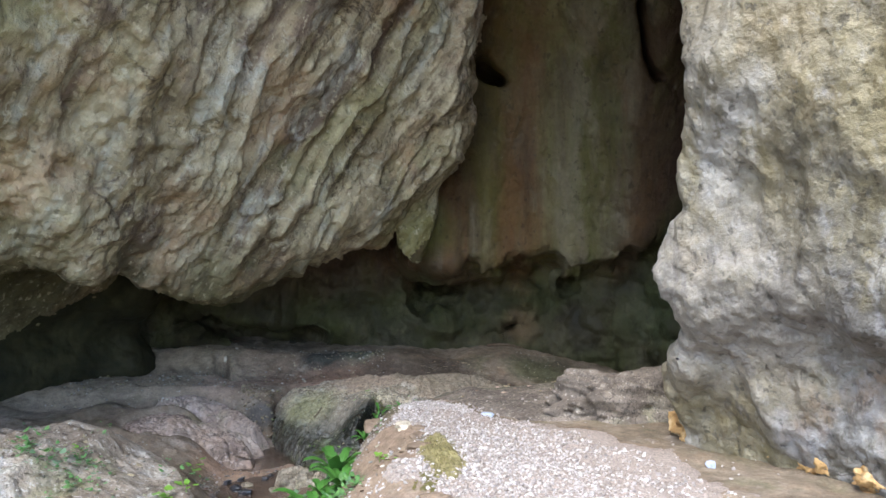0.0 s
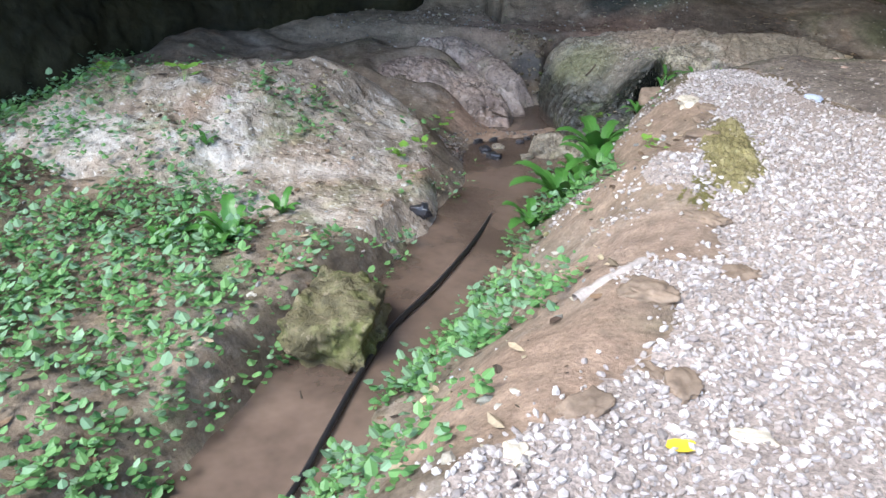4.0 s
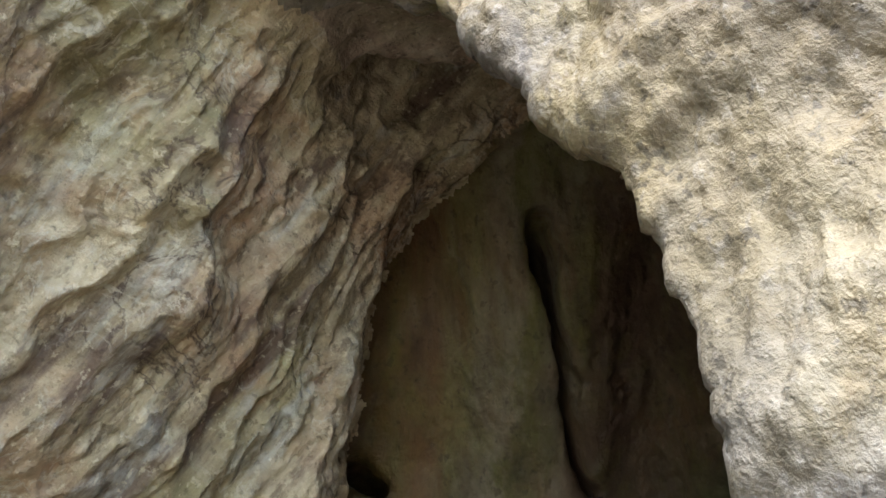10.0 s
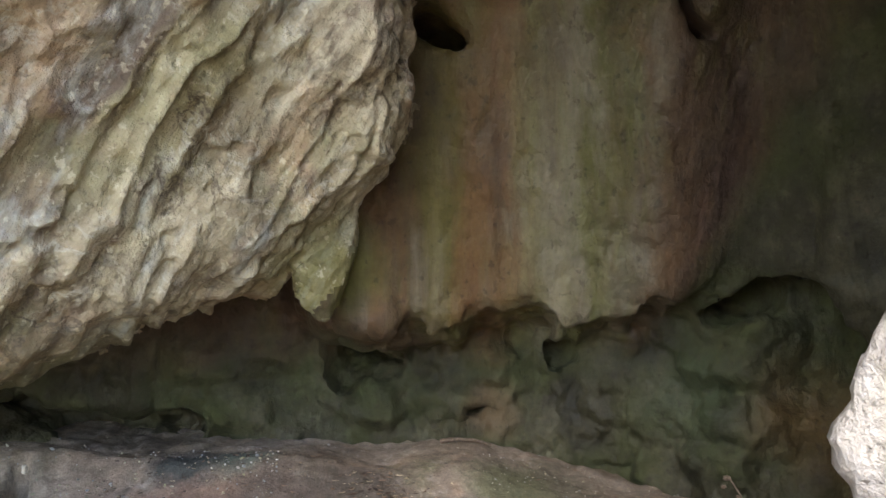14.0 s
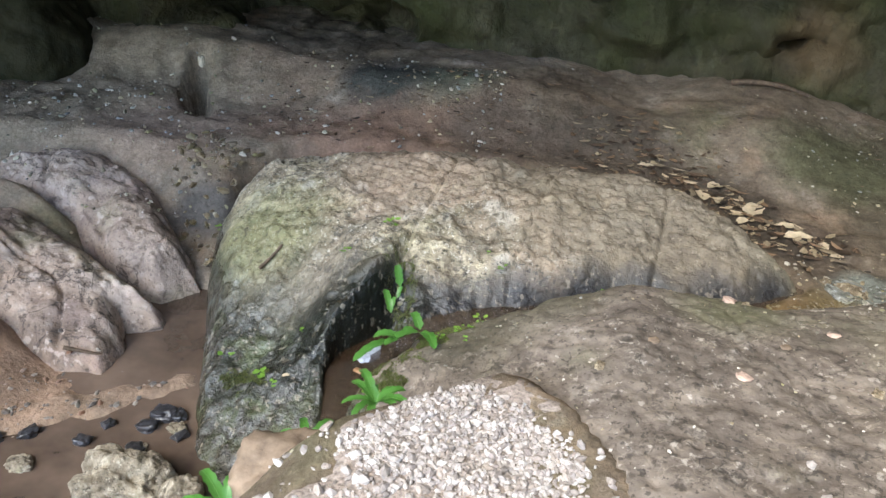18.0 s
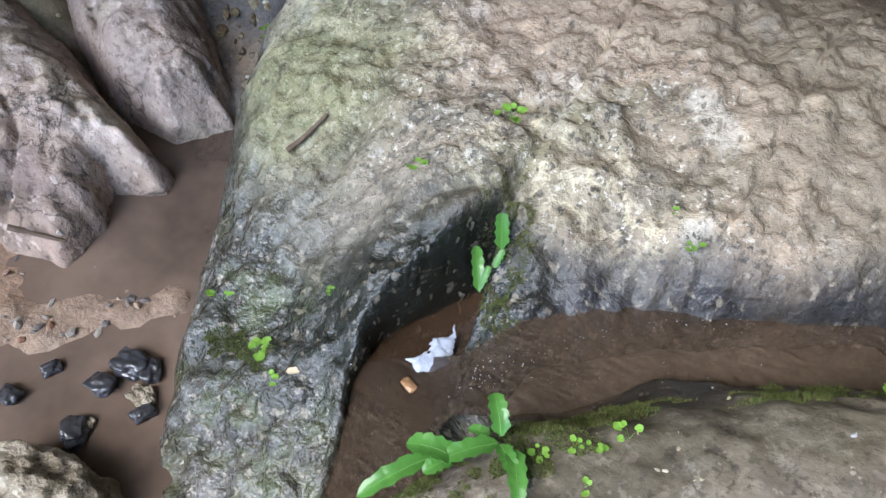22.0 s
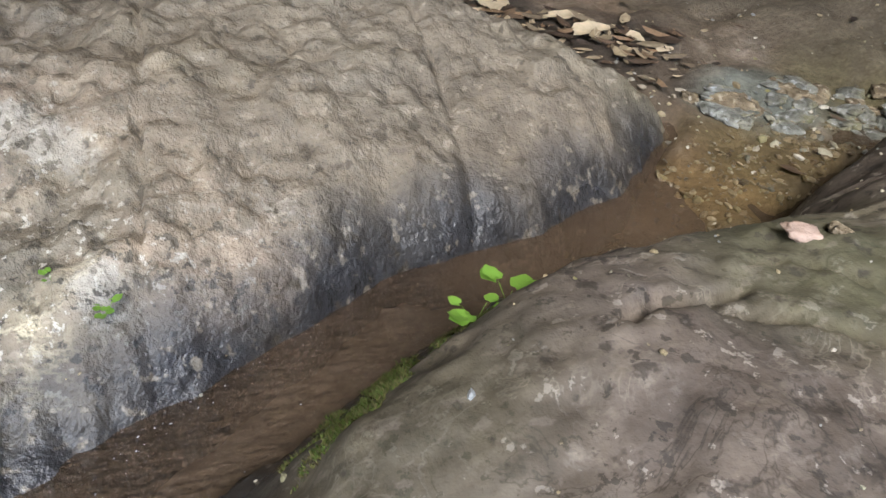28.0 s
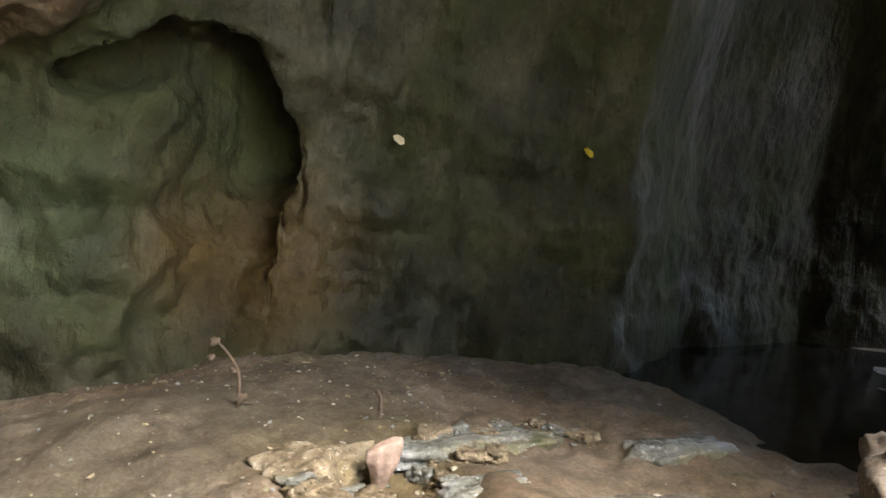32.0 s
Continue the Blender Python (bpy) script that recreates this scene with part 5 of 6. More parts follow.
for i, (x, y, s) in enumerate(((-1.77, 7.54, 0.028), (-2.11, 7.42, 0.035), (-1.53, 7.56, 0.036), (-1.56, 7.79, 0.042), (-2.0, 7.5, 0.03), (-1.50, 7.81, 0.032), (-1.58, 7.70, 0.034), (-1.74, 7.66, 0.022), (-1.97, 7.22, 0.05), (-1.85, 7.1, 0.05), (-1.42, 7.70, 0.026))):
    rock("stone", (x, y, -0.785), (s * 1.3, s, s * 0.7), 100 + i, stone_dark, "wet black stone lying in the mud", "stone", turn=61 * i, n=14, rough=0.28, group="wet stones in the stream")
for i, (x, y, s) in enumerate(((-1.46, 7.74, 0.034), (-1.9, 7.35, 0.045), (-1.6, 7.2, 0.045), (-1.52, 7.6, 0.016))):
    rock("stone", (x, y, -0.79), (s * 1.2, s, s * 0.6), 115 + i, stone_buff, "pale yellowish stone in the mud", "stone", turn=33 * i, n=14, rough=0.28, group="pale stones in the stream")


# stones where the channel leaves the ledge
stone_pink = plain("pinkish_stone", (0.40, 0.29, 0.235), 0.85, 0.35, 22, 0.3, 0.7)


def wedge_stone(at, size, turn, label):
    """A three-cornered slab standing on its point, with chipped faces."""
    bm = bmesh.new()
    rnd = random.Random(77)
    w, d, h = size
    rings = []
    for z, kx, ky in ((-1.0, 0.22, 0.7), (-0.3, 0.6, 0.95), (0.35, 0.9, 1.0), (0.8, 1.0, 0.8), (1.0, 0.8, 0.45)):
        rings.append([bm.verts.new((w * kx * x * rnd.uniform(0.85, 1.12), d * ky * y * rnd.uniform(0.8, 1.15), h * (z + (0.18 * x if z > 0.5 else 0)) + rnd.uniform(-.006, .006)))
                      for x, y in ((-1, -0.3), (-0.55, -0.8), (0.1, -1), (0.7, -0.7), (1, 0), (0.6, 0.8), (-0.2, 0.9), (-0.8, 0.5))])
    for r0, r1 in zip(rings, rings[1:]):
        for i in range(8):
            bm.faces.new((r0[i], r0[(i + 1) % 8], r1[(i + 1) % 8], r1[i]))
    bm.faces.new(rings[-1])
    bm.faces.new(rings[0][::-1])
    bmesh.ops.bevel(bm, geom=bm.edges[:], offset=0.005, segments=1, affect="EDGES")
    me = bpy.data.meshes.new("stone")
    bm.to_mesh(me)
    bm.free()
    ob = solid("stone", me, stone_pink, label=label, category="stone")
    ob.matrix_world = pose(*at, 12, 0, turn)


wedge_stone((2.66, 8.55, -0.12), (0.085, 0.045, 0.10), -38, "upright pinkish three-cornered stone")
rock("rock", (2.02, 8.40, -0.19), (0.36, 0.16, 0.13), 122, rubble_mat, "flat reddish-brown rock beside the channel", "rock", turn=-30, n=20, rough=0.25)
rock("stone", (1.88, 8.30, -0.12), (0.10, 0.06, 0.05), 123, rubble_mat, "small pale stone against a brown rock", "stone", turn=-30, n=14)
rock("rock", (2.62, 8.12, -0.13), (0.2, 0.09, 0.06), 124, rock_wet, "flat grey stone slab by the ledge", "rock", turn=-40, n=20)
rock("rock", (3.1, 8.35, -0.16), (0.5, 0.16, 0.08), 125, rock_wet, "long greenish slab on the cave floor", "rock", turn=-45, n=20)
rock("rock", (3.5, 7.5, -0.16), (0.3, 0.14, 0.1), 126, rock_wet, "wet bluish slab near the dark pool", "rock", turn=-45, n=20)
rock("rock", (2.62, 8.78, -0.19), (0.30, 0.15, 0.11), 127, rubble_mat, "lumpy tan rock among fallen stones", "rock", turn=-20, n=20, rough=0.3)
for i, (x, y, s) in enumerate(((0.92, 8.10, 0.015), (0.76, 7.97, 0.014), (0.66, 8.29, 0.014), (0.60, 8.30, 0.018), (0.35, 7.86, 0.014), (0.2, 7.7, 0.016), (0.62, 7.75, 0.018), (1.2, 8.3, 0.013), (1.0, 7.8, 0.016), (1.5, 8.1, 0.015))):
    rock("stone", (x, y, drop_z(x, y) + s * 0.15), (s * 1.4, s, s * 0.5), 320 + i, (stone_pink, stone_brown, rubble_mat)[i % 3], "small pale stone lying on the muddy ledge", "stone", turn=53 * i, n=9, group="stones on the ledge", rough=0.3)
for i in range(60):
    t = random.random()
    x, y = 1.12 + 1.0 * t + random.uniform(-.06, .06), 9.16 - 0.25 * t * t + random.uniform(-.12, .10)
    s = random.uniform(0.018, 0.05)
    rock("stone", (x, y, drop_z(x, y) + 0.002), (s * 1.4, s * 0.9, s * 0.35), 130 + i, (rock_wet, rock_wet, rubble_mat)[i % 3], "small wet stone with algae at the channel", "stone", turn=random.uniform(0, 180), n=8, group="wet stones at the channel", rough=0.3)
for i in range(95):
    t = random.random()
    x, y = 2.1 + 1.5 * t + random.uniform(-.1, .1), 8.62 - 0.62 * t * t + random.uniform(-.2, .16)
    s = 0.016 + 0.07 * random.random() ** 2
    rock("stone", (x, y, drop_z(x, y) + s * 0.1), (s * 1.3, s * 0.9, s * 0.55), 210 + i, (rubble_mat, rubble_mat, rock_wet)[i % 3], "tan broken stone lying on the cave floor", "stone", turn=random.uniform(0, 180), n=9, group="rubble near the pool", rough=0.35, freq=2.2)
rock("stone", (-2.98, 10.38, drop_z(-2.9, 10.45) + 0.02), (0.022, 0.022, 0.045), 170, stone_pale, "small upright pale stone on the earth bank", "stone", n=10)


# ---- water ----
def strip(name, pts, mat, label, half=0.3, cells=10):
    """A sheet of water along a line of (x, y, z)."""
    p = np.array(pts, float)
    s = np.linspace(0, len(p) - 1, (len(p) - 1) * 8 + 1)
    c = np.stack([np.interp(s, np.arange(len(p)), p[:, k]) for k in range(3)], 1)
    for _ in range(6):
        c[1:-1] = (c[:-2] + 2 * c[1:-1] + c[2:]) / 4
    w = np.interp(s, np.arange(len(p)), half if isinstance(half, (list, tuple)) else [half] * len(p))
    t = np.gradient(c[:, :2], axis=0)
    nrm = np.stack([-t[:, 1], t[:, 0]], 1) / (np.linalg.norm(t, axis=1, keepdims=True) + 1e-9)
    u = np.linspace(-1, 1, cells)
    v = np.zeros((len(s), cells, 3))
    v[..., :2] = c[:, None, :2] + nrm[:, None, :] * (w[:, None] * u[None, :])[..., None]
    v[..., 2] = c[:, None, 2]
    return solid(name, mesh_from(name, v.reshape(-1, 3), grid_faces(len(s), cells)), mat, label=label, category="water", kind="structure")


strip("water_stream", [(-1.7, -1, -0.82), (-1.5, 2, -0.815), (-1.5, 3.2, -0.815), (-1.55, 4, -0.81), (-1.45, 5, -0.81), (-1.53, 5.7, -0.805), (-1.58, 6.7, -0.80), (-1.75, 7.5, -0.797), (-1.95, 8.2, -0.795), (-2.1, 8.75, -0.79)], water_still, "shallow brown stream", [.5, .5, .5, .5, .5, .5, .5, .75, .5, .3])
strip("water_channel", [(2.1, 8.72, -0.35), (1.7, 8.9, -0.35), (1.25, 8.95, -0.35), (0.95, 8.86, -0.351), (0.6, 8.71, -0.352), (0.3, 8.62, -0.353), (0.05, 8.53, -0.354), (-0.25, 8.35, -0.356), (-0.47, 8.19, -0.362), (-0.58, 8.10, -0.375), (-0.65, 8.07, -0.43),
      (-0.71, 8.04, -0.525), (-0.765, 7.96, -0.527), (-0.78, 7.80, -0.64), (-0.85, 7.6, -0.76), (-1.05, 7.42, -0.80)], water_run, "brown water running along the rock channel and down a chute", [.3, .3, .3, .3, .3, .3, .28, .2, .15, .10, .08, .12, .17, .16, .16, .3], 24)
X, Y = np.meshgrid(np.linspace(3.0, 8.8, 60), np.linspace(4.8, 8.4, 40), indexing="ij")
solid("water_pool", mesh_from("water_pool", np.stack([X, Y, X * 0 - 0.20], -1).reshape(-1, 3), grid_faces(60, 40)), water_dark, label="dark still pool at the cave wall", category="water", kind="structure")


def blob(name, cx, cy, rx, ry, turn, height, mat, label, category, seed=0, n=26, kind="", z0=None, ragged=0.4):
    """A low cushion with an uneven outline that follows what it lies on."""
    r, a = np.meshgrid(np.linspace(0, 1, n), np.linspace(0, 2 * math.pi, 3 * n), indexing="ij")
    edge = 1 + ragged * fbm(np.cos(a) * 2.4 + seed, np.sin(a) * 2.4, 0.3, 4, 300 + seed, 0.7)
    u, v = r * np.cos(a) * rx * edge, r * np.sin(a) * ry * edge
    c, s = math.cos(radians(turn)), math.sin(radians(turn))
    x, y = cx + u * c - v * s, cy + u * s + v * c
    base = surface(x, y) if z0 is None else x * 0 + z0
    z = base + height * np.sqrt(np.clip(1 - r ** 3, 0, 1)) * (1 + 0.5 * fbm(x * 35, y * 35, 0.2, 3, 301)) - 0.004
    return solid(name, mesh_from(name, np.stack([x, y, z], -1).reshape(-1, 3), grid_faces(n, 3 * n)), mat, label=label, category=category, kind=kind)


X, Y = np.meshgrid(np.linspace(-0.97, -0.67, 30), np.linspace(7.975, 8.4, 30), indexing="ij")
solid("water_basin", mesh_from("water_basin", np.stack([X, Y, X * 0 - 0.535], -1).reshape(-1, 3), grid_faces(30, 30)), water_basin, label="dark water standing in the cleft of the boulder", category="water", kind="structure")
FOAM = [(-0.83, 8.10), (-0.80, 8.10), (-0.76, 8.08), (-0.73, 8.11), (-0.71, 8.14), (-0.72, 8.18), (-0.76, 8.27), (-0.76, 8.22), (-0.79, 8.19), (-0.78, 8.15), (-0.80, 8.12)]
X, Y = np.meshgrid(np.arange(-0.92, -0.64, 0.003), np.arange(8.0, 8.34, 0.003), indexing="ij")
d = poly_sd(X + 0.006 * fbm(X * 40, Y * 40, 0.2, 3, 311), Y + 0.006 * fbm(X * 40, Y * 40, 0.7, 3, 312), FOAM)
d = d - 0.012 * ss(0.55, 0.8, vnoise(X * 110, Y * 110, 0.5, 313))
Z = -0.513 + 0.012 * np.sqrt(np.clip(d / 0.02, 0, 1)) + 0.002 * vnoise(X * 90, Y * 90, 0.3, 314)
q = grid_faces(*X.shape)
q = q[d.ravel()[q].min(1) > 0]
used, inv = np.unique(q, return_inverse=True)
solid("foam", mesh_from("foam", np.stack([X, Y, Z], -1).reshape(-1, 3)[used], inv.reshape(-1, 4)), foam_mat, label="bluish-white foam gathered on the water", category="foam")
# orange pebble under the foam
rock("stone", (-0.77, 8.05, -0.524), (0.024, 0.014, 0.007), 181, plain("orange_stone", (0.28, 0.16, 0.08), 0.4, 0.3, 40), "small orange stone at the head of the chute", "stone", n=10, turn=-20)
# ---- plants ----
def frond_mesh(base, tip, width, lift, wave=0.12, seed=0, n=20):
    """A strap-shaped leaf from base to tip, arched, with a sunk midrib and wavy edges."""
    base, tip = Vector(base), Vector(tip)
    side = (tip - base).cross(Vector((0, 0, 1)))
    side = side.normalized() if side.length > 1e-5 else Vector((1, 0, 0))
    rows = []
    cross = (-1, -0.55, 0, 0.55, 1)
    for i in range(n + 1):
        s = i / n
        c = base.lerp(tip, s) + Vector((0, 0, lift * 4 * s * (1 - s)))
        w = width * (min(1, s * 6 + 0.2)) * math.sqrt(max(0.0, 1 - max(0, (s - 0.5) / 0.5) ** 3)) * 0.5
        for u in cross:
            k = 1 + wave * math.sin(s * 27 + u * 3 + seed) * abs(u) + 0.5 * wave * math.sin(s * 61 + u * 5 + seed) * abs(u)
            rows.append(c + side * (w * u * k) + Vector((0, 0, abs(u) * w * 0.35 + 0.10 * wave * width * math.sin(s * 37 + seed) * abs(u))))
    faces = grid_faces(n + 1, 5)
    return mesh_from("frond", [tuple(r) for r in rows], faces)


def rib_mesh(base, tip, width, lift, n=14):
    """The raised midrib of a frond."""
    base, tip = Vector(base), Vector(tip)
    side = (tip - base).cross(Vector((0, 0, 1)))
    side = side.normalized() if side.length > 1e-5 else Vector((1, 0, 0))
    rows = []
    for i in range(n + 1):
        s = 0.96 * i / n
        c = base.lerp(tip, s) + Vector((0, 0, lift * 4 * s * (1 - s) + 0.0006))
        w = width * 0.035 * (1 - 0.8 * s)
        rows += [c - side * w, c + Vector((0, 0, w * 0.9)), c + side * w]
    return mesh_from("midrib", [tuple(r) for r in rows], grid_faces(n + 1, 3))


def fern(at, fronds, label, group=""):
    ob = tagged(new("hart_tongue_fern"), label, "fern", group)
    ob.location = at
    for i, (b, t, w, lift) in enumerate(fronds):
        o = solid("frond", frond_mesh(b, t, w, lift, seed=i * 1.7), leaf_fern, ob)
        solid("midrib", rib_mesh(b, t, w, lift), rib_green, o, "pale green midrib")
    return ob


def rosette(at, count, length, seed, label, group="", up=0.5, spread=360, start=0):
    rnd = random.Random(seed)
    fr = []
    for i in range(count):
        a = radians(start + spread * i / count + rnd.uniform(-15, 15))
        L = length * rnd.uniform(0.6, 1.1)
        e = rnd.uniform(0.25, 1.0) * up
        fr.append(((0, 0, 0), (L * math.cos(a) * (1 - e * 0.5), L * math.sin(a) * (1 - e * 0.5), L * e * 0.8), L * rnd.uniform(0.2, 0.28), L * 0.18))
    return fern(at, fr, label, group)


# the fern at the spring, frond by frond
SP = (-0.47, 7.83, -0.16)


def rel(x, y, z=-0.13):
    return (x - SP[0], y - SP[1], z - SP[2])


fern(SP, [(rel(-0.53, 7.79, -0.15), rel(-0.615, 7.645, -0.16), 0.036, 0.02), (rel(-0.50, 7.79), rel(-0.59, 7.765), 0.042, 0.016), (rel(-0.505, 7.785), rel(-0.535, 7.735), 0.03, 0.006),
          (rel(-0.45, 7.855), rel(-0.525, 7.765), 0.036, 0.012), (rel(-0.45, 7.87), rel(-0.50, 7.925, -0.10), 0.034, 0.012), (rel(-0.47, 7.862), rel(-0.51, 7.85), 0.02, 0.005),
          (rel(-0.445, 7.855), rel(-0.395, 7.815), 0.03, 0.01), (rel(-0.42, 7.86), rel(-0.365, 7.775), 0.034, 0.012)], "young hart's-tongue fern with glossy fronds above the water")
fern((-0.72, 8.3, -0.42), [((0.01, 0.07, 0.14), (-0.02, 0.11, 0.22), 0.034, 0.006), ((0.0, -0.01, 0.05), (-0.06, 0.07, 0.11), 0.03, 0.01), ((0.01, 0.04, 0.10), (0.015, 0.075, 0.14), 0.018, 0.004), ((0.0, 0.0, 0.07), (0.0, 0.035, 0.105), 0.018, 0.004)], "small bright fern growing in a rock cleft")
rosette((-0.44, 7.42, -0.12), 10, 0.14, 1, "glossy fern at the edge of the gravel", "ferns on the bank", up=0.45)
rosette((-0.62, 7.30, -0.25), 6, 0.14, 2, "fern half hidden behind a brown stone", "ferns on the bank", up=0.35)
for i, (x, y, n, L) in enumerate(((-1.05, 6.15, 13, 0.44), (-0.92, 6.62, 13, 0.40), (-0.85, 6.3, 11, 0.34), (-1.15, 5.85, 9, 0.32), (-0.72, 7.0, 9, 0.17), (-0.50, 7.47, 8, 0.13), (-0.62, 7.38, 7, 0.2), (-0.9, 6.9, 6, 0.24), (-1.0, 6.4, 8, 0.26))):
    rosette((x, y, drop_z(x, y) - 0.01), n, L, 10 + i, "arching hart's-tongue fern on the stream bank", "ferns on the bank", up=0.8)
for i, (x, y, n, L) in enumerate(((-2.6, 4.62, 12, 0.3), (-2.5, 5.0, 7, 0.24), (-3.35, 5.4, 5, 0.14), (-2.9, 4.4, 6, 0.2))):
    rosette((x, y, drop_z(x, y) - 0.01), n, L, 30 + i, "hart's-tongue fern rosette on the slope", "ferns on the slope", up=0.9)


def herb_leaves(spots, size, seed, tall=0.06, leaves=(3, 6)):
    """Small rounded leaves on short stalks, as arrays."""
    rnd = np.random.RandomState(seed)
    V, F = [], []
    ring = np.array([(0, 0), (0.3, 0.42), (0.75, 0.40), (1.0, 0.0), (0.75, -0.40), (0.3, -0.42)])
    for x, y, z in spots:
        for _ in range(rnd.randint(*leaves)):
            a, s, h = rnd.uniform(0, 6.28), size * rnd.uniform(0.4, 1.0) ** 1.5 * 1.25, tall * rnd.uniform(0.2, 1.4)
            tilt, off = rnd.uniform(-0.5, 0.8), rnd.uniform(0.0, 0.05)
            p = np.zeros((6, 3))
            u, v = ring[:, 0] * s + off, ring[:, 1] * s
            p[:, 0], p[:, 1] = x + u * math.cos(a) - v * math.sin(a), y + u * math.sin(a) + v * math.cos(a)
            p[:, 2] = z + h + tilt * u - 0.25 * np.abs(v) * 1.2
            k = len(V) * 6
            V.append(p)
            F += [(k, k + 1, k + 2, k + 3), (k, k + 3, k + 4, k + 5)]
    return np.concatenate(V), np.array(F)


def scatter(n, box, keep, seed):
    rnd = np.random.RandomState(seed)
    x, y = rnd.uniform(box[0], box[1], n), rnd.uniform(box[2], box[3], n)
    m = keep(x, y, rnd.uniform(0, 1, n))
    x, y = x[m], y[m]
    return np.stack([x, y, surface(x, y)], 1)


def left_slope(x, y, r):
    d = fbm(x * 1.3, y * 1.3, 0.4, 3, 401)
    sx = np.interp(y, STREAM_Y, STREAM_X)
    return (x < sx - 0.27) & (r < np.clip(0.75 - 0.75 * ss(4.2, 5.5, y + 0.25 * (x + 2.5)) + 0.6 * d, 0.01, 1)) & (y < 7.0) & (r < 0.9 * ss(0.9, 2.4, y + 0.5 * d) * ss(-6.2, -5.0, x + 0.3 * d) + 0.02)


def right_bank(x, y, r):
    d = fbm(x * 2.2, y * 2.2, 0.4, 3, 402)
    sx = np.interp(y, STREAM_Y, STREAM_X)
    return (x > sx + 0.28) & (x < -0.55 + 0.1 * d) & (y < 6.95) & (r < 0.2 + 0.8 * d + 0.45 * ss(0.75, 0.3, x - sx))


v, f = herb_leaves(scatter(9500, (-6.2, -1.7, 1.0, 7.0), left_slope, 1), 0.042, 2)
solid("ground_cover", mesh_from("ground_cover", v, f, False), leaf_cover, label="low bright green herbs covering the slope", category="plants", kind="stuff")
v, f = herb_leaves(scatter(3400, (-6.2, -1.7, 1.0, 6.6), left_slope, 5), 0.05, 6, 0.10, (2, 5))
solid("ground_cover", mesh_from("ground_cover", v, f, False), leaf_blue, label="paler bluish-green herbs among the ground cover", category="plants", kind="stuff")
v, f = herb_leaves(scatter(1100, (-1.6, -0.4, 1.0, 7.3), right_bank, 7), 0.045, 8, 0.10, (2, 5))
solid("ground_cover", mesh_from("ground_cover", v, f, False), leaf_blue, label="paler bluish-green herbs on the stream bank", category="plants", kind="stuff")
v, f = herb_leaves(scatter(3600, (-1.6, -0.4, 1.0, 7.3), right_bank, 3), 0.038, 4)
solid("ground_cover", mesh_from("ground_cover", v, f, False), leaf_cover, label="small green herbs growing on the stream bank", category="plants", kind="stuff")


def round_leaf(size, seed):
    """One rounded, slightly cupped leaf with a notch at its stalk."""
    rnd = random.Random(seed)
    a, h, tilt = rnd.uniform(0, 6.28), size * rnd.uniform(0.3, 1.1), rnd.uniform(-0.1, 0.5)
    s, off = size * rnd.uniform(0.6, 1.2), size * rnd.uniform(0.2, 0.9)
    v = [(off + 0.5 * s, 0, 0)]
    for i in range(14):
        th = math.pi + 2 * math.pi * i / 14
        r = 0.5 * s * (1 + 0.07 * math.sin(5 * th + seed)) * (0.62 if i == 0 else 1)
        v.append((off + 0.5 * s + r * math.cos(th), 0.92 * r * math.sin(th), 0.10 * s + 0.05 * s * math.cos(3 * th)))
    v += [(0, 0, -h), (0.0, 0.03 * size, -h), (off, 0.03 * size, 0), (off, 0, 0)]
    c, d = math.cos(a), math.sin(a)
    v = [(x * c - y * d, x * d + y * c, z + h + tilt * x) for x, y, z in v]
    me = bpy.data.meshes.new("leaf")
    me.from_pydata(v, [], [(0, 1 + i, 1 + (i + 1) % 14) for i in range(14)] + [(15, 16, 17, 18)])
    for p in me.polygons:
        p.use_smooth = True
    return me


def herb(x, y, size, seed, label="small green herb growing on the rock"):
    ob = tagged(new("herb"), label, "plant", "small herbs")
    ob.location = (x, y, drop_z(x, y) - 0.002)
    for i in range(4 + seed % 4):
        solid("leaf", round_leaf(size, seed * 11 + i), leaf_small, ob)


for i, (x, y, s) in enumerate(((-4.6, 6.9, 0.09), (-3.9, 5.9, 0.09), (-4.8, 6.0, 0.09), (-2.22, 6.14, 0.07), (-2.05, 5.95, 0.07), (-2.4, 7.3, 0.08), (-3.07, 6.38, 0.06), (-2.15, 6.35, 0.06), (-0.4, 5.6, 0.05), (-0.5, 6.0, 0.05),
        (-1.18, 7.94, 0.03), (-1.06, 8.13, 0.012), (-1.38, 8.03, 0.025), (-1.0, 8.42, 0.02), (-1.09, 7.89, 0.015), (-0.31, 8.58, 0.018), (-0.38, 8.62, 0.01), (0.24, 8.42, 0.03), (0.17, 8.37, 0.03), (0.80, 8.5, 0.025), (-0.25, 7.99, 0.02),
        (-0.30, 7.94, 0.016), (-0.33, 7.93, 0.012), (-0.38, 7.89, 0.014), (-0.28, 7.86, 0.012), (-2.0, 9.0, 0.03), (-0.86, 8.66, 0.03), (-0.55, 7.62, 0.02), (-0.5, 7.6, 0.02), (-1.35, 7.4, 0.03), (-1.0, 7.25, 0.05), (-0.85, 7.3, 0.05))):
    herb(x, y, s, 500 + i)

# ---- gravel, pebbles, litter ----
ICO = bmesh.new()
bmesh.ops.create_icosphere(ICO, subdivisions=1, radius=1)
ICO_V, ICO_F = np.array([v.co[:] for v in ICO.verts]), np.array([[v.index for v in f.verts] for f in ICO.faces])
ICO.free()


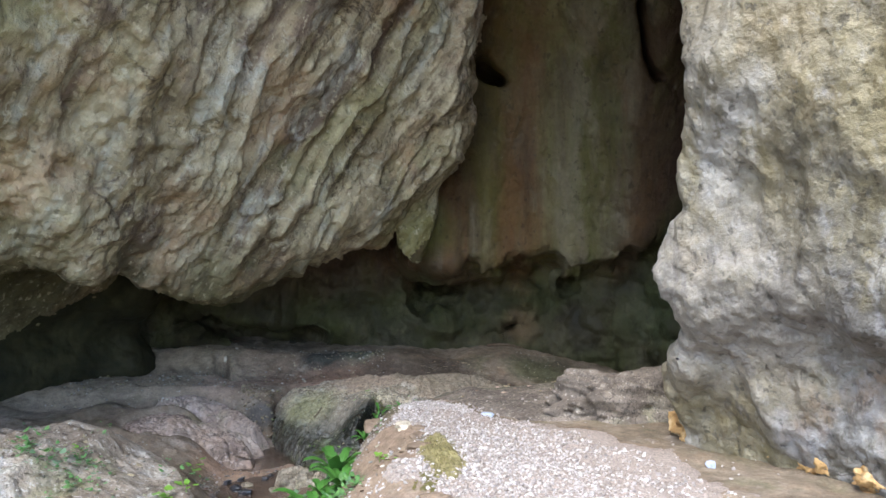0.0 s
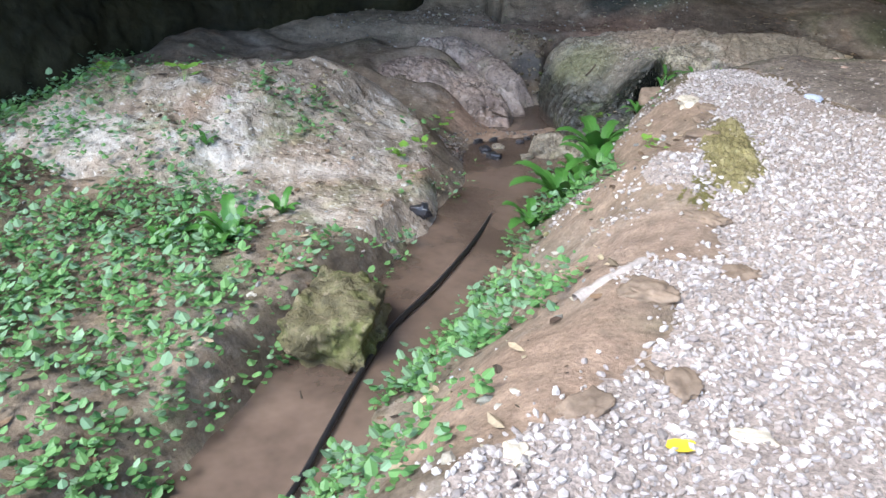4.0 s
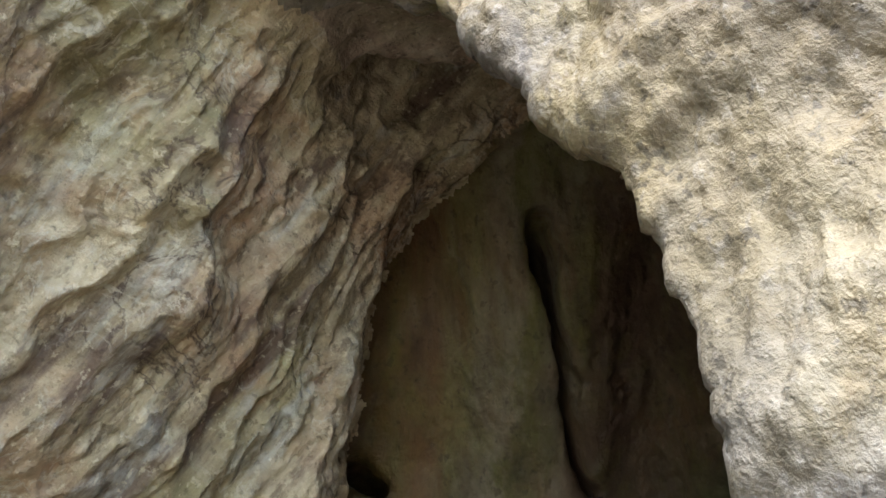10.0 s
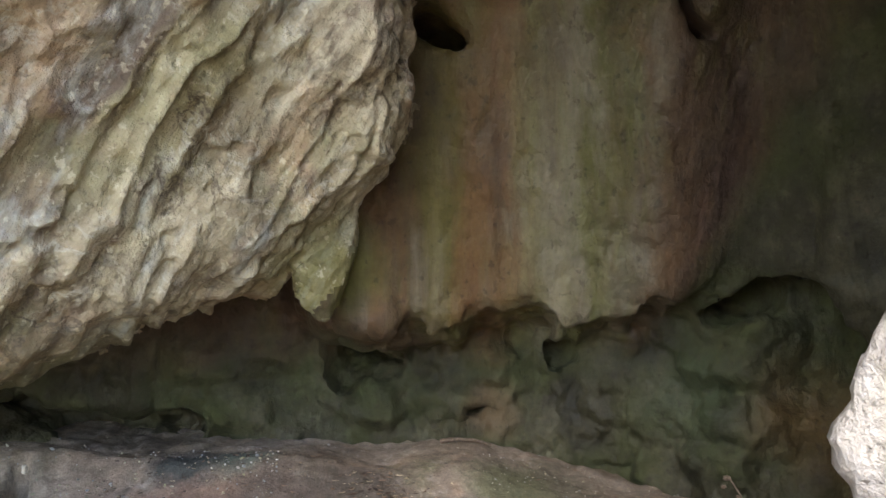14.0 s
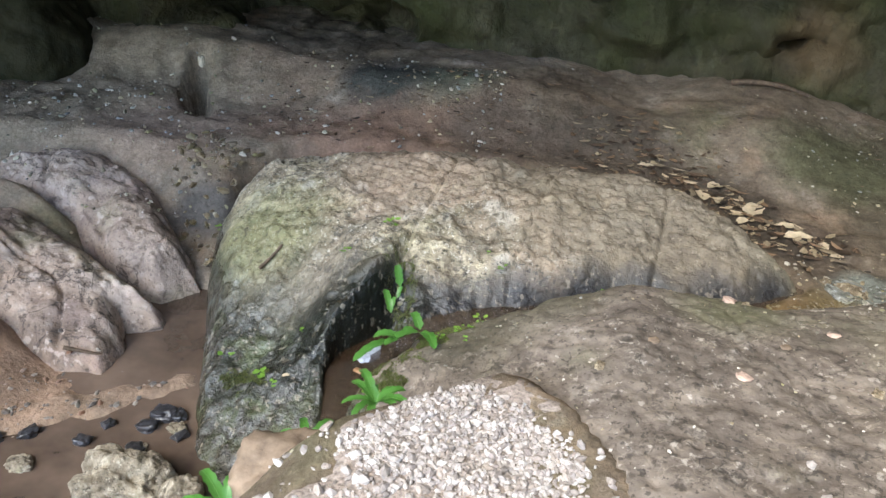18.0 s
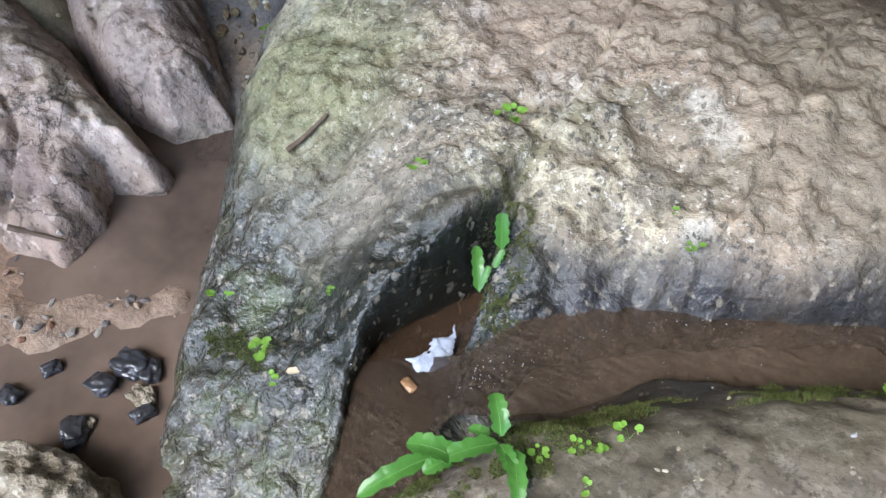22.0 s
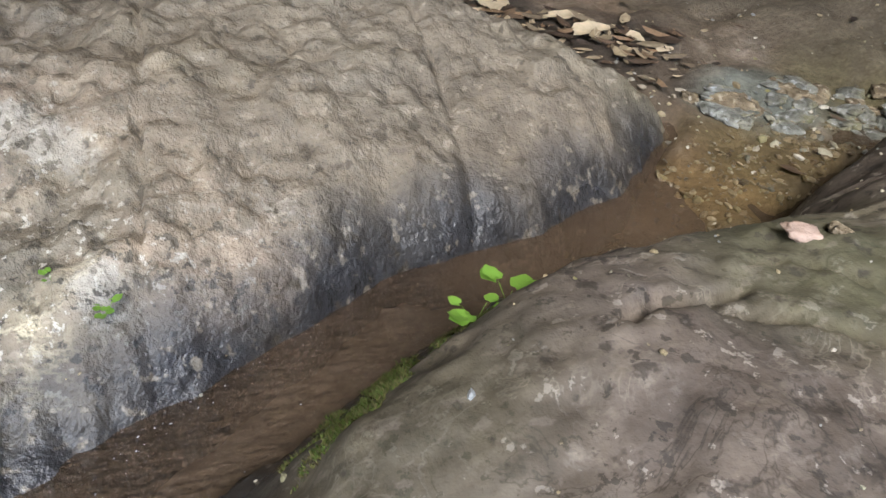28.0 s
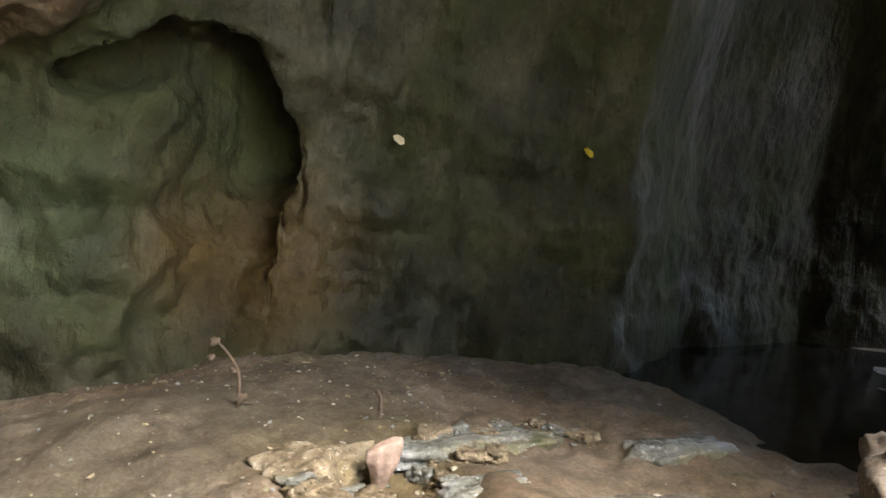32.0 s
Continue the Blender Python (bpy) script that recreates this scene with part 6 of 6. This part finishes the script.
def pebbles(name, spots, size, seed, mat, label, category, flat=0.6, sink=0.3):
    rnd = np.random.RandomState(seed)
    n, k = len(spots), len(ICO_V)
    s = size[0] + (size[1] - size[0]) * rnd.uniform(0, 1, n) ** 2
    a = rnd.uniform(0, 6.28, n)
    shape = ICO_V[None] * (1 + rnd.uniform(-0.28, 0.28, (n, k, 1))) * np.stack([s * rnd.uniform(0.9, 1.5, n), s * rnd.uniform(0.6, 1.0, n), s * flat * rnd.uniform(0.6, 1.3, n)], 1)[:, None]
    x = shape[..., 0] * np.cos(a)[:, None] - shape[..., 1] * np.sin(a)[:, None]
    y = shape[..., 0] * np.sin(a)[:, None] + shape[..., 1] * np.cos(a)[:, None]
    tip = rnd.uniform(-0.4, 0.4, n)[:, None]
    z = shape[..., 2] + tip * x
    v = np.stack([x, y, z], -1) + spots[:, None, :] + np.array([0, 0, 1])[None, None] * (s * flat * sink)[:, None, None]
    f = (ICO_F[None] + (np.arange(n) * k)[:, None, None]).reshape(-1, 3)
    return solid(name, mesh_from(name, v.reshape(-1, 3), f, False), mat, label=label, category=category, kind="stuff")


def moss_patch(cx, cy, rx, ry, turn, seed):
    """A cushion of many short blades with a ragged edge."""
    rnd = np.random.RandomState(700 + seed)
    n = int(min(34000, 1500000 * rx * ry))
    r, a = np.sqrt(rnd.uniform(0, 1, n)), rnd.uniform(0, 6.283, n)
    r = r * (1 + 0.5 * fbm(np.cos(a) * 2.2 + seed, np.sin(a) * 2.2, 0.3, 3, 300 + seed, 0.7))
    u, v = r * np.cos(a) * rx, r * np.sin(a) * ry
    c, s = math.cos(radians(turn)), math.sin(radians(turn))
    x, y = cx + u * c - v * s, cy + u * s + v * c
    keep = fbm(x * 16, y * 16, 0.5, 3, 310 + seed) > -0.15 - 0.3 * (1 - r)
    x, y = x[keep], y[keep]
    n = len(x)
    big = 1.0 + 0.5 * (max(rx, ry) > 0.3)
    h, th = rnd.uniform(0.003, 0.008, n) * big, rnd.uniform(0, 6.283, n)
    w = rnd.uniform(0.0008, 0.0018, n) * big
    lx, ly = rnd.uniform(-0.006, 0.006, n) * big, rnd.uniform(-0.006, 0.006, n) * big
    z = surface(x, y) - 0.001
    p = np.stack([np.stack([x - w * np.cos(th), y - w * np.sin(th), z], 1), np.stack([x + w * np.cos(th), y + w * np.sin(th), z], 1), np.stack([x + lx, y + ly, z + h], 1)], 1)
    solid("moss_patch", mesh_from("moss_patch", p.reshape(-1, 3), np.arange(3 * n).reshape(n, 3), False), moss_yellow if y.mean() < 6 else moss_mat, label="cushion of green moss on damp rock", category="moss", kind="stuff")


for i, (x, y, a, b, t) in enumerate(((-0.02, 5.5, 0.12, 0.55, 8), (-0.1, 4.9, 0.07, 0.2, 0), (-0.38, 8.0, 0.12, 0.05, 40), (0.05, 8.36, 0.16, 0.05, 28), (-0.55, 7.74, 0.07, 0.12, 10), (-0.28, 8.12, 0.1, 0.04, 35), (-0.48, 7.66, 0.1, 0.07, 10), (-0.66, 8.3, 0.05, 0.1, 15), (-1.18, 7.9, 0.06, 0.05, 0), (-1.3, 7.28, 0.12, 0.09, 0), (0.42, 8.5, 0.14, 0.04, 18), (-1.66, 4.3, 0.16, 0.2, 0), (-1.0, 7.3, 0.2, 0.1, 30), (-0.42, 7.86, 0.11, 0.06, 35), (0.0, 8.27, 0.1, 0.035, 32), (-1.3, 7.95, 0.08, 0.05, 40), (-0.72, 8.42, 0.05, 0.1, 15))):
    moss_patch(x, y, a, b, t, i)


blob("moss_bed", -0.02, 5.5, 0.14, 0.58, 8, 0.03, moss_bed, "low hump of yellow-olive mossy earth on the path", "moss", seed=9, n=40, ragged=0.18)


def on_path(x, y, r):
    d = poly_sd(x, y, PATH) + 0.16 * fbm(x * 2.5, y * 2.5, 0.2, 4, 231)
    thin = ss(0.45, 1.2, x - 0.25 * (6 - y).clip(0, 3)) * 0.75 + 0.75 * ss(5.8, 6.6, y) * (x > -0.1)
    return r < ss(-0.06, 0.12, d) * (1 - thin) + 0.004


spots = scatter(64000, (-0.9, 2.6, 0.6, 7.6), on_path, 11)
spots[:, 2] = np.maximum(spots[:, 2], path_height(spots[:, 0], spots[:, 1]))
pebbles("gravel", spots, (0.005, 0.0165), 12, gravel_mat, "loose pale crushed gravel on the path", "gravel", flat=0.85)
pile = scatter(6000, (-0.5, 0.35, 6.95, 7.5), lambda x, y, r: poly_sd(x, y, [(-0.42, 7.1), (-0.32, 7.28), (-0.2, 7.46), (0.02, 7.42), (0.2, 7.3), (0.3, 7.0), (-0.3, 7.0)]) > -0.01 + 0.05 * r, 13)
pebbles("gravel", pile, (0.005, 0.013), 14, gravel_mat, "small spill of pale crushed gravel on the ledge", "gravel", flat=0.85)
mud = scatter(3200, (-2.3, -1.3, 6.9, 8.0), lambda x, y, r: (r < np.clip(0.95 - 1.8 * (y - 7.0), 0.13, 1) + 0.5 * ss(0.22, 0.02, np.hypot(x + 1.45, y - 7.66))) & (poly_sd(x, y, MOUND) < -0.05), 15)
pebbles("pebbles", mud, (0.004, 0.02), 16, pebble_mat, "wet dark pebbles in the muddy stream", "pebbles")
bits = scatter(2600, (-5, 4.5, 7.0, 11.8), lambda x, y, r: (r < 0.35 + 0.5 * fbm(x * 1.5, y * 1.5, 0.5, 3, 77)) & ~((x > -2.2) & (x < 0.9) & (y > 7.5) & (y < 9.7)), 17)
pebbles("pebbles", bits, (0.003, 0.012), 18, rubble_bits, "scattered stone chips on the cave floor", "pebbles")
bits = scatter(2600, (-4.6, -0.8, 8.7, 11.0), lambda x, y, r: (r < 0.45 + 0.8 * fbm(x * 2, y * 2, 0.5, 3, 82)) & (poly_sd(x, y, MOUND) < 0), 47)
pebbles("pebbles", bits, (0.003, 0.017), 48, rubble_bits, "loose stones and crumbs on the reddish cave floor", "pebbles", flat=0.8)
bits = scatter(260, (-2.5, -1.95, 8.85, 9.6), lambda x, y, r: (poly_sd(x, y, MOUND) < 0.02) & (poly_sd(x, y, BANK_FAR) < 0.02), 49)
pebbles("pebbles", bits, (0.005, 0.028), 50, bed_bits, "wet dark stones wedged in the groove between boulders", "pebbles", flat=0.8)
bits = scatter(4200, (0.95, 3.9, 7.9, 9.5), lambda x, y, r: (r < 0.8 * ss(0.28, 0.05, line_sd(x, y, [(1.0, 9.15), (1.6, 9.05), (2.2, 8.7), (2.9, 8.45), (3.5, 8.1)])[0])) & (ground_height(x, y) > -0.42), 27)
pebbles("pebbles", bits, (0.003, 0.017), 28, rubble_bits, "crumbly tan and grey rubble beside the channel", "pebbles")
bits = scatter(2600, (0.55, 1.6, 8.5, 9.2), lambda x, y, r: (r < 0.8 * ss(0.2, 0.04, line_sd(x, y, CHANNEL)[0])) & (poly_sd(x, y, MOUND) < 0) & (poly_sd(x, y, LEDGE) < 0), 43)
pebbles("pebbles", bits, (0.003, 0.012), 44, bed_bits, "brown grit and pebbles in the bed of the channel", "pebbles", sink=0.1)
bits = scatter(900, (-0.4, 2.4, 7.2, 8.6), lambda x, y, r: r < 0.45, 19)
pebbles("pebbles", bits, (0.0015, 0.006), 20, rubble_bits, "stone crumbs on the muddy ledge", "pebbles")
leaf_bits = scatter(420, (0.9, 4.4, 8.6, 11.0), lambda x, y, r: r < 0.4 + 0.6 * fbm(x * 1.6, y * 1.6, 0.5, 3, 81), 41)
bits = scatter(2400, (1.0, 4.6, 8.3, 11.2), lambda x, y, r: r < 0.5 + 0.6 * fbm(x * 2, y * 2, 0.5, 3, 78), 33)
pebbles("pebbles", bits, (0.003, 0.013), 34, rubble_bits, "small chips strewn on the damp cave floor", "pebbles")
bits = scatter(7000, (-1.2, 0.0, 2.2, 7.2), lambda x, y, r: (r < 2.4 * fbm(x * 2.5, y * 2.5, 0.5, 3, 79) - 0.1 + 0.5 * (x + 0.6)) & (ground_height(x, y) > -0.7), 35)
pebbles("pebbles", bits, (0.004, 0.018), 36, gravel_mat, "gravel and stone chips spilt down the bank", "pebbles")
bits = scatter(2200, (-5.5, -0.4, 2.0, 6.9), lambda x, y, r: (r < 0.6) & (ground_height(x, y) > -0.77), 21)
pebbles("pebbles", bits, (0.004, 0.024), 22, rubble_bits, "stone crumbs on the slope and banks", "pebbles")


# white flecks added on the running water in place of its ripple glints
froth = scatter(4500, (-0.72, 0.1, 7.98, 8.62), lambda x, y, r: (poly_sd(x, y, MOUND) < -0.002) & (poly_sd(x, y, LEDGE) < -0.01) & (r < 0.6 * ss(0.05, 0.0, -poly_sd(x, y, MOUND)) * ss(0.0, -0.25, x) + 0.45 * ss(-0.38, -0.6, x) * ss(0.06, 0.0, np.abs(-poly_sd(x, y, MOUND) - 0.05)) + 0.02), 31)
froth[:, 2] = np.interp(froth[:, 0], (-0.69, -0.60, -0.47, -0.25), (-0.415, -0.375, -0.362, -0.356)) + 0.001
pebbles("froth", froth, (0.0006, 0.0019), 32, foam_mat, "small white flecks of froth and imitated glints on the running water", "froth", flat=0.4)


def leaf_litter(name, spots, size, seed, mat, label):
    rnd = np.random.RandomState(seed)
    V, F = [], []
    ring = np.array([(-1, 0), (-0.4, 0.38), (0.4, 0.36), (1, 0), (0.4, -0.36), (-0.4, -0.38)])
    for x, y, z in spots:
        a, s = rnd.uniform(0, 6.28), size * (0.25 + 1.5 * rnd.uniform(0, 1) ** 2.2)
        t, c = rnd.uniform(-0.5, 0.5), rnd.uniform(0.1, 0.5)
        u, v = ring[:, 0] * s, ring[:, 1] * s * rnd.uniform(0.7, 1.3)
        u, v = u * rnd.uniform(0.8, 1.2, 6), v * rnd.uniform(0.6, 1.3, 6)
        p = np.stack([x + u * math.cos(a) - v * math.sin(a), y + u * math.sin(a) + v * math.cos(a), z + 0.006 + np.abs(t * u) + c * np.abs(v)], 1)
        k = len(V) * 6
        V.append(p)
        F += [(k, k + 1, k + 2, k + 3), (k, k + 3, k + 4, k + 5)]
    return solid(name, mesh_from(name, np.concatenate(V), np.array(F), False), mat, label=label, category="leaf litter", kind="stuff")


litter = scatter(4200, (-0.4, 1.5, 9.2, 10.7), lambda x, y, r: r < 1.0 - 3.0 * line_sd(x, y, [(0.0, 10.4), (0.5, 10.2), (0.65, 9.8), (1.05, 9.55)])[0], 23)
leaf_litter("leaf_litter", litter, 0.03, 24, leaf_dead, "drift of dead brown leaves on the cave floor")
leaf_litter("leaf_litter", scatter(1300, (-2.4, 0.8, 9.9, 10.9), lambda x, y, r: r < 0.55 + 0.7 * fbm(x * 3, y * 3, 0.4, 3, 411), 37), 0.02, 38, leaf_dead, "dead leaves strewn behind the boulder")
leaf_litter("leaf_litter", leaf_bits, 0.02, 42, leaf_dead, "scraps of dead leaf on the damp cave floor")
leaf_litter("leaf_litter", scatter(1500, (-5.5, -0.3, 1.0, 6.5), lambda x, y, r: r < 0.8, 25), 0.028, 26, leaf_dead, "dead leaves among the herbs")


def single_leaf(x, y, size, turn, mat, label, z=None):
    rnd = random.Random(int(x * 1000) + int(y * 77))
    v = [(0, 0, 0.04), (-0.5, 0, 0.02), (0.5, 0, 0.03)]
    for i in range(16):
        th = 2 * math.pi * i / 16
        r = 1 + 0.12 * math.sin(6 * th + rnd.uniform(0, 2)) + rnd.uniform(-.06, .06)
        v.append((r * math.cos(th), 0.58 * r * math.sin(th), 0.10 + 0.16 * abs(math.sin(th)) * rnd.uniform(0.3, 1.4)))
    me = bpy.data.meshes.new("dead_leaf")
    fan = [(3 + i, 3 + (i + 1) % 16, 2 if i in (14, 15, 0, 1) else 1 if 6 <= i <= 9 else 0) for i in range(16)]
    fan += [(2, 5, 0), (0, 9, 1), (1, 13, 0), (0, 17, 2)]
    me.from_pydata([tuple(c * size for c in p) for p in v], [], fan)
    for p in me.polygons:
        p.use_smooth = True
    ob = solid("dead_leaf", me, mat, label=label, category="leaf")
    ob.matrix_world = pose(x, y, (drop_z(x, y) if z is None else z) + 0.004, 0, 0, turn)
    return ob


yellow = plain("yellow_leaf", (0.62, 0.46, 0.03), 0.5, 0.15, 30)
pale_leaf = plain("pale_dry_leaf", (0.58, 0.48, 0.33), 0.7, 0.2, 25)
single_leaf(0.04, 3.07, 0.045, 20, yellow, "bright yellow fallen leaf on the gravel")
single_leaf(-1.55, 3.1, 0.035, 60, yellow, "yellow fallen leaf at the stream")
for x, y, s, a in ((1.03, 9.65, 0.075, 20), (0.83, 9.97, 0.09, 70), (1.0, 9.78, 0.06, 0), (0.64, 10.24, 0.08, 40), (1.14, 9.61, 0.05, 120), (0.2, 10.3, 0.05, 10), (0.76, 9.78, 0.05, 65), (0.41, 10.01, 0.055, 150), (0.55, 10.08, 0.07, 95), (0.3, 10.2, 0.04, 20), (-0.1, 10.35, 0.035, 70), (1.2, 9.5, 0.035, 10), (0.5, 9.9, 0.03, 130)):
    single_leaf(x, y, s, a, pale_leaf, "large pale dry leaf on the litter")
single_leaf(-1.04, 7.93, 0.018, 40, pale_leaf, "small pale leaf on the wet boulder")
single_leaf(1.95, 10.1, 0.05, 40, yellow, "yellowish dead leaf on the cave floor")


def tube(name, pts, r, mat, label, category, taper=1.0, sides=8):
    """A round stick or pipe through points."""
    p = np.array(pts, float)
    s = np.linspace(0, len(p) - 1, (len(p) - 1) * 5 + 1)
    c = np.stack([np.interp(s, np.arange(len(p)), p[:, k]) for k in range(3)], 1)
    for _ in range(3):
        c[1:-1] = (c[:-2] + 2 * c[1:-1] + c[2:]) / 4
    t = np.gradient(c, axis=0)
    t /= np.linalg.norm(t, axis=1, keepdims=True) + 1e-9
    ref = np.where(np.abs(t[:, 2:3]) > 0.8, np.array([[1.0, 0, 0]]), np.array([[0, 0, 1.0]]))
    a = np.cross(t, ref)
    a /= np.linalg.norm(a, axis=1, keepdims=True)
    b = np.cross(t, a)
    th = np.linspace(0, 2 * math.pi, sides + 1)[:-1]
    rr = r * np.linspace(1, taper, len(c)) * (1 + (0.15 * np.sin(np.arange(len(c)) * 2.3) if taper != 1 else 0))
    v = c[:, None] + rr[:, None, None] * (np.cos(th)[None, :, None] * a[:, None] + np.sin(th)[None, :, None] * b[:, None])
    n = len(c)
    i = np.arange(n * sides).reshape(n, sides)
    j = np.roll(i, -1, 1)
    f = np.stack([i[:-1], j[:-1], j[1:], i[1:]], -1).reshape(-1, 4)
    return solid(name, mesh_from(name, v.reshape(-1, 3), f), mat, label=label, category=category)


tube("hose", [(-1.2, 1.0, -0.78), (-1.26, 2.4, -0.78), (-1.29, 3.22, -0.785), (-1.36, 3.6, -0.79), (-1.43, 4.0, -0.79), (-1.47, 4.4, -0.785), (-1.43, 4.85, -0.785), (-1.43, 5.5, -0.79), (-1.5, 6.1, -0.82)], 0.014, hose_mat, "black plastic water pipe lying along the stream", "pipe")
tube("stick", [(x, y, drop_z(x, y) + h) for x, y, h in ((0.66, 11.34, 0.02), (0.8, 11.36, 0.05), (1.0, 11.37, 0.03), (1.18, 11.38, 0.03))], 0.022, wood_mat, "dark rotten stick on the cave floor", "stick", 0.5)
tube("twig", [(-1.43, 8.42, drop_z(-1.43, 8.42) + 0.012), (-1.40, 8.48, drop_z(-1.40, 8.48) + 0.014), (-1.37, 8.54, drop_z(-1.37, 8.54) + 0.012)], 0.008, wood_mat, "short grey twig on the boulder", "twig", 0.7)
stalk = tube("stick", [(2.91, 9.36, -0.12), (2.92, 9.37, 0.05), (2.88, 9.4, 0.13), (2.84, 9.45, 0.2)], 0.009, wood_mat, "dark upright dead plant stalk on the cave floor", "stick", 0.6)
for i, (x, y, z, s) in enumerate(((2.93, 9.36, -0.06, 0.03), (2.90, 9.39, 0.06, 0.022), (2.83, 9.45, 0.19, 0.028), (2.80, 9.44, 0.13, 0.02))):
    solid("withered_clump", rock_mesh("withered_clump", (s, s * 0.7, s * 0.8), 190 + i, 0.4, 0.1, 7), wood_mat, stalk).location = (x, y, z)
tube("stick", [(3.17, 8.79, -0.14), (3.17, 8.79, -0.02), (3.14, 8.8, 0.02)], 0.012, wood_mat, "short dark stump of a stalk", "stick", 0.6)
tube("stick", [(-0.42, 3.86, -0.10), (-0.3, 4.0, -0.04), (-0.22, 4.12, -0.02)], 0.03, plain("grey_wood", (0.33, 0.29, 0.26), 0.85, 0.3, 30, 0.3, 0.5), "short grey piece of wood on the bank", "wood", 0.8)
tube("twig", [(-2.15, 7.9, -0.66), (-2.02, 7.98, -0.72)], 0.01, wood_mat, "dark twig leaning at the boulder", "twig", 0.6)
rock("clod", (-1.86, 5.66, drop_z(-1.86, 5.66) + 0.03), (0.07, 0.045, 0.05), 180, stone_dark, "black lump of charred wood on the slope", "clod", n=12, rough=0.35)


# ---- on the walls ----
def hanging_root(x, y, z, drop, seed):
    rnd = random.Random(seed)
    tube("root", [(x + rnd.uniform(-.012, .012) * k, y + rnd.uniform(-.012, .012) * k, z - drop * k / 4) for k in range(5)], 0.0045, root_mat, "thin pale root hanging from the overhang", "root", 0.4, 6)


root_mat = plain("pale_root", (0.20, 0.16, 0.10), 0.8, 0.3, 30)
for i, (x, y, z, d) in enumerate(((-5.25, 6.78, 0.95, 0.35), (-5.18, 6.75, 0.9, 0.42), (-5.05, 6.8, 0.85, 0.45), (-4.95, 6.85, 0.8, 0.4), (-4.85, 6.9, 0.75, 0.38))):
    hanging_root(x, y, z, d, 900 + i)


def wall_flake(at, normal, up, length, width, label, mat, name="rock_flake"):
    """A thin pointed shell of rock standing off the wall."""
    n = Vector(normal).normalized()
    u = Vector(up)
    u = (u - n * u.dot(n)).normalized()
    side = n.cross(u)
    bm = bmesh.new()
    rows = []
    for i in range(13):
        s = i / 12
        w = width * math.sin(math.pi * min(1, s * 0.85 + 0.12)) ** 0.8 * (0.55 + 0.45 * s)
        rows.append([bm.verts.new(Vector(at) + u * (length * (s - 0.5)) + side * (w * k + 0.03 * math.sin(s * 5)) + n * (0.015 + 0.05 * (1 - k * k) * math.sin(math.pi * s) * (1 if layer else -0.3))) for layer in (0, 1) for k in (-0.5, -0.2, 0.2, 0.5)])
    for r0, r1 in zip(rows, rows[1:]):
        for base in (0, 4):
            for k in range(3):
                bm.faces.new((r0[base + k], r0[base + k + 1], r1[base + k + 1], r1[base + k]))
        for k in (0, 3):
            bm.faces.new((r0[k], r0[k + 4], r1[k + 4], r1[k]))
    bmesh.ops.recalc_face_normals(bm, faces=bm.faces)
    me = bpy.data.meshes.new(name)
    bm.to_mesh(me)
    bm.free()
    return solid(name, me, mat, label=label, category="rock")


pale_crust = plain("pale_yellow_crust", (0.52, 0.46, 0.26), 0.85, 0.25, 20, 0.3, 0.5)
wall_flake((-4.66, 6.84, 1.92), (0.5, -0.7, -0.5), (0.42, -0.1, 0.51), 0.62, 0.16, "pale yellowish tongue of crust on the overhang", pale_crust)
wall_flake((-3.89, 7.56, 1.52), (-0.1, -0.9, -0.3), (0.8, 0, 0.4), 0.2, 0.05, "small pale edge of flaking rock", pale_crust)
for at, turn, mat in (((4.46, 9.36, 1.22), -68, pale_leaf), ((5.0, 8.27, 1.25), -52, yellow)):
    caught = single_leaf(at[0], at[1], 0.04, 0, mat, "pale dry leaf caught on the cave wall", at[2])
    caught.matrix_world = pose(*at, 80, 35, turn)
